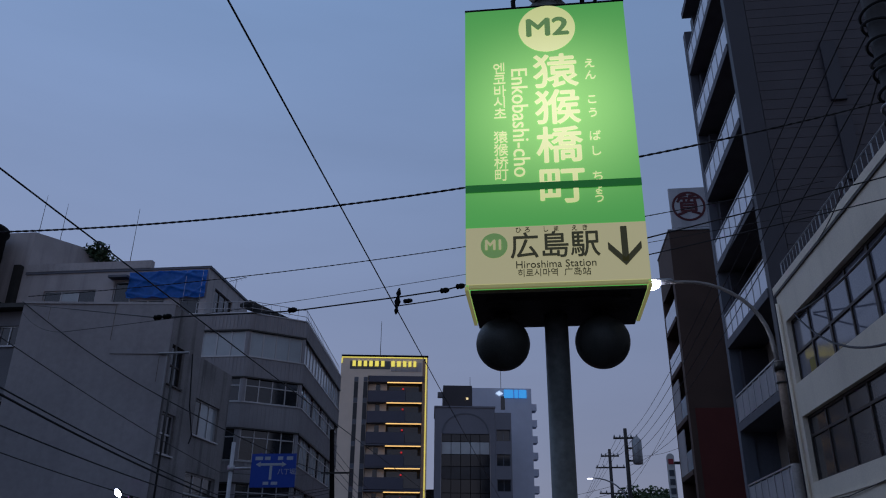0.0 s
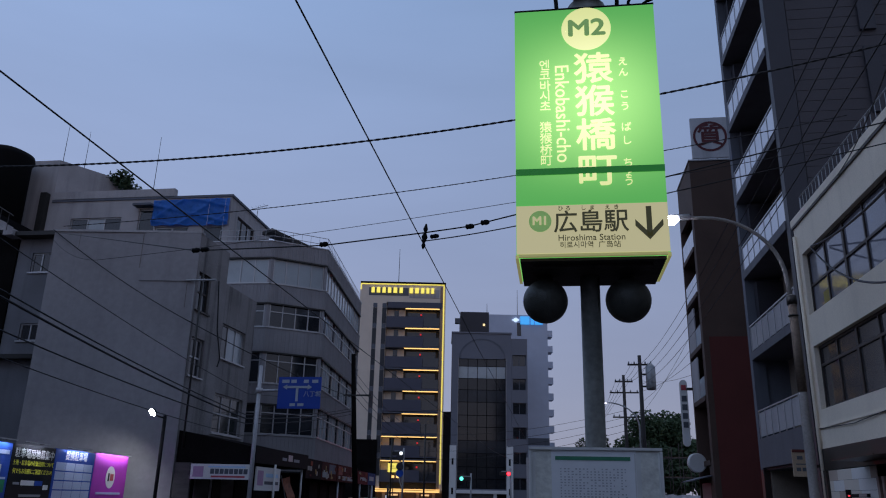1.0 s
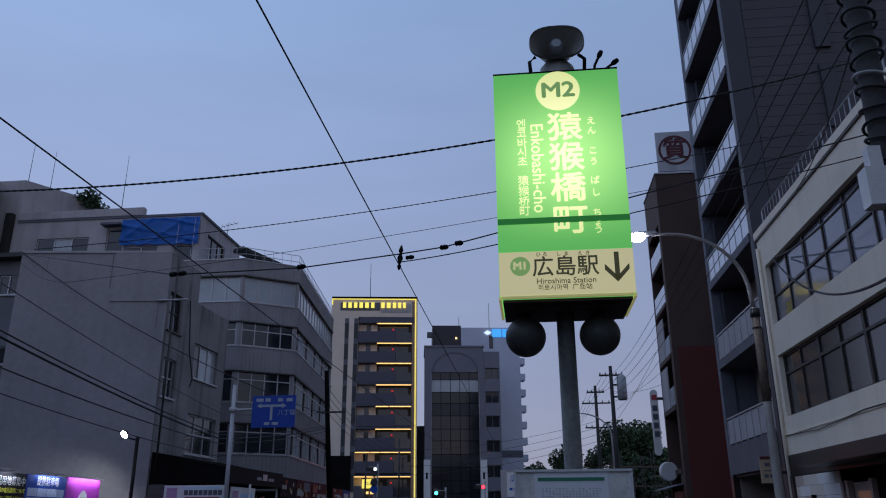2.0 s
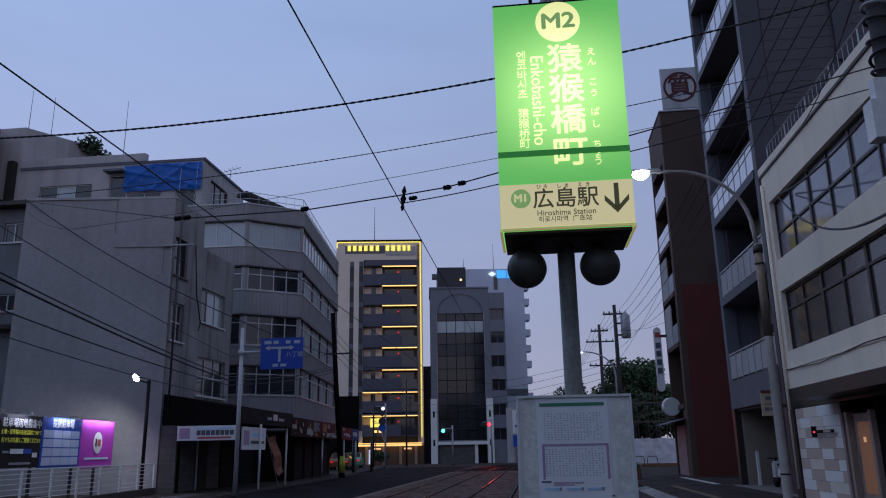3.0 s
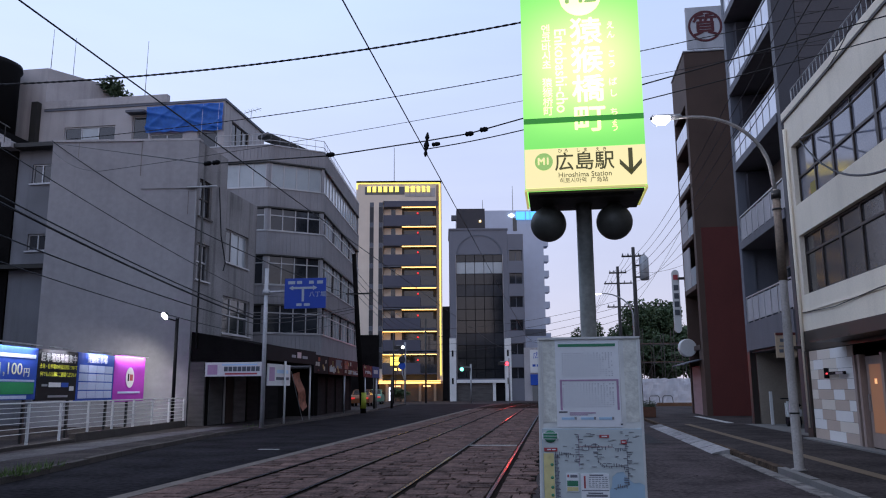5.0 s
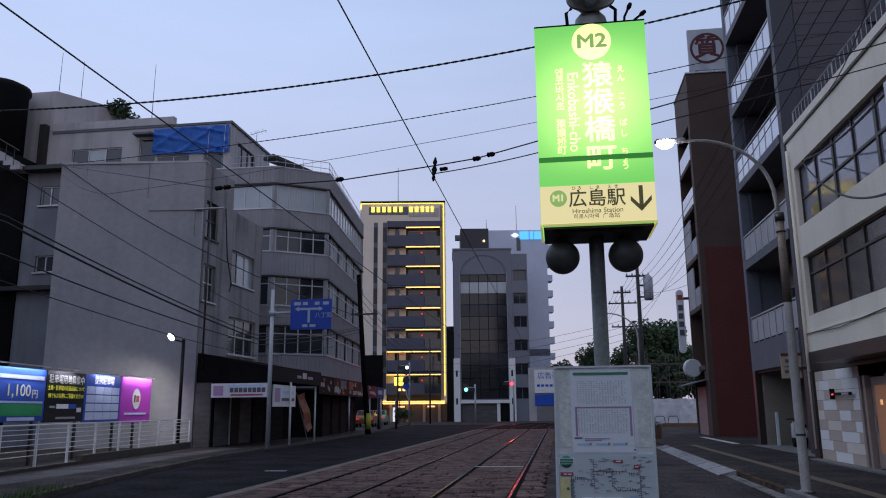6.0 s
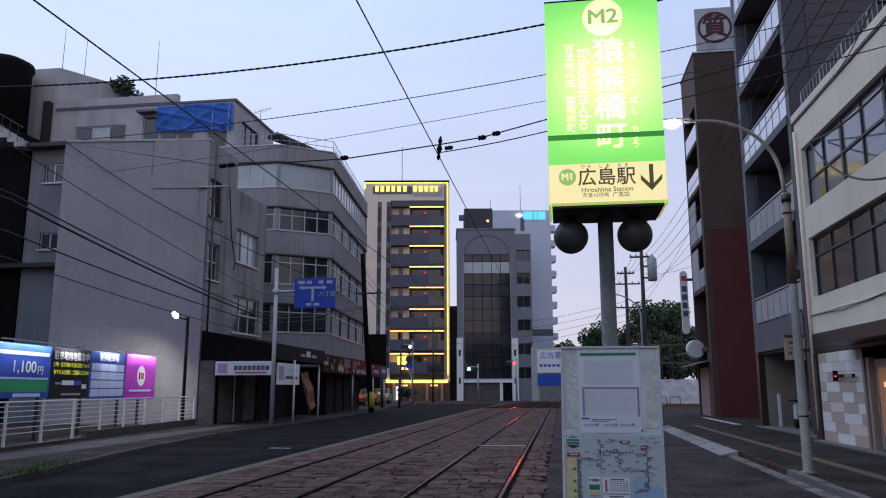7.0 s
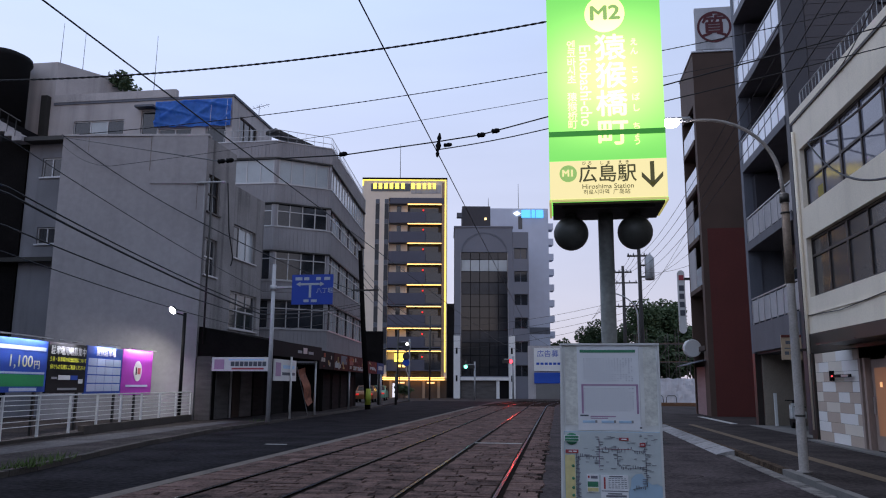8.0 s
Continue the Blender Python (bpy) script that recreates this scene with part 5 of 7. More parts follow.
LBLUE = mk("board_pale", (0.5, 0.58, 0.75), 0.4, bump=0)
GRN = mk("board_green", (0.02, 0.26, 0.1), 0.6, bump=0, spec=0.12)
MAG = mk("board_magenta", (0.42, 0.05, 0.42), 0.6, bump=0, spec=0.12)
BK = mk("board_black", (0.012, 0.012, 0.014), 0.6, bump=0, spec=0.12)


def face_text(body, size, mat, parent, u, z, d=0.03, squeeze=(1, 1)):
    p = FBB.at(u, z, d)
    ang = math.degrees(math.atan2(FBB.u.y, FBB.u.x))
    return text_part("lettering", body, size, mat, parent, pose(p.x, p.y, p.z, 90, 0, ang), squeeze=squeeze, depth=0.004)


U = [-1.5, 2.75, 5.55, 8.6, 12.1, 15.7]
b0 = FBB.piece("blue_panel", BLUE, boards, U[0], 5.5, 1.45, 3.05, -0.08, 0)
FBB.piece("stripe", LBLUE, b0, 0, 5.35, 2.72, 2.84, 0.0, 0.012)
FBB.piece("stripe", LBLUE, b0, 0, 5.35, 2.0, 2.06, 0.0, 0.012)
FBB.piece("green_field", GRN, b0, 0, 5.35, 1.62, 1.98, 0.0, 0.012)
face_text("1,100", 0.5, mk("cream_digits", (0.8, 0.78, 0.5), 0.5, bump=0), b0, 3.7, 2.36, squeeze=(1.25, 1))
face_text("円", 0.3, mk("cream_sign_character", (0.8, 0.78, 0.5), 0.5, bump=0), b0, 4.75, 2.27, squeeze=(1.25, 1))
FBB.piece("strip_light", LBLUE, b0, 3.2, 4.9, 1.48, 1.58, 0.0, 0.012)
b1 = FBB.piece("black_panel", BK, boards, 5.55, 8.55, 1.4, 3.06, -0.08, 0)
face_text("駐車場用地募集中", 0.31, WHITEPAINT, b1, 7.05, 2.78)
face_text("土地・駐車場の有効活用について", 0.172, BRIGHTYELLOW, b1, 7.05, 2.5)
face_text("何でもお気軽にご相談ください!", 0.172, BRIGHTYELLOW, b1, 7.05, 2.25)
for a, b, c, m in ((5.9, 6.3, 1.86, INKGREY), (6.4, 7.3, 1.84, WHITEPAINT), (7.35, 7.9, 1.84, BLUE), (8.0, 8.35, 1.72, WHITEPAINT), (6.4, 7.9, 1.5, INKGREY)):
    FBB.piece("writing_bar", m, b1, a, b, c, c + (0.15 if m is not INKGREY else 0.07), 0.0, 0.012)
b2 = FBB.piece("grid_panel", BLUE, boards, 8.6, 12.05, 1.34, 3.08, -0.08, 0)
for r in range(4):
    for c in range(4):
        FBB.piece("grid_cell", LBLUE, b2, 8.75 + 0.8 * c, 9.5 + 0.8 * c, 1.44 + 0.31 * r, 1.71 + 0.31 * r, 0.0, 0.012)
face_text("提携駐車場", 0.34, WHITEPAINT, b2, 10.3, 2.86)
b3 = FBB.piece("magenta_panel", MAG, boards, 12.1, 15.7, 1.27, 3.12, -0.08, 0)
p = FBB.at(13.9, 2.25, 0.0)
bm = bmesh.new()
lathe(bm, p, (FBB.n.x, FBB.n.y, 0), [(0, 0.42), (0.014, 0.42)], 32)
part("emblem_disc", bm, WHITEPAINT, b3)
FBB.piece("emblem_bar", BK, b3, 13.62, 13.76, 2.1, 2.4, 0.014, 0.022)
FBB.piece("emblem_block", PRINTRED, b3, 13.85, 14.2, 2.12, 2.38, 0.014, 0.022)
FBB.piece("writing_bar", LBLUE, b3, 12.6, 15.2, 1.6, 1.68, 0.0, 0.012)
boards.scale = (1, 1, 0.945)
LAMPW = glow("strip_lamp_white", (0.85, 0.92, 1.0), 170.0)
for u0, u1 in ((2.2, 5.3), (6.2, 7.6), (9.4, 11.2), (12.4, 15.5)):
    FBB.piece("strip_lamp", LAMPW, boards, u0, u1, 3.135, 3.15, 0.12, 0.145)
    FBB.piece("lamp_hood", FRAME, boards, u0 - 0.1, u1 + 0.1, 3.152, 3.162, 0.1, 0.158)
    FBB.piece("hood_lip", FRAME, boards, u0 - 0.1, u1 + 0.1, 3.122, 3.162, 0.16, 0.166)
    FBB.piece("hood_end", FRAME, boards, u0 - 0.13, u0 - 0.105, 3.118, 3.162, 0.09, 0.166)
    for u in (u0 + 0.2, u1 - 0.2):
        FBB.piece("lamp_arm", DARKSTEEL, boards, u, u + 0.03, 3.12, 3.15, -0.06, 0.11)
for u in (1.5, 5.0, 8.2, 11.7, 14.0):
    FBB.piece("board_leg", DARKSTEEL, boards, u, u + 0.12, 0.1, 1.5, -0.16, -0.09)


def car(name, label, at, heading, body_mat, length=4.3):
    c = thing(name, (0, 0, 0), label, "car")
    bm = bmesh.new()
    w = 0.84
    prof = [(-length / 2, 0.3), (-length / 2, 0.75), (-length / 2 + 0.25, 0.95), (-1.1, 1.0), (-0.75, 1.46), (0.75, 1.48), (1.35, 0.98), (length / 2 - 0.15, 0.82), (length / 2, 0.6), (length / 2, 0.3)]
    rows = [[bm.verts.new((s * w * (0.84 if z > 1.2 else 1), y, z)) for y, z in prof] for s in (-1, 1)]
    k = len(prof)
    for i in range(k):
        bm.faces.new((rows[0][i], rows[0][(i + 1) % k], rows[1][(i + 1) % k], rows[1][i]))
    bm.faces.new(rows[0][::-1])
    bm.faces.new(rows[1])
    bmesh.ops.bevel(bm, geom=bm.edges[:], offset=0.05, segments=2, affect="EDGES")
    part("body", bm, body_mat, c)
    for s in (-1, 1):
        bm = bmesh.new()
        v = [(s * w * 1.005, -0.95, 1.0), (s * w * 1.005, 1.15, 1.0), (s * w * 0.87, 0.68, 1.4), (s * w * 0.87, -0.68, 1.4)]
        bm.faces.new([bm.verts.new(q) for q in v])
        bmesh.ops.solidify(bm, geom=bm.faces[:], thickness=0.02)
        part("side_window", bm, GLASS, c)
        bm = bmesh.new()
        box(bm, s * 0.6 - 0.15, s * 0.6 + 0.15, -length / 2 - 0.01, -length / 2 + 0.05, 0.65, 0.8)
        part("tail_light", bm, glow("tail_red", (1, 0.04, 0.03), 0.6), c)
        for y in (-1.3, 1.35):
            bm = bmesh.new()
            lathe(bm, (s * 0.72 - 0.1, y, 0.31), (1, 0, 0), [(0, 0.31), (0.2, 0.31)], 22)
            wh = part("wheel", bm, BLACK, c)
            bm = bmesh.new()
            lathe(bm, (s * 0.82 - 0.02, y, 0.31), (1, 0, 0), [(0, 0.19), (0.04, 0.19)], 16)
            part("rim", bm, FRAME, wh)
    for y0, y1 in ((-1.08, -0.77), (0.77, 1.32)):
        bm = bmesh.new()
        v = [(-0.68, y0, 1.03 if y0 < 0 else 1.45), (0.68, y0, 1.03 if y0 < 0 else 1.45), (0.64, y1, 1.44 if y0 < 0 else 1.02), (-0.64, y1, 1.44 if y0 < 0 else 1.02)]
        bm.faces.new([bm.verts.new((a, b + (-0.03 if y0 < 0 else 0.03), d)) for a, b, d in v])
        bmesh.ops.solidify(bm, geom=bm.faces[:], thickness=0.02)
        part("screen", bm, GLASS, c)
    c.location = at
    c.rotation_euler = (0, 0, radians(heading))
    return c


DARKCAR = mk("dark_car_paint", (0.02, 0.02, 0.024), 0.25, 0.3, var=0.1, bump=0)
car("parked_car", "dark car parked behind the white railing", (-17.6, 18.6, 0.1), 70, DARKCAR)
car("taxi", "pale green taxi standing by the kerb", (-18.3, 80.0, 0.11), 8, mk("taxi_green", (0.16, 0.34, 0.24), 0.3, var=0.1, bump=0))
car("taxi", "orange taxi standing behind the leaning pole", (-17.4, 71.0, 0.11), 8, mk("taxi_orange", (0.24, 0.1, 0.045), 0.3, var=0.1, bump=0))


# ---- far: hotel ----
LED = glow("yellow_led_strip", (1.0, 0.58, 0.14), 3.2)
LED2 = glow("yellow_sign_light", (1.0, 0.82, 0.1), 2.0)
WARMWALL = mk("hotel_warm_wall", (0.34, 0.23, 0.15), 0.7, var=0.1)
hotel = thing("hotel", (-15, 104, 0), "tall beige hotel outlined in glowing yellow light", "building")
FH = Facade((-26.3, 102.3), (-14.6, 104.0))
L = FH.length
bm = bmesh.new()
hops = [(3.75, L - 0.75, 2.6, 27.3)]
FH.wall(bm, 0, L, 2.6, 29.9, hops, 1.4)
part("front_wall", bm, BEIGE, hotel)
FH.piece("rear_block", BEIGE, hotel, 0, L, 0, 29.8, -9, -1.41)
# Recess shade is put into this wall's colour.
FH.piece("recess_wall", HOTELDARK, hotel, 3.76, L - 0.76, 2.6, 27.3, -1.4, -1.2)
FH.piece("parapet", BLACK, hotel, 0, L, 29.9, 30.15, -9, 0.1)
FH.piece("name_backing", PALECONC, hotel, 6.8, L - 0.9, 27.9, 29.1, 0.0, 0.05)
FH.piece("name_backing", GREYBAND, hotel, 1.2, 6.7, 28.2, 29.3, 0.0, 0.04)
x = 1.55
for k, w in enumerate((0.6, 0.65, 0.62, 0.65, 0.7, 0.62, 0, 0.65, 0.7, 0.6, 0.55, 0.5)):
    if w:
        FH.piece("name_letter", LED2, hotel, x, x + w * 0.72, 28.55, 29.3, 0.1, 0.18, "glowing yellow letter block")
    x += (w or 0.5) + 0.13
FH.piece("led_strip", LED2, hotel, 0.05, L - 0.2, 29.76, 29.86, 0.0, 0.08)
FH.piece("led_strip", LED2, hotel, 0.02, 0.14, 29.0, 29.7, 0.0, 0.08)
FH.piece("led_strip", LED2, hotel, L - 0.32, L - 0.2, 3.4, 29.7, 0.0, 0.08)
FH.piece("warm_return", WARMWALL, hotel, L - 0.74, L - 0.4, 2.7, 29.5, 0.0, 0.03)
for a, b in ((1.9, 2.45), (3.15, 3.72)):
    for k in range(8):
        z = 4.3 + 2.85 * k
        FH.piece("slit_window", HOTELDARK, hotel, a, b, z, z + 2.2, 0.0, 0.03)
        FH.piece("slit_panel", GREYBAND, hotel, a, b, z + 2.22, z + 2.84, 0.0, 0.02)
FH.piece("top_band", HOTELGREY, hotel, 3.9, L - 0.45, 26.45, 27.25, -1.1, 0.12)
bar = [26.3, 23.55, 20.8, 17.9, 15.05, 12.1, 9.15, 6.1]
for k, z in enumerate(bar):
    a = 6.35 if k < 6 else 3.8
    FH.piece("led_strip", LED, hotel, a, L - 0.8, z + 0.02, z + 0.12, -0.1, 0.13)
    FH.piece("soffit", GREYBAND, hotel, 3.78, L - 0.78, z + 0.14, z + 0.32, -1.18, 0.1)
    FH.piece("balcony_front", HOTELGREY, hotel, 3.78, 8.85, z - 2.55, z - 1.05, -0.1, 0.15)
    FH.piece("balcony_floor", HOTELGREY, hotel, 3.78, L - 0.78, z - 2.55, z - 2.4, -1.18, 0.09)
    FH.piece("glass_front", GLASS, hotel, 8.9, L - 0.8, z - 2.38, z - 1.2, 0.05, 0.1)
    FH.piece("room_wall", BEIGE, hotel, 3.8, 6.3, z - 1.04, z + 0.1, -1.15, -0.9)
    FH.piece("room_window", GLASS, hotel, 4.8, 5.4, z - 1.0, z + 0.0, -0.89, -0.85)
    FH.piece("room_window", GLASS, hotel, 6.6, 10.6, z - 2.3, z - 0.2, -1.15, -1.05)
    FH.piece("alarm_lamp", glow("red_alarm_lamp", (1, 0.03, 0.03), 1.2), hotel, 8.4, 8.6, z - 0.75, z - 0.55, -0.6, -0.5)
FH.piece("led_strip", LED, hotel, 3.3, L - 0.3, 2.35, 2.52, 0.1, 0.25)
FH.piece("led_strip", LED, hotel, 3.3, L - 0.3, 2.62, 2.72, 0.1, 0.25)
FH.piece("lobby_wall", mk("lobby_wall", (0.12, 0.075, 0.05), 0.7), hotel, 0, L, 0, 2.3, -1.4, -0.6)
for u in (4.2, 6.4, 8.6, 10.6):
    FH.piece("lobby_pier", WARMWALL, hotel, u, u + 0.35, 0, 2.33, -0.59, -0.1)
FH.piece("lobby_light", glow("lobby_glow", (1, 0.6, 0.25), 1.5), hotel, 5.0, 6.2, 1.9, 2.1, -0.58, -0.5)
FH.piece("lobby_light", glow("lobby_glow", (1, 0.6, 0.25), 1.5), hotel, 9.2, 10.2, 1.9, 2.1, -0.58, -0.5)
FH.piece("low_wing", DARK_SHADE, hotel, -0.5, 3.3, 0, 8.8, -3, 0.2)
FH.piece("vending_panel", glow("vending_white", (0.9, 0.95, 1), 0.9), hotel, 4.7, 5.1, 0.1, 1.9, 0.6, 0.9)
ys = thing("parking_sign", (-21.0, 101, 4.3), "glowing yellow hanging sign board beside the hotel", "sign")
FH.piece("panel", LED2, ys, 4.85, 6.35, 4.75, 5.85, 0.3, 0.5)
for a, b, z in ((5.1, 5.7, 5.45), (5.2, 6.0, 5.2)):
    FH.piece("sign_mark", WARMWALL, ys, a, b, z, z + 0.09, 0.5, 0.52)
for a in (5.35, 5.95):
    FH.piece("sign_lamp", LED, ys, a, a + 0.35, 4.05, 4.35, 0.36, 0.5)
FH.piece("sign_post", DARKSTEEL, ys, 5.5, 5.62, 0, 4.75, 0.3, 0.35)

# ---- far: glass-fronted office ----
DARKGLASS = mk("dark_curtain_glass", (0.012, 0.014, 0.018), 0.08, var=0.4, scale=0.4, bump=0, spec=0.6)
MIDGLASS = mk("blue_grey_glass", (0.026, 0.03, 0.038), 0.12, var=0.6, scale=0.5, bump=0, spec=0.35)
tower = thing("glass_office", (-13.4, 103.2, 0), "grey office building with a dark glass front and an arch", "building")
FM = Facade((-13.45, 103.1), (-5.66, 104.2))
L = FM.length
bm = bmesh.new()
FM.wall(bm, 0, L, 2.6, 22.9, [(0.9, 7.15, 2.9, 19.5)], 0.6)
part("front_wall", bm, MICGREY, tower)
FM.piece("rear_block", MICGREY, tower, 0, L, 0, 22.8, -8, -0.62)
FM.piece("cap", MICGREY, tower, -0.1, L + 0.1, 22.9, 23.1, -8, 0.12)
bm = bmesh.new()
n = 24
for k in range(n):
    a, b = math.pi * k / n, math.pi * (k + 1) / n
    for t0, t1 in ((a, b),):
        v = [bm.verts.new(FM.at(4.02 + 3.0 * r * math.cos(t), 19.6 + 2.55 * r * math.sin(t), d)) for d in (0.0, 0.06) for r, t in ((0.97, t0), (1.03, t0), (1.03, t1), (0.97, t1))]
        for f in ((0, 1, 2, 3), (7, 6, 5, 4), (1, 5, 6, 2), (0, 3, 7, 4)):
            bm.faces.new([v[i] for i in f])
part("arch_band", bm, GREYBAND, tower)
FM.piece("frame_edge", PALECONC, tower, 0.82, 0.9, 2.9, 19.5, 0.0, 0.06)
FM.piece("frame_edge", PALECONC, tower, 7.15, 7.23, 2.9, 19.5, 0.0, 0.06)
zs = [2.9, 4.1, 5.6, 7.3, 8.9, 10.6, 12.1, 13.8, 15.4, 16.9, 18.5, 19.5]
cw = FM.piece("curtain_wall", BLACK, tower, 0.9, 7.15, 2.9, 19.5, -0.55, -0.3)
for r, (za, zb) in enumerate(zip(zs, zs[1:])):
    for c in range(5):
        a = 0.9 + 1.25 * c
        FM.piece("glass_panel", (MIDGLASS if r % 4 == 3 else DARKGLASS) if r < 9 else (CURTAIN if r == 9 else DARKGLASS), cw, a + 0.04, a + 1.21, za + 0.04, zb - 0.04, -0.3, -0.26)
for a in (-0.1, 7.2):
    FM.piece("white_pillar", WHITEPAINT, tower, a, a + 0.85, 0, 8.2, 0.02, 0.3)
    for z in (2.2, 5.8):
        FM.piece("pillar_slot", BLACK, tower, a + 0.28, a + 0.52, z, z + 0.8, 0.3, 0.31)
FM.piece("lintel", WHITEPAINT, tower, 0.8, 7.2, 2.35, 2.75, 0.0, 0.25)
FM.piece("entrance_shutter", WORNSHUTTER, tower, 0.9, 5.5, 0, 2.35, -0.6, -0.1)
FM.piece("entrance_pier", WHITEPAINT, tower, 5.55, 5.95, 0, 2.35, -0.3, 0.1)
FM.piece("entrance", BLACK, tower, 5.96, 7.18, 0, 2.34, -0.6, -0.3)
wing = [(8.05, 9.85, 18.6 - 3.15 * k, 20.1 - 3.15 * k) for k in range(6)]
bm = bmesh.new()
FM.wall(bm, L + 0.02, L + 2.15, 0, 22.3, wing, 0.5)
part("wing_wall", bm, MICGREY, tower)
FM.piece("wing_block", MICGREY, tower, L + 0.02, L + 2.15, 0, 22.2, -8, -1.2)
for w in wing:
    FM.window(tower, *w, 2, None, GREYBAND, GLASS, 0.35, 0.08)
rear = thing("rear_tower", (-13.8, 114.4, 0), "pale blue-grey tower with side balconies and a blue lit sign", "building")
FMB = Facade((-13.8, 114.4), (-0.9, 116.3))
FMB.piece("front_wall", MICBACK, rear, 4.3, FMB.length, 0, 28.2, -8, 0)
FMB.piece("dark_block", NAVY, rear, 0, 4.28, 0, 28.5, -6, 0.02)
FMB.piece("dark_window", GLASS, rear, 8.5, 9.1, 25.0, 27.0, 0.0, 0.03)
FMB.piece("roof_lamp", glow("roof_lamp", (1.0, 0.75, 0.3), 2.5), rear, 3.4, 3.7, 26.4, 26.7, 0.03, 0.15)
for k in range(9):
    z = 25.0 - 2.33 * k
    FMB.piece("side_balcony", MICBACK, rear, FMB.length + 0.01, FMB.length + 0.75, z, z + 0.95, -2.2, -0.2)
FMB.piece("roof_box", GREYBAND, rear, -0.8, 0.0, 26.8, 27.5, -1, 0)
FMB.piece("low_dark_band", GREYBAND, rear, 8.6, FMB.length, 9.2, 10.2, 0.0, 0.03)
bsgn = thing("blue_sign", (-4, 115.5, 26.5), "glowing blue sign with a diamond and letter blocks", "sign")
BLUEGLOW = glow("blue_sign_light", (0.08, 0.5, 1.0), 1.3)
for a, b in ((9.0, 10.35), (10.55, 11.05), (11.2, 12.3)):
    FMB.piece("letter_block", BLUEGLOW, bsgn, a, b, 26.75, 27.95, 0.03, 0.2)
bm = bmesh.new()
for p4 in ([(7.75, 27.4), (8.3, 27.75), (8.85, 27.4), (8.3, 27.05)],):
    v = [bm.verts.new(FMB.at(u, z, d)) for d in (0.03, 0.2) for u, z in p4]
    for f in ((0, 1, 2, 3), (7, 6, 5, 4), (0, 4, 5, 1), (1, 5, 6, 2), (2, 6, 7, 3), (3, 7, 4, 0)):
        bm.faces.new([v[i] for i in f])
part("diamond", bm, glow("pale_sign_light", (0.7, 0.9, 1.0), 2.0), bsgn)
gap = thing("dark_building", (-14.2, 108, 0), "low dark building in the gap beside the hotel", "building")
bar_part("wall", DARKPANEL, gap, -16.2, -13.0, 108, 114, 0, 13)
adv = thing("corner_shop", (-1.5, 104.3, 0), "small shop with white and blue advertising boards", "shop")
bar_part("wall", PALECONC, adv, -3.8, 4.5, 104.3, 110, 0, 6.9)
bar_part("advert_board", WHITEPAINT, adv, -3.0, 0.6, 104.1, 104.28, 3.6, 6.6)
bar_part("blue_board", BLUE, adv, -3.0, 0.6, 104.1, 104.28, 2.0, 3.4)
text_part("lettering", "広告募", 0.95, BLUE, adv, pose(-1.2, 104.09, 5.8, 90, 0, 0), depth=0.01)
for k in range(6):
    bar_part("writing_bar", BLUE, adv, -2.7 + 0.55 * k, -2.3 + 0.55 * k, 104.09, 104.099, 4.4, 4.7)
bar_part("shutter", SHUTTER, adv, -2.8, 0.4, 104.15, 104.28, 0, 1.9)


# ---- street furniture ----
def upright(name, label, category, x, y, z0, z1, r0, r1, mat, group=""):
    t = thing(name, (x, y, z0), label, category, group)
    bm = bmesh.new()
    tube(bm, [(x, y, z0), (x, y, (z0 + z1) / 2), (x, y, z1)], r0, 14, r1)
    part("pole", bm, mat, t)
    return t


BULB = glow("street_lamp_bulb", (0.95, 0.97, 1.0), 60.0)
LAMPPAINT = mk("lamp_pole_paint", (0.27, 0.25, 0.232), 0.6, 0.1, var=0.35, scale=3, fine=30, bump=0.1)
lp = thing("street_lamp", (4.37, 15.44, 0.1), "tall grey steel street lamp with a bright white head", "street lamp")
bm = bmesh.new()
lathe(bm, (4.4, 15.44, 0.1), (0, 0, 1), [(0, 0.14), (0.03, 0.14), (0.05, 0.085), (2.6, 0.08), (2.62, 0.075), (5.2, 0.065)], 18)
part("pole", bm, LAMPPAINT, lp)
bm = bmesh.new()
lathe(bm, (4.4, 15.44, 3.55), (0, 0, 1), [(0, 0.078), (1.55, 0.072)], 18)
part("sleeve", bm, mk("rusty_sleeve", (0.16, 0.12, 0.09), 0.7, var=0.5, scale=4), lp, "rust-stained brown sleeve")
bm = bmesh.new()
tube(bm, [(4.4, 15.44, 5.2)] + [(4.36 - 1.42 * (1 - math.cos(a)), 15.44, 5.55 + 1.29 * math.sin(a)) for a in [math.pi / 2 * k / 10 for k in range(11)]] + [(2.7, 15.44, 6.84)], 0.042, 12, 0.028)
part("arm", bm, LAMPPAINT, lp)
bm = bmesh.new()
lathe(bm, (4.4, 15.44, 5.12), (0, 0, 1), [(0, 0.09), (0.16, 0.09)], 16)
part("collar", bm, DARKSTEEL, lp)
bm = bmesh.new()
box(bm, 2.15, 2.75, 15.34, 15.54, 6.82, 6.90)
bmesh.ops.bevel(bm, geom=bm.edges[:], offset=0.03, segments=2, affect="EDGES")
head = part("lamp_head", bm, GALV, lp)
bm = bmesh.new()
lathe(bm, (2.36, 15.44, 6.84), (0, 0, -1), [(0.0, 0.17), (0.03, 0.17), (0.07, 0.15), (0.11, 0.1), (0.125, 0.03)], 24)
part("bulb", bm, BULB, head, "bright glass bowl")
lamp("street_lamp_light", "SPOT", (2.35, 15.44, 6.76), 600, (0.92, 0.96, 1.0), 0.08, (2.2, 15.0, 0), 150)
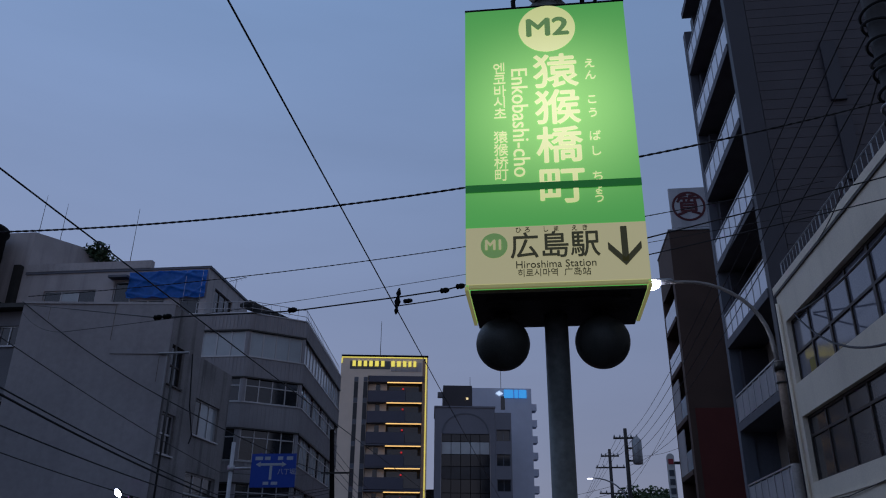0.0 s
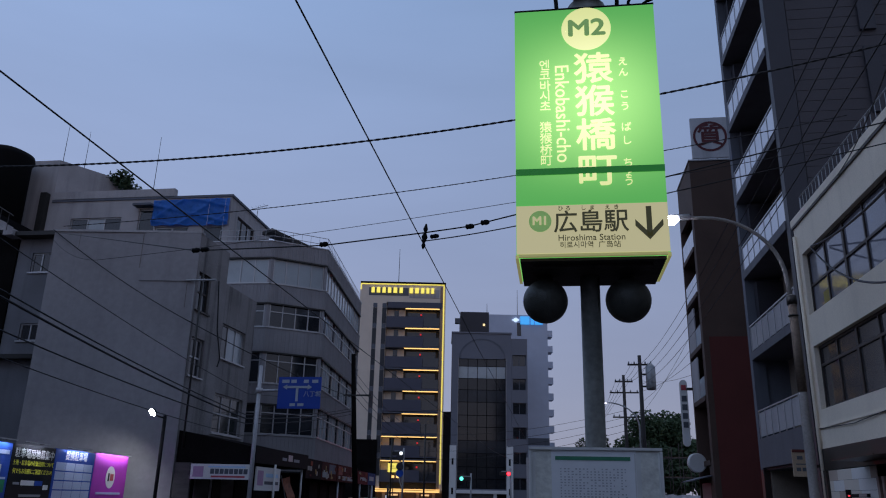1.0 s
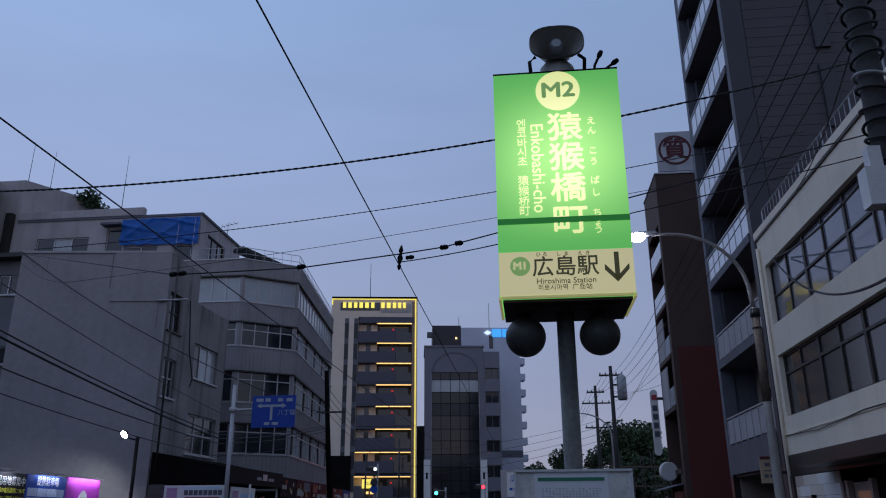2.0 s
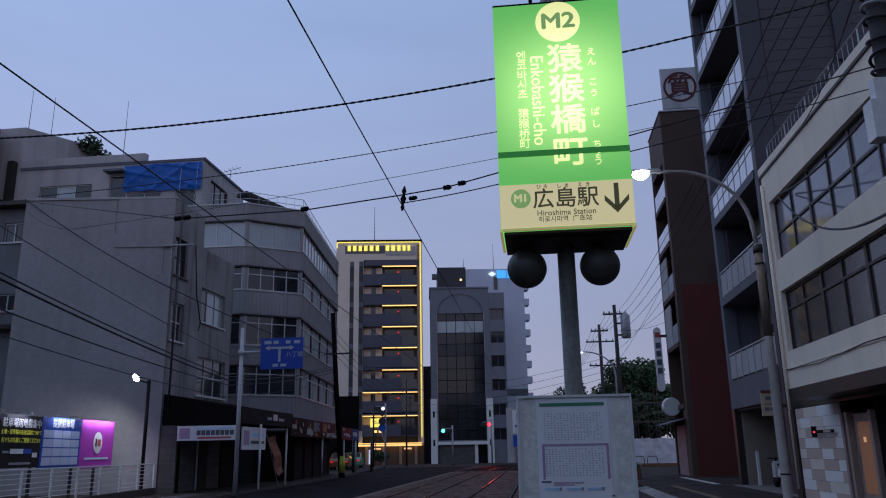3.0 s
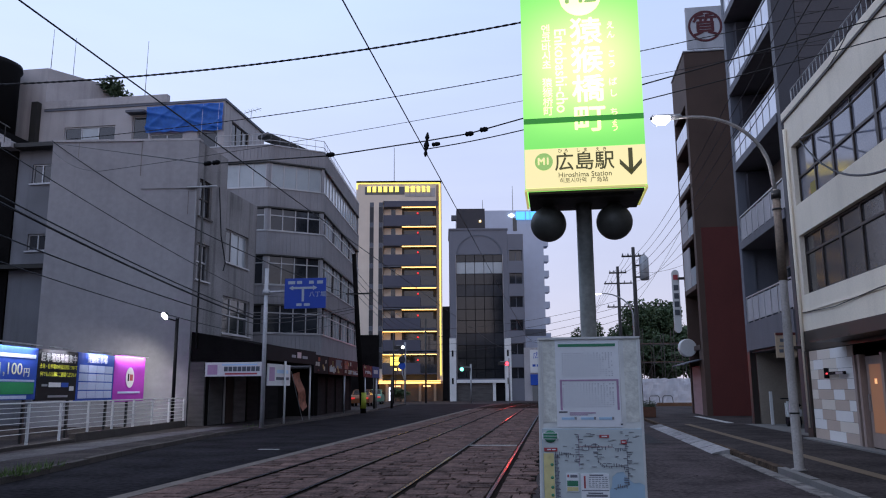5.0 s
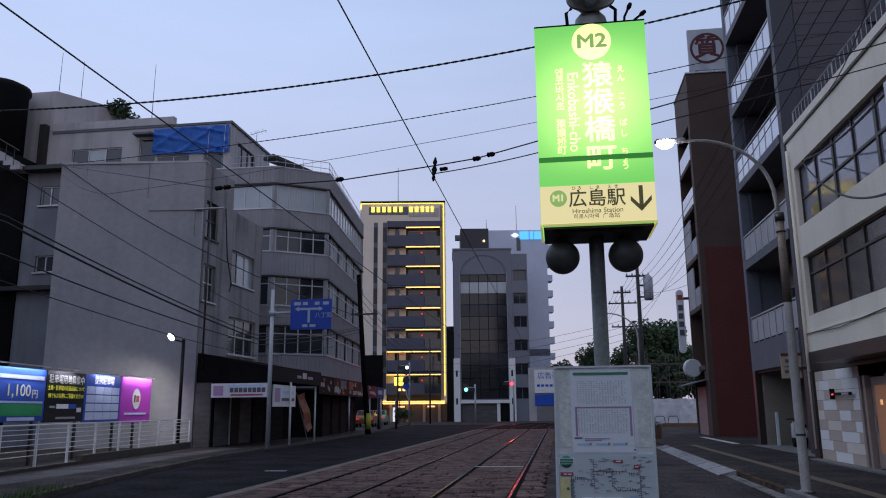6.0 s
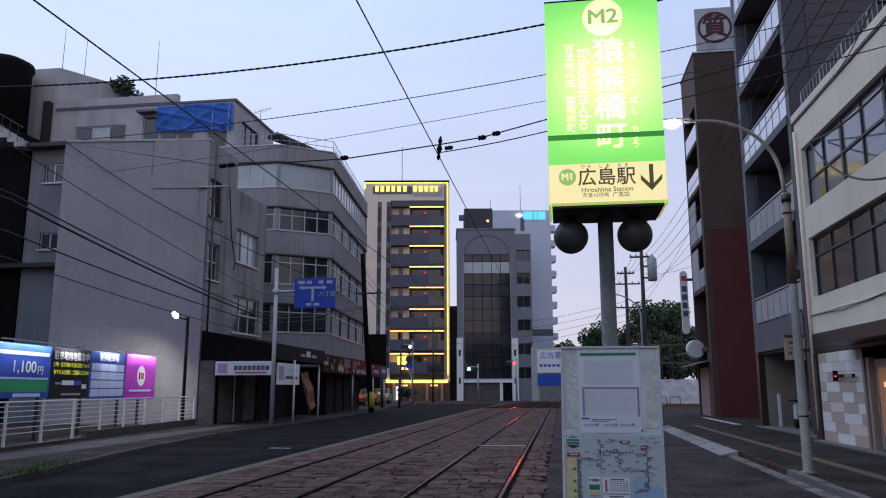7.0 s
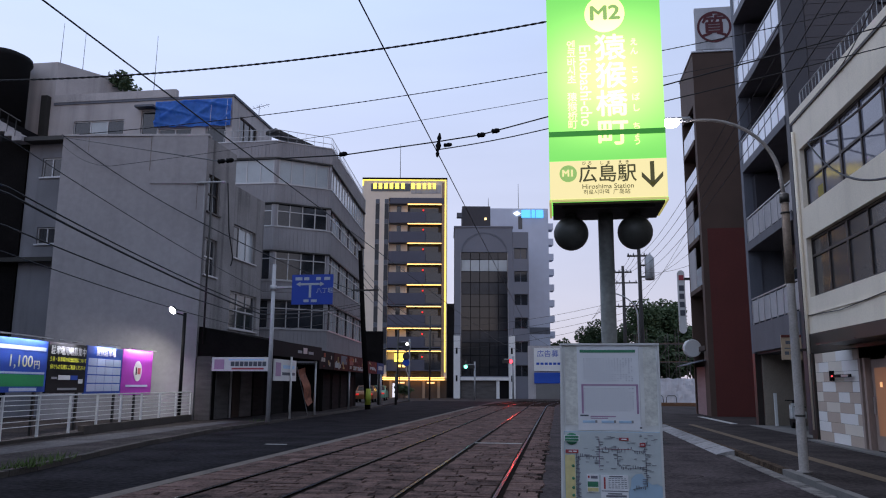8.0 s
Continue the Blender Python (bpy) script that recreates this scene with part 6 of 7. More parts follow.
for y, z in ((15.35, 1.1), (15.35, 4.9)):
    bm = bmesh.new()
    lathe(bm, (4.4, 15.44, z), (0, 0, 1), [(0, 0.088), (0.03, 0.088)], 16)
    part("band", bm, DARKSTEEL, lp)

cl = thing("car_park_lamp", (-15.6, 31.2, 0.11), "black lamp post with a bright tilted floodlight", "street lamp")
bm = bmesh.new()
tube(bm, [(-15.6, 31.2, 0.11), (-15.6, 31.2, 4.62)], 0.07, 12)
tube(bm, [(-15.6, 31.2, 4.5), (-15.95, 31.1, 4.6)], 0.03, 8)
part("pole", bm, BLACK, cl)
bm = bmesh.new()
lathe(bm, (-16.1, 31.05, 4.72), (-0.3, -0.75, -0.55), [(-0.14, 0.04), (-0.1, 0.14), (0, 0.18)], 18)
hd = part("lamp_head", bm, BLACK, cl)
bm = bmesh.new()
lathe(bm, (-16.1, 31.05, 4.72), (-0.3, -0.75, -0.55), [(0.002, 0.17), (0.02, 0.15)], 18)
part("lens", bm, BULB, hd)
lamp("car_park_light", "SPOT", (-16.2, 30.85, 4.58), 640, (0.95, 1.0, 0.84), 0.15, (-18.6, 29.0, 0.2), 150).data.spot_blend = 1.0

PALEPOLE = mk("pale_pole_paint", (0.46, 0.46, 0.47), 0.55, 0.1, var=0.3, scale=2, streak=0.3)
rsg = thing("road_sign", (-11.76, 31.3, 0.11), "blue overhead direction sign on a grey post", "road sign")
bm = bmesh.new()
tube(bm, [(-11.76, 31.3, 0.11), (-11.76, 31.3, 6.65)], 0.095, 14, 0.075)
part("pole", bm, PALEPOLE, rsg)
bm = bmesh.new()
tube(bm, [(-11.76, 31.3, 5.65), (-10.95, 31.3, 5.65)], 0.05, 10)
lathe(bm, (-11.76, 31.3, 5.55), (0, 0, 1), [(0, 0.14), (0.2, 0.14)], 12)
part("arm", bm, PALEPOLE, rsg)
SIGNBLUE = mk("road_sign_blue", (0.01, 0.05, 0.33), 0.4, var=0.12, bump=0)
pan = bar_part("panel", SIGNBLUE, rsg, -10.95, -9.17, 31.28, 31.34, 4.93, 6.19)
WHITESIGN = mk("road_sign_white", (0.36, 0.4, 0.45), 0.4, bump=0)
bm = bmesh.new()
box(bm, -10.2, -10.1, 31.265, 31.279, 5.22, 5.76)
box(bm, -10.6, -9.7, 31.265, 31.279, 5.74, 5.83)
for s, x in ((-1, -10.58), (1, -9.72)):
    v = [bm.verts.new((x + s * a, y, 5.785 + b)) for y in (31.265, 31.279) for a, b in ((0, -0.1), (0.18, 0), (0, 0.1))]
    for f in ((0, 1, 2), (5, 4, 3), (0, 3, 4, 1), (1, 4, 5, 2), (2, 5, 3, 0)):
        bm.faces.new([v[i] for i in f])
part("arrow", bm, WHITESIGN, pan)
text_part("lettering", "八丁堀", 0.24, WHITESIGN, pan, pose(-9.52, 31.27, 5.5, 90, 0, 0), depth=0.004)
for a, b, z0, z1 in ((-10.8, -10.5, 5.95, 6.08), (-10.42, -10.2, 5.95, 6.08), (-9.9, -9.7, 5.95, 6.08), (-9.55, -9.3, 5.95, 6.08), (-10.42, -10.2, 5.03, 5.14), (-10.1, -9.85, 5.03, 5.14)):
    bar_part("writing_bar", WHITESIGN, pan, a, b, 31.27, 31.279, z0, z1)

lean = thing("utility_pole", (-12.1, 49.5, 0.11), "leaning dark wooden utility pole by the market", "utility pole", "utility poles")
bm = bmesh.new()
tube(bm, [(-12.0, 49.5, 0.11), (-12.4, 49.5, 5), (-12.75, 49.5, 10.4)], 0.19, 12, 0.14)
part("pole", bm, DARK_SHADE, lean)
bar_part("crossarm", DARKSTEEL, lean, -13.2, -11.4, 49.3, 49.4, 7.7, 7.8)
bm = bmesh.new()
lathe(bm, (-12.02, 49.5, 0.11), (0, 0, 1), [(0.3, 0.2), (1.3, 0.2)], 14)
part("guard", bm, mk("yellow_guard", (0.35, 0.4, 0.04), 0.6), lean, "yellow-green base guard")


def utility(x, y, h, label, arms, can=False):
    t = upright("utility_pole", label, "utility pole", x, y, 0.1, h, 0.2, 0.13, mk("pole_concrete", (0.045, 0.042, 0.041), 0.8, var=0.3), "utility poles")
    for z, w in arms:
        bm = bmesh.new()
        box(bm, x - w, x + w, y - 0.06, y + 0.06, z - 0.06, z + 0.06)
        a = part("crossarm", bm, DARKSTEEL, t)
        for s in (-0.9, -0.45, 0.45, 0.9):
            bm = bmesh.new()
            lathe(bm, (x + s * w, y, z + 0.06), (0, 0, 1), [(0, 0.03), (0.05, 0.07), (0.12, 0.05), (0.2, 0.03)], 8)
            part("insulator", bm, GALV, a)
    if can:
        bm = bmesh.new()
        lathe(bm, (x + 0.75, y - 0.1, h - 2.6), (0, 0, 1), [(0, 0.3), (0.1, 0.36), (1.7, 0.36), (1.8, 0.28), (2.0, 0.1)], 18)
        part("transformer", bm, GALV, t)
        bm = bmesh.new()
        box(bm, x - 0.05, x + 0.8, y - 0.1, y + 0.05, h - 1.5, h - 1.38)
        box(bm, x - 0.05, x + 0.8, y - 0.1, y + 0.05, h - 2.4, h - 2.28)
        part("bracket", bm, DARKSTEEL, t)
    return t


utility(6.45, 61.0, 12.3, "dark concrete utility pole with a grey transformer", [(11.6, 0.9)], True)
utility(6.3, 74.0, 12.8, "dark utility pole with crossarms and insulators", [(12.2, 0.8), (11.2, 1.3), (9.0, 1.1)])
big = utility(4.75, 10.2, 10.5, "thick dark utility pole wrapped in cable rings", [])
for k in range(14):
    z = 5.4 + 0.24 * k + random.uniform(-0.04, 0.04)
    bm = bmesh.new()
    ph = random.uniform(0, 6)
    tube(bm, [(4.75 + 0.2 * math.cos(a + ph), 10.2 + 0.2 * math.sin(a + ph), z + 0.05 * math.sin(a)) for a in [2 * math.pi * i / 20 for i in range(21)]], 0.022, 6)
    part("cable_ring", bm, WIRE if k % 7 else GALV, big)
bar_part("junction_box", WHITEPAINT, big, 4.35, 4.6, 9.95, 10.2, 5.2, 5.7)
bar_part("junction_box", WHITEPAINT, big, 4.44, 4.6, 10.0, 10.16, 5.72, 6.0)
# small poles, signals
def signal(x, y, z, color, label, power=14.0):
    s = thing("traffic_signal", (x, y, 0), label, "traffic light", "traffic signals")
    bm = bmesh.new()
    tube(bm, [(x + 0.6, y + 0.3, 0), (x + 0.6, y + 0.3, z + 0.6)], 0.1, 10)
    tube(bm, [(x + 0.6, y + 0.3, z + 0.25), (x - 0.4, y + 0.2, z + 0.25)], 0.05, 8)
    part("pole", bm, GALV, s)
    bm = bmesh.new()
    box(bm, x - 0.62, x + 0.62, y - 0.1, y + 0.15, z - 0.2, z + 0.2)
    bmesh.ops.bevel(bm, geom=bm.edges[:], offset=0.06, segments=2, affect="EDGES")
    b = part("housing", bm, DARKSTEEL, s)
    bm = bmesh.new()
    lathe(bm, (x + (0.4 if color[0] > 0.5 else -0.4), y - 0.1, z), (0, -1, 0), [(0, 0.2), (0.06, 0.18), (0.09, 0.1)], 18)
    part("lens", bm, glow("signal_lens", color, power), b)
    return s


signal(-5.6, 90, 4.4, (1.0, 0.02, 0.025), "red traffic signal on an arm over the crossing", 14.0)
lamp("red_signal_light", "SPOT", (-5.2, 89.6, 4.4), 900, (1.0, 0.05, 0.03), 0.15, (-3.5, 50, 0.0), 70)
signal(-10.0, 90, 3.8, (0.1, 1.0, 0.6), "green traffic signal on a post before the office", 6.0)
signal(-17.3, 88, 6.3, (0.9, 1.0, 0.85), "traffic signal with pale lamps before the hotel", 3.0)
ph = thing("prohibition_sign", (-16.7, 88, 0), "round dark road signs on a bent post", "road sign")
bm = bmesh.new()
tube(bm, [(-16.7, 88, 0), (-16.7, 88, 2.6), (-17.0, 88, 3.4), (-17.0, 88, 6.4)], 0.06, 8)
part("post", bm, GALV, ph)
for z, m in ((5.9, NAVY), (4.9, NAVY), (4.2, BLUE)):
    bm = bmesh.new()
    lathe(bm, (-17.0, 87.9, z), (0, -1, 0), [(0, 0.42), (0.03, 0.42)], 20)
    part("disc", bm, m, ph)
for x, y, h in ((-14.6, 90, 9.7), (-18.2, 89, 8.0), (-14.2, 62, 2.6), (-13.6, 66, 2.6)):
    upright("steel_post", "dark steel post by the crossing", "post", x, y, 0, h, 0.11, 0.09, DARKSTEEL, "street posts")
fl2 = thing("far_street_lamp", (5.2, 66, 0.1), "distant street lamp with a lit curved arm", "street lamp")
bm = bmesh.new()
tube(bm, [(6.9, 68, 0.1), (6.9, 68, 7.6)] + [(6.9 - 2.6 * (1 - math.cos(a)), 68, 7.6 + 2.0 * math.sin(a)) for a in [math.pi / 2 * k / 8 for k in range(1, 9)]], 0.07, 8, 0.05)
part("pole", bm, GALV, fl2)
bar_part("lamp_head", glow("far_lamp_bulb", (1, 1, 1), 6), fl2, 3.85, 4.3, 67.9, 68.1, 9.5, 9.58)

hs = thing("hanging_sign", (7.95, 48.5, 5.1), "tall narrow white sign with dark character bars", "sign")
bm = bmesh.new()
pts = [(0.21 * math.cos(a), 1.7 + 0.21 * math.sin(a)) for a in [math.pi * k / 8 for k in range(9)]] + [(0.21 * math.cos(a), -1.7 + 0.21 * math.sin(a)) for a in [math.pi + math.pi * k / 8 for k in range(9)]]
lo = [bm.verts.new((7.55 + a, 48.4, 6.7 + b)) for a, b in pts]
hi = [bm.verts.new((7.55 + a, 48.6, 6.7 + b)) for a, b in pts]
bm.faces.new(lo)
bm.faces.new(hi[::-1])
for i in range(len(pts)):
    bm.faces.new((lo[i], hi[i], hi[(i + 1) % len(pts)], lo[(i + 1) % len(pts)]))
part("panel", bm, WHITEPAINT, hs)
for k in range(4):
    bar_part("character_bar", PRINTDARK, hs, 7.41, 7.69, 48.37, 48.399, 7.35 - 0.5 * k, 7.68 - 0.5 * k)
bar_part("emblem", PRINTRED, hs, 7.41, 7.69, 48.37, 48.399, 8.0, 8.3)
bar_part("arm", DARKSTEEL, hs, 7.7, 8.1, 48.02, 48.5, 8.0, 8.1)

# building site with white sheeting and scaffold
WHITESHEET = mk("white_sheeting", (0.8, 0.8, 0.83), 0.6, var=0.2, bump=0.2)
site = thing("site_sheeting", (10.5, 75, 0.1), "white sheeting along a building site", "sheeting")
bm = bmesh.new()
grid = [[bm.verts.new((7.6 + 5.5 * i / 30, 75 + 0.25 * noise.noise((i * 0.35, j * 0.5, 3)), 0.1 + 2.3 * j / 8 + (0.1 * noise.noise((i * 0.4, 0, 1)) if j == 8 else 0))) for j in range(9)] for i in range(31)]
for i in range(30):
    for j in range(8):
        bm.faces.new((grid[i][j], grid[i + 1][j], grid[i + 1][j + 1], grid[i][j + 1]))
bmesh.ops.solidify(bm, geom=bm.faces[:], thickness=0.02)
part("sheet", bm, WHITESHEET, site)
RUSTY = mk("dull_scaffold_pipe", (0.1, 0.085, 0.08), 0.6, 0.3, var=0.6, scale=3)
scf = thing("scaffold", (10, 80, 0.1), "rusty pipe scaffold with plank decks", "scaffold")
for i in range(7):
    for y in (79, 81):
        bm = bmesh.new()
        tube(bm, [(6.8 + i, y, 0.1), (6.8 + i, y, 6.3 + (i % 3) * 0.5)], 0.035, 6)
        part("standard", bm, RUSTY, scf)
for z in (2.2, 4.0, 5.8):
    for y in (79, 81):
        bm = bmesh.new()
        tube(bm, [(6.4, y, z), (13.2, y, z)], 0.03, 6)
        part("ledger", bm, RUSTY, scf)
    bar_part("deck", mk("plank_wood", (0.16, 0.09, 0.06), 0.8), scf, 7, 12.6, 79.2, 80.6, z + 0.03, z + 0.08)


for i in range(6):
    bm = bmesh.new()
    tube(bm, [(6.8 + i, 79, 2.2 + 1.8 * (i % 2)), (7.8 + i, 79, 4.0 + 1.8 * (i % 2))], 0.025, 6)
    part("brace", bm, RUSTY, scf)
TIMBER = mk("site_timber", (0.2, 0.1, 0.05), 0.8, var=0.4, scale=2)
tim = thing("timber_stack", (9.4, 66, 0.1), "stack of brown planks before the sheeting", "timber")
for i in range(4):
    bar_part("plank", TIMBER, tim, 8.2 + 0.1 * (i % 2), 11.0 + 0.15 * (i % 3), 66, 66.5, 0.101 + 0.07 * i, 0.16 + 0.07 * i)
for x in (8.1, 9.2):
    bm = bmesh.new()
    tube(bm, [(x, 70, 0.1), (x + 0.05, 70, 0.75), (x + 0.15, 70, 0.88), (x + 0.75, 70, 0.88), (x + 0.85, 70, 0.75), (x + 0.9, 70, 0.1)], 0.03, 8)
    solo("bicycle_rack", bm, DARKSTEEL, "dark bent steel hoop rack by the site", "rack", "hoop racks")

# planter at the kerb
pl = thing("planter", (4.75, 41.6, 0.1), "brown brick planter box with low green plants", "planter")
bm = bmesh.new()
prism(bm, [(4.42, 41.4), (5.12, 41.4), (5.12, 42.6), (4.42, 42.6)], 0.1, 0.62)
bmesh.ops.bevel(bm, geom=bm.edges[:], offset=0.03, segments=2, affect="EDGES")
part("box", bm, mk("brown_planter", (0.14, 0.06, 0.035), 0.8, var=0.5, scale=3), pl)
rnd = random.Random(77)
verts, faces = [], []
for i in range(700):
    p = Vector((rnd.uniform(4.4, 5.14), rnd.uniform(41.4, 42.6), 0.6 + rnd.random() ** 2 * 0.34))
    a, s = rnd.uniform(0, 6.28), rnd.uniform(0.03, 0.07)
    u, v = Vector((math.cos(a), math.sin(a), rnd.uniform(-0.3, 0.8))) * s, Vector((-math.sin(a), math.cos(a), 0.2)) * s * 0.5
    k = len(verts)
    verts += [p - u, p + v, p + u, p - v]
    faces.append((k, k + 1, k + 2, k + 3))
me = bpy.data.meshes.new("plants")
me.from_pydata(verts, [], faces)
me.materials.append(LEAF)
ob = tagged(new("plants", me), kind="stuff")
ob.parent = pl
ob.matrix_parent_inverse = Matrix.Translation(-pl.location)


# ---- trees ----
def tree(name, label, x, y, z0, height, spread, leaves, seed, size=0.35):
    rnd = random.Random(seed)
    t = thing(name, (x, y, z0), label, "tree")
    bm = bmesh.new()
    top = Vector((x, y, z0 + height * 0.55))
    tube(bm, [(x, y, z0), (x + 0.1, y, z0 + height * 0.3), top], max(0.05, height * 0.025), 8, max(0.03, height * 0.015))
    clumps = []
    for k in range(14):
        a, r = rnd.uniform(0, 6.28), spread * math.sqrt(rnd.random()) * 0.8
        c = Vector((x + r * math.cos(a), y + r * math.sin(a), z0 + height * rnd.uniform(0.45, 0.95)))
        clumps.append((c, spread * rnd.uniform(0.25, 0.45)))
        tube(bm, [top - Vector((0, 0, height * rnd.uniform(0, 0.25))), (top + c) / 2 + Vector((0, 0, 0.1)), c], max(0.02, height * 0.008), 5, 0.01)
    part("trunk", bm, BARK, t)
    verts, faces = [], []
    for i in range(leaves):
        c, r = rnd.choice(clumps)
        d = Vector((rnd.gauss(0, 1), rnd.gauss(0, 1), rnd.gauss(0, 0.8))).normalized() * r * rnd.random() ** 0.4
        p = c + d
        u = Vector((rnd.gauss(0, 1), rnd.gauss(0, 1), rnd.gauss(0, 0.6))).normalized()
        v = u.cross(Vector((rnd.gauss(0, 1), rnd.gauss(0, 1), rnd.gauss(0, 1)))).normalized()
        s = size * rnd.uniform(0.5, 1.2)
        k = len(verts)
        verts += [p - u * s, p + v * s * 0.5, p + u * s, p - v * s * 0.5]
        faces.append((k, k + 1, k + 2, k + 3))
    me = bpy.data.meshes.new("crown")
    me.from_pydata(verts, [], faces)
    me.materials.append(LEAF)
    ob = new("crown", me)
    ob.parent = t
    ob.matrix_parent_inverse = Matrix.Translation(-t.location)
    tagged(ob, kind="stuff")
    return t


tree("tree", "broad dark green tree behind the building site", 11.6, 98, 0, 11.4, 4.6, 16000, 3, 0.26)
tree("tree", "dark low tree behind the scaffold", 10.2, 86, 0, 7.0, 3.2, 9000, 9, 0.3)
tree("tree", "dark bushy tree beside the scaffold", 14.5, 88, 0, 8.0, 3.5, 9000, 10, 0.3)
tree("tree", "dark green tree beyond the crossing", 6.6, 112, 0, 10.2, 4.0, 8000, 4, 0.26)
tree("tree", "low dark tree far down the street", 1.6, 120, 0, 8.0, 3.6, 6000, 5, 0.28)
tree("roof_shrub", "small green shrub growing on a flat roof", -30.5, 50, 20.4, 3.3, 1.6, 620, 6, 0.2)
tree("hedge_shrub", "clipped green shrub before the hotel", -19.5, 99.5, 0, 1.6, 1.3, 900, 8, 0.18)


# ---- overhead wires ----
def wire(points, radius, sag=0.0, label="thin black overhead wire across the street", n=24, twist=False):
    pts = []
    for (a, b) in zip(points, points[1:]):
        a, b = Vector(a), Vector(b)
        for i in range(n):
            f = i / n
            pts.append(a + (b - a) * f - Vector((0, 0, sag * 4 * f * (1 - f))))
    pts.append(Vector(points[-1]))
    bm = bmesh.new()
    if twist:
        fine = []
        for a, b in zip(pts, pts[1:]):
            fine += [a + (b - a) * k / 8 for k in range(8)]
        for ph in (0, math.pi):
            tube(bm, [p + Vector((0, 0.62 * radius * math.sin(i * 1.3 + ph), 0.62 * radius * math.cos(i * 1.3 + ph))) for i, p in enumerate(fine)], radius * 0.8, 5)
    else:
        tube(bm, pts, radius, 6)
    return solo("overhead_wire", bm, WIRE, label, "cable", "overhead wires")


wire([(-1.94, -62.2, 5.55), (-1.94, 30, 5.55), (-1.94, 62, 5.55), (0.1, 90, 5.55)], 0.009, 0, "tram contact wire above the nearer track")
wire([(-4.7, -62.2, 5.17), (-4.7, 30, 5.17), (-4.7, 62, 5.17), (-3.2, 90, 5.17)], 0.009, 0, "tram contact wire above the farther track")
wire([(-13.5, 14.6, 8.2), (8.1, 14.6, 10.3)], 0.017, 0.84, "thick twisted cable slung across the street", 40, True)
wire([(-13.93, 20.52, 8.94), (7.88, 20.52, 11.42)], 0.011, 0.41, "twisted cable slung high across the street", 40, True)
wire([(-22.3, 31.55, 12.8), (-5.80, 12.70, 5.51), (-3.52, 12.49, 5.48), (-1.90, 12.49, 5.65), (-1.17, 12.49, 5.74), (-0.20, 12.49, 5.97), (5.61, 12.49, 7.35)], 0.011, 0.0, "tram span wire with insulators")
wire([(-1.90, 12.49, 5.51), (-0.20, 12.49, 5.77), (5.61, 12.49, 7.00)], 0.009, 0.02, "lower tram span wire")
wire([(-22.2, 31.5, 12.4), (-15, 24, 9.0), (9, 20, 10.6)], 0.008, 0.25)
wire([(-22.3, 31.5, 12.9), (-15.5, 32.0, 8.7), (-12.6, 49.5, 7.6)], 0.022, 0.2, "service cable along the pavement")
for z0, z1, r in ((6.1, 4.75, 0.02), (5.95, 4.6, 0.03), (5.2, 4.4, 0.019), (4.6, 3.9, 0.013), (7.2, 5.6, 0.011)):
    wire([(-12.5, 8, z0 + 0.7), (-12.5, 16, z0), (-12.5, 32, z1), (-12.6, 49.5, z1 + 2.2)], r, 0.15, "sagging cable along the pavement")
for i in range(4):
    wire([(-12.7, 49.5, 9.4 - 0.5 * i), (-14.6, 88, 8.6 - 0.5 * i)], 0.015, 0.8)
    wire([(4.75, 10.2, 9.6 - 0.55 * i), (6.45, 61, 11.6 - 0.5 * i)], 0.011, 0.9, "cable running along the shop fronts")
    wire([(6.45 - 0.6 + 0.4 * i, 61, 11.75), (6.3 - 0.7 + 0.4 * i, 74, 12.3), (5.0, 112, 11)], 0.014, 0.4)
    wire([(6.45, 61, 10.4 - 0.8 * i), (8.4, 48, 9.0 + 0.9 * i)], 0.011, 0.3)
    wire([(-14.6, 90, 8.5 - 0.9 * i), (6.3, 74, 9.6 - 0.6 * i)], 0.016, 0.7)
wire([(4.9, 10.2, 6.15), (7.46, 23.4, 8.75)], 0.026, 0.25, "thick black cable to the cream building")
wire([(4.9, 10.2, 4.6), (7.46, 23.4, 8.7)], 0.024, 0.75, "thick black cable sagging from the cream building")
wire([(4.9, 10.2, 8.3), (7.53, 21.0, 9.9)], 0.014, 0.3)
for x, y, z, s in ((-1.90, 12.49, 5.58, 0.105), (-1.16, 12.49, 5.73, 0.045), (-0.92, 12.49, 5.79, 0.045), (-5.80, 12.70, 5.51, 0.045), (-5.63, 12.67, 5.51, 0.045), (-3.52, 12.49, 5.49, 0.045), (-1.72, 12.49, 5.58, 0.038)):
    bm = bmesh.new()
    if s > 0.09:
        lathe(bm, (x, y, z - 0.2), (0.1, 0, 1), [(0, 0.012), (0.06, 0.035), (0.1, 0.018), (0.2, 0.05), (0.28, 0.018), (0.33, 0.04), (0.42, 0.012)], 12)
    else:
        lathe(bm, (x - 0.07, y, z), (1, 0, 0.1), [(0, 0.02), (0.02, s), (0.05, s * 0.8), (0.08, s), (0.12, s * 0.8), (0.14, 0.02)], 12)
    solo("wire_insulator", bm, BLACK, "dark insulator on a tram span wire", "insulator", "wire insulators")

for x, y, z, h in ((-21.3, 104, 30.1, 5.2), (-5.4, 117, 28.2, 4.2), (-9.9, 115.5, 28.2, 1.8)):
    bm = bmesh.new()
    tube(bm, [(x, y, z), (x, y, z + h)], 0.05, 6, 0.03)
    solo("roof_antenna", bm, DARKSTEEL, "thin lightning rod on a tower roof", "antenna", "roof antennas")

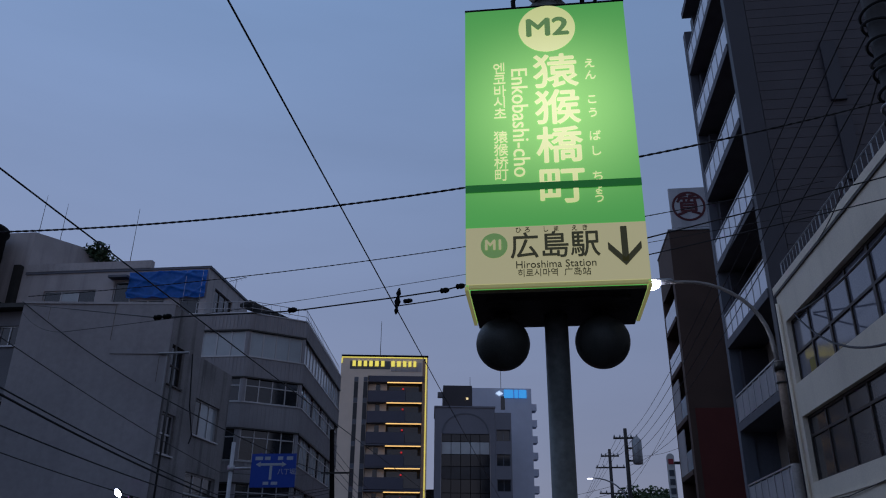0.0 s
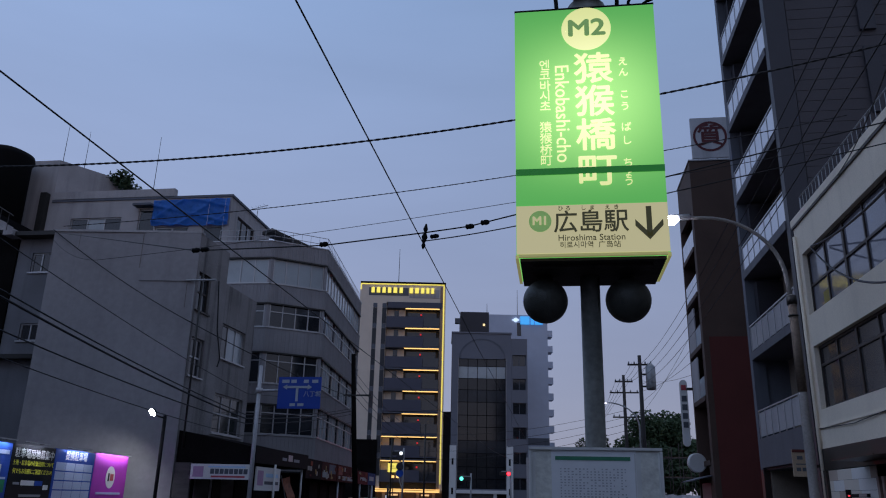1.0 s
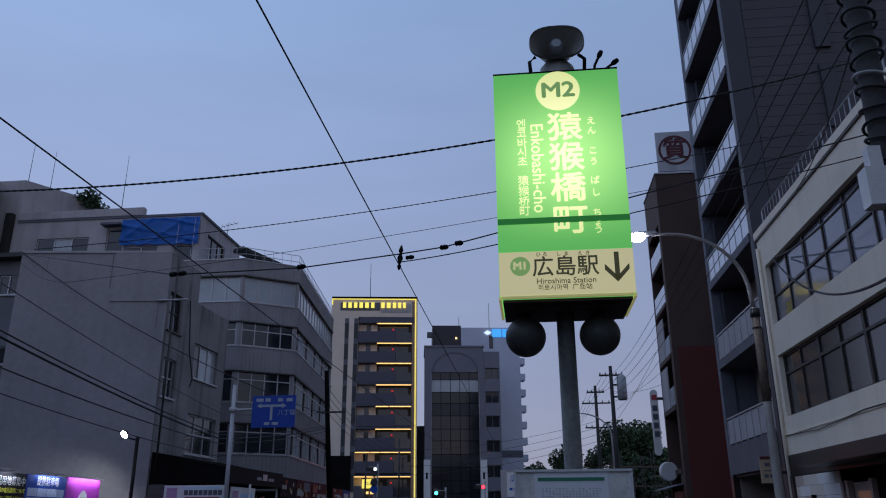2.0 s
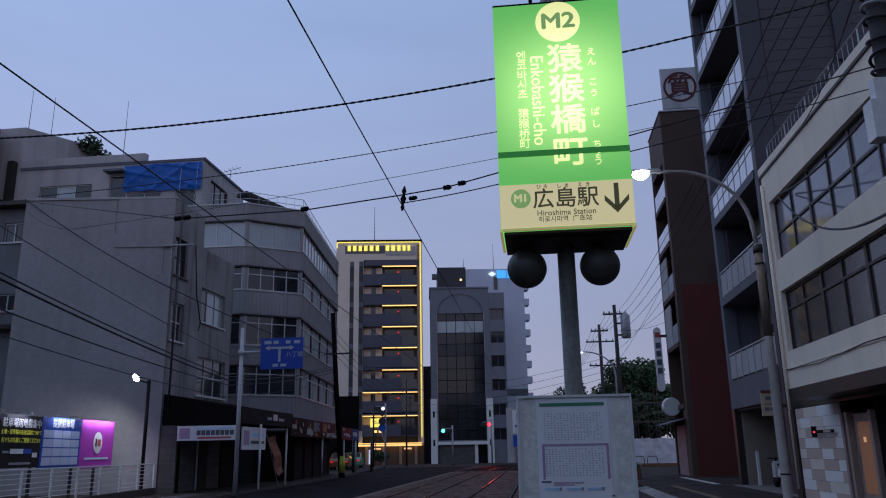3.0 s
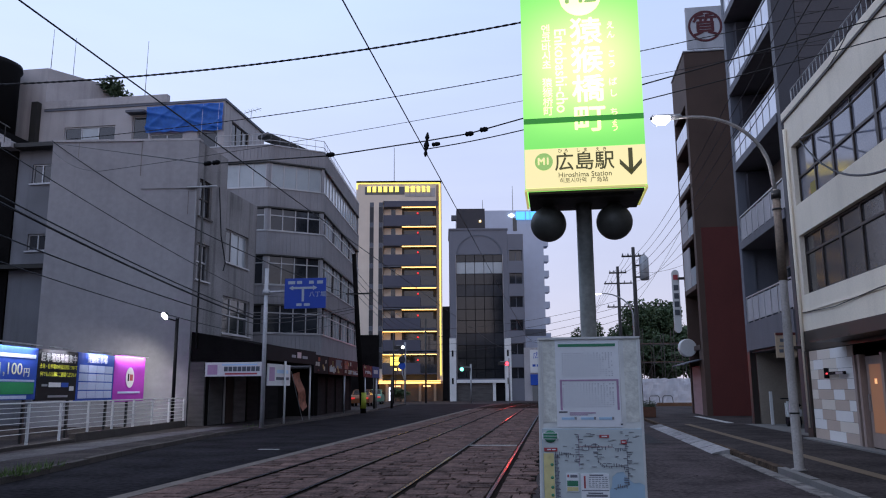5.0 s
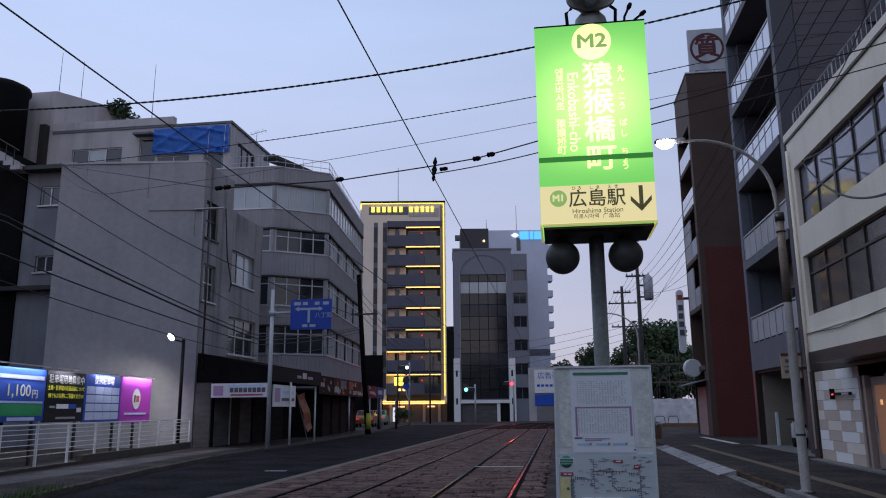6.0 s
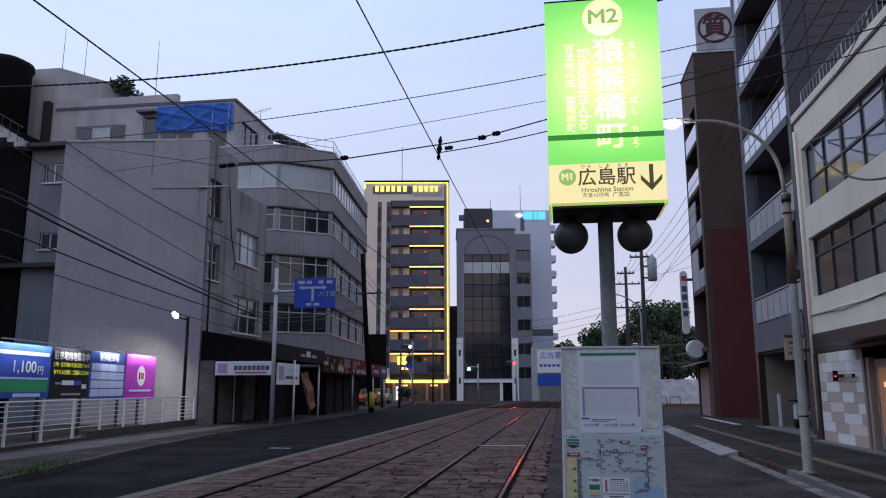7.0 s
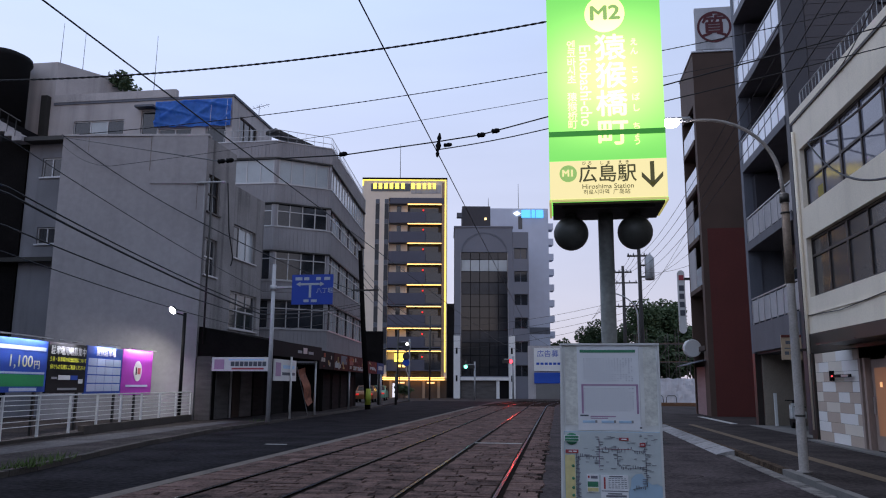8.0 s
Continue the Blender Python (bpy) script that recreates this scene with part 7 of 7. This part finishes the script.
# ---- unseen blocks behind the camera, added to hold back sky light ----
for name, lab, dims, m in (("sky_blocker", "unseen plain grey block added to cut sky light", (-28, -13.6, -60, 6, 0.1, 11), GREYFRONT), ("sky_blocker", "unseen plain dark block added to cut sky light", (7.6, 22, -60, 4.6, 0.1, 14), BLOCKWALL), ("sky_blocker", "unseen concrete block added to close off the sky", (-34, 30, -80, -62, 0.0, 10), PALECONC), ("sky_blocker", "unseen concrete block added beyond the car park to cut sky light", (-52, -36, -40, 36, 0.1, 14), PALECONC)):
    b = thing(name, (dims[0], dims[2], dims[4]), lab, "building")
    bar_part("wall", m, b, *dims)
    bar_part("roof", GREYBAND, b, dims[0] - 0.1, dims[1] + 0.1, dims[2] - 0.1, dims[3] + 0.1, dims[5] + 0.01, dims[5] + 0.3)
# weeds along the kerb
verts, faces = [], []
rnd = random.Random(21)
for cx, cy, n in ((-9.75, 13.6, 130), (-9.95, 14.4, 90), (-10.1, 15.4, 40), (-12.4, 32.0, 25)):
    for i in range(n):
        p = Vector((cx + rnd.gauss(0, 0.12), cy + rnd.gauss(0, 0.35), 0.1))
        a = rnd.uniform(0, 6.28)
        w = Vector((math.cos(a), math.sin(a), 0)) * 0.012
        top = p + Vector((rnd.gauss(0, 0.07), rnd.gauss(0, 0.07), rnd.uniform(0.06, 0.2)))
        k = len(verts)
        verts += [p - w, p + w, top]
        faces.append((k, k + 1, k + 2))
me = bpy.data.meshes.new("weeds")
me.from_pydata(verts, [], faces)
me.materials.append(mk("weed_green", (0.07, 0.12, 0.03), 0.8, bump=0))
tagged(new("weeds", me), "green weeds growing along the kerb", "weeds", kind="stuff")

# ---- painted marks and repairs ----
ROADWHITE = mk("worn_road_paint", (0.42, 0.42, 0.40), 0.8, var=0.5, scale=6, fine=40)
ROADYELLOW = mk("worn_tactile_line", (0.14, 0.10, 0.06), 0.85, var=0.3, scale=2)
for x0, x1, y0, y1, z, m, lab in ((-2.33, -1.0, 22.6, 22.78, 0.03, ROADWHITE, "white stop line between tram rails"), (5.3, 5.55, 6, 34, 0.104, ROADYELLOW, "faded yellow guide line on the pavement"), (7.2, 7.5, 35, 43, 0.104, ROADWHITE, "white parking line"), (-8.0, -7.4, 21.2, 21.35, 0.006, ROADWHITE, "scrap of white road paint")):
    bm = bmesh.new()
    box(bm, x0, x1, y0, y1, z - 0.003 if z > 0.02 else 0.0, z + 0.003)
    solo("road_marking", bm, m, lab, "road marking", kind="structure")
# cracks and scuffs in the asphalt
rnd = random.Random(5)
for x, y, n in ((1.6, 13.2, 16), (2.3, 15.0, 12), (1.2, 17.5, 14), (2.8, 11.5, 10), (-8.0, 18.5, 16), (-9.2, 22.0, 12), (6.0, 20.0, 10), (1.0, 9.5, 12), (1.9, 10.2, 9)):
    z = 0.103 if x > 5 else 0.007 if x < 0 else 0.003
    bm = bmesh.new()
    p, a = Vector((x, y, z)), rnd.uniform(0.3, 1.2)
    for k in range(n):
        a += rnd.gauss(0, 0.5)
        q = p + Vector((math.cos(a), math.sin(a), 0)) * rnd.uniform(0.06, 0.16)
        s = Vector((-math.sin(a), math.cos(a), 0)) * rnd.uniform(0.004, 0.014)
        box_v = [bm.verts.new(v) for v in (p - s, p + s, q + s, q - s)]
        f = bm.faces.new(box_v)
        p = q
    solo("road_crack", bm, JOINT, "dark crack in the worn asphalt", "crack", "road cracks", "structure")
PATCH = mk("tar_patch", (0.018, 0.018, 0.02), 0.8, var=0.5, scale=1.5, fine=50, bump=0.6, spec=0.2)
for x0, x1, y0, y1 in ((0.9, 3.2, 24.0, 31.0),):
    bm = bmesh.new()
    box(bm, x0, x1, y0, y1, -0.01, 0.004)
    solo("road_patch", bm, PATCH, "darker tar repair patch in the road", "road patch", "road patches", "structure")
RAMP = mk("worn_ramp", (0.24, 0.235, 0.235), 0.75, var=1.2, scale=2.5, fine=9, bump=0.5, random_piece=0.4)
for i in range(8):
    y = 20.2 + 1.7 * i
    bm = bmesh.new()
    x = kerb_right(y)
    out = [(x - 0.42, 0.012), (x + 0.02, 0.012), (x + 0.02, 0.115), (x - 0.05, 0.115), (x - 0.40, 0.03)]
    lo = [bm.verts.new((a, y, b)) for a, b in out]
    hi = [bm.verts.new((a + 0.013, y + 1.6, b)) for a, b in out]
    bm.faces.new(lo)
    bm.faces.new(hi[::-1])
    for k in range(5):
        bm.faces.new((lo[k], hi[k], hi[(k + 1) % 5], lo[(k + 1) % 5]))
    solo("kerb_ramp", bm, RAMP, "pale metal kerb ramp block", "kerb ramp", "kerb ramps")

# ---- stone paving between and beside the rails ----
bands = [(-6.32, -5.45), (-5.30, -3.99), (-3.84, -2.41), (-2.26, -0.97), (-0.82, -0.30)]
count = 0
rest_v, rest_f = [], []
CUBE = ((3, 2, 1, 0), (4, 5, 6, 7), (0, 1, 5, 4), (1, 2, 6, 5), (2, 3, 7, 6), (3, 0, 4, 7))
rnd = random.Random(11)
for bi, (xa, xb) in enumerate(bands):
    y = 7.5 + rnd.random() * 0.3
    while y < 64:
        d = rnd.choice((0.2, 0.24, 0.28, 0.33, 0.40))
        wide = xb - xa
        n = rnd.choice((2, 3, 3, 4)) if wide > 1 else rnd.choice((1, 2, 2))
        cuts = [xa] + [xa + wide * (k + 1 + rnd.uniform(-0.3, 0.3)) / n for k in range(n - 1)] + [xb]
        if bi == 4:
            cuts[-1] += rnd.uniform(-0.1, 0.1)
        for lo, hi in zip(cuts, cuts[1:]):
            g = rnd.choice((0.004, 0.006, 0.008, 0.01, 0.012, 0.018, 0.035))
            h = 0.016 + rnd.uniform(0, 0.014)
            c = 0.006
            chip = rnd.uniform(0.03, 0.12) if rnd.random() < 0.12 else 0.0
            sh = [(lo + 0.004 + chip, y + rnd.uniform(-0.012, 0.012)), (hi - rnd.uniform(0.004, 0.02), y + rnd.uniform(-0.012, 0.012)), (hi - rnd.uniform(0.004, 0.02), y + d - g), (lo + rnd.uniform(0.004, 0.02), y + d - g + rnd.uniform(-0.01, 0.01))]
            vs = [(px, py, 0.002) for px, py in sh] + [(px + (c if k in (0, 3) else -c), py + (c if k < 2 else -c), h + rnd.uniform(-0.004, 0.004)) for k, (px, py) in enumerate(sh)]
            if y < 18 and count < 300 and bi > 0:
                me = bpy.data.meshes.new("paving_slab")
                me.from_pydata(vs, [], CUBE)
                me.materials.append(SETT)
                ob = new("paving_slab", me)
                ob.parent = track_bed
                count += 1
            else:
                k = len(rest_v)
                rest_v += vs
                rest_f += [tuple(i + k for i in f) for f in CUBE]
        y += d
me = bpy.data.meshes.new("paving_slabs")
me.from_pydata(rest_v, [], rest_f)
me.materials.append(SETT)
ob = tagged(new("paving_slabs", me), kind="stuff")
ob.parent = track_bed
bm = bmesh.new()
strip(bm, -6.62, -6.34, [6, 20, 40, 62], 0.0, 0.02, path=lambda o, y: o)
ob = part("edge_strip", bm, mk("edge_concrete", (0.125, 0.104, 0.088), 0.85, var=0.6, scale=1.2, bump=0.4), track_bed)
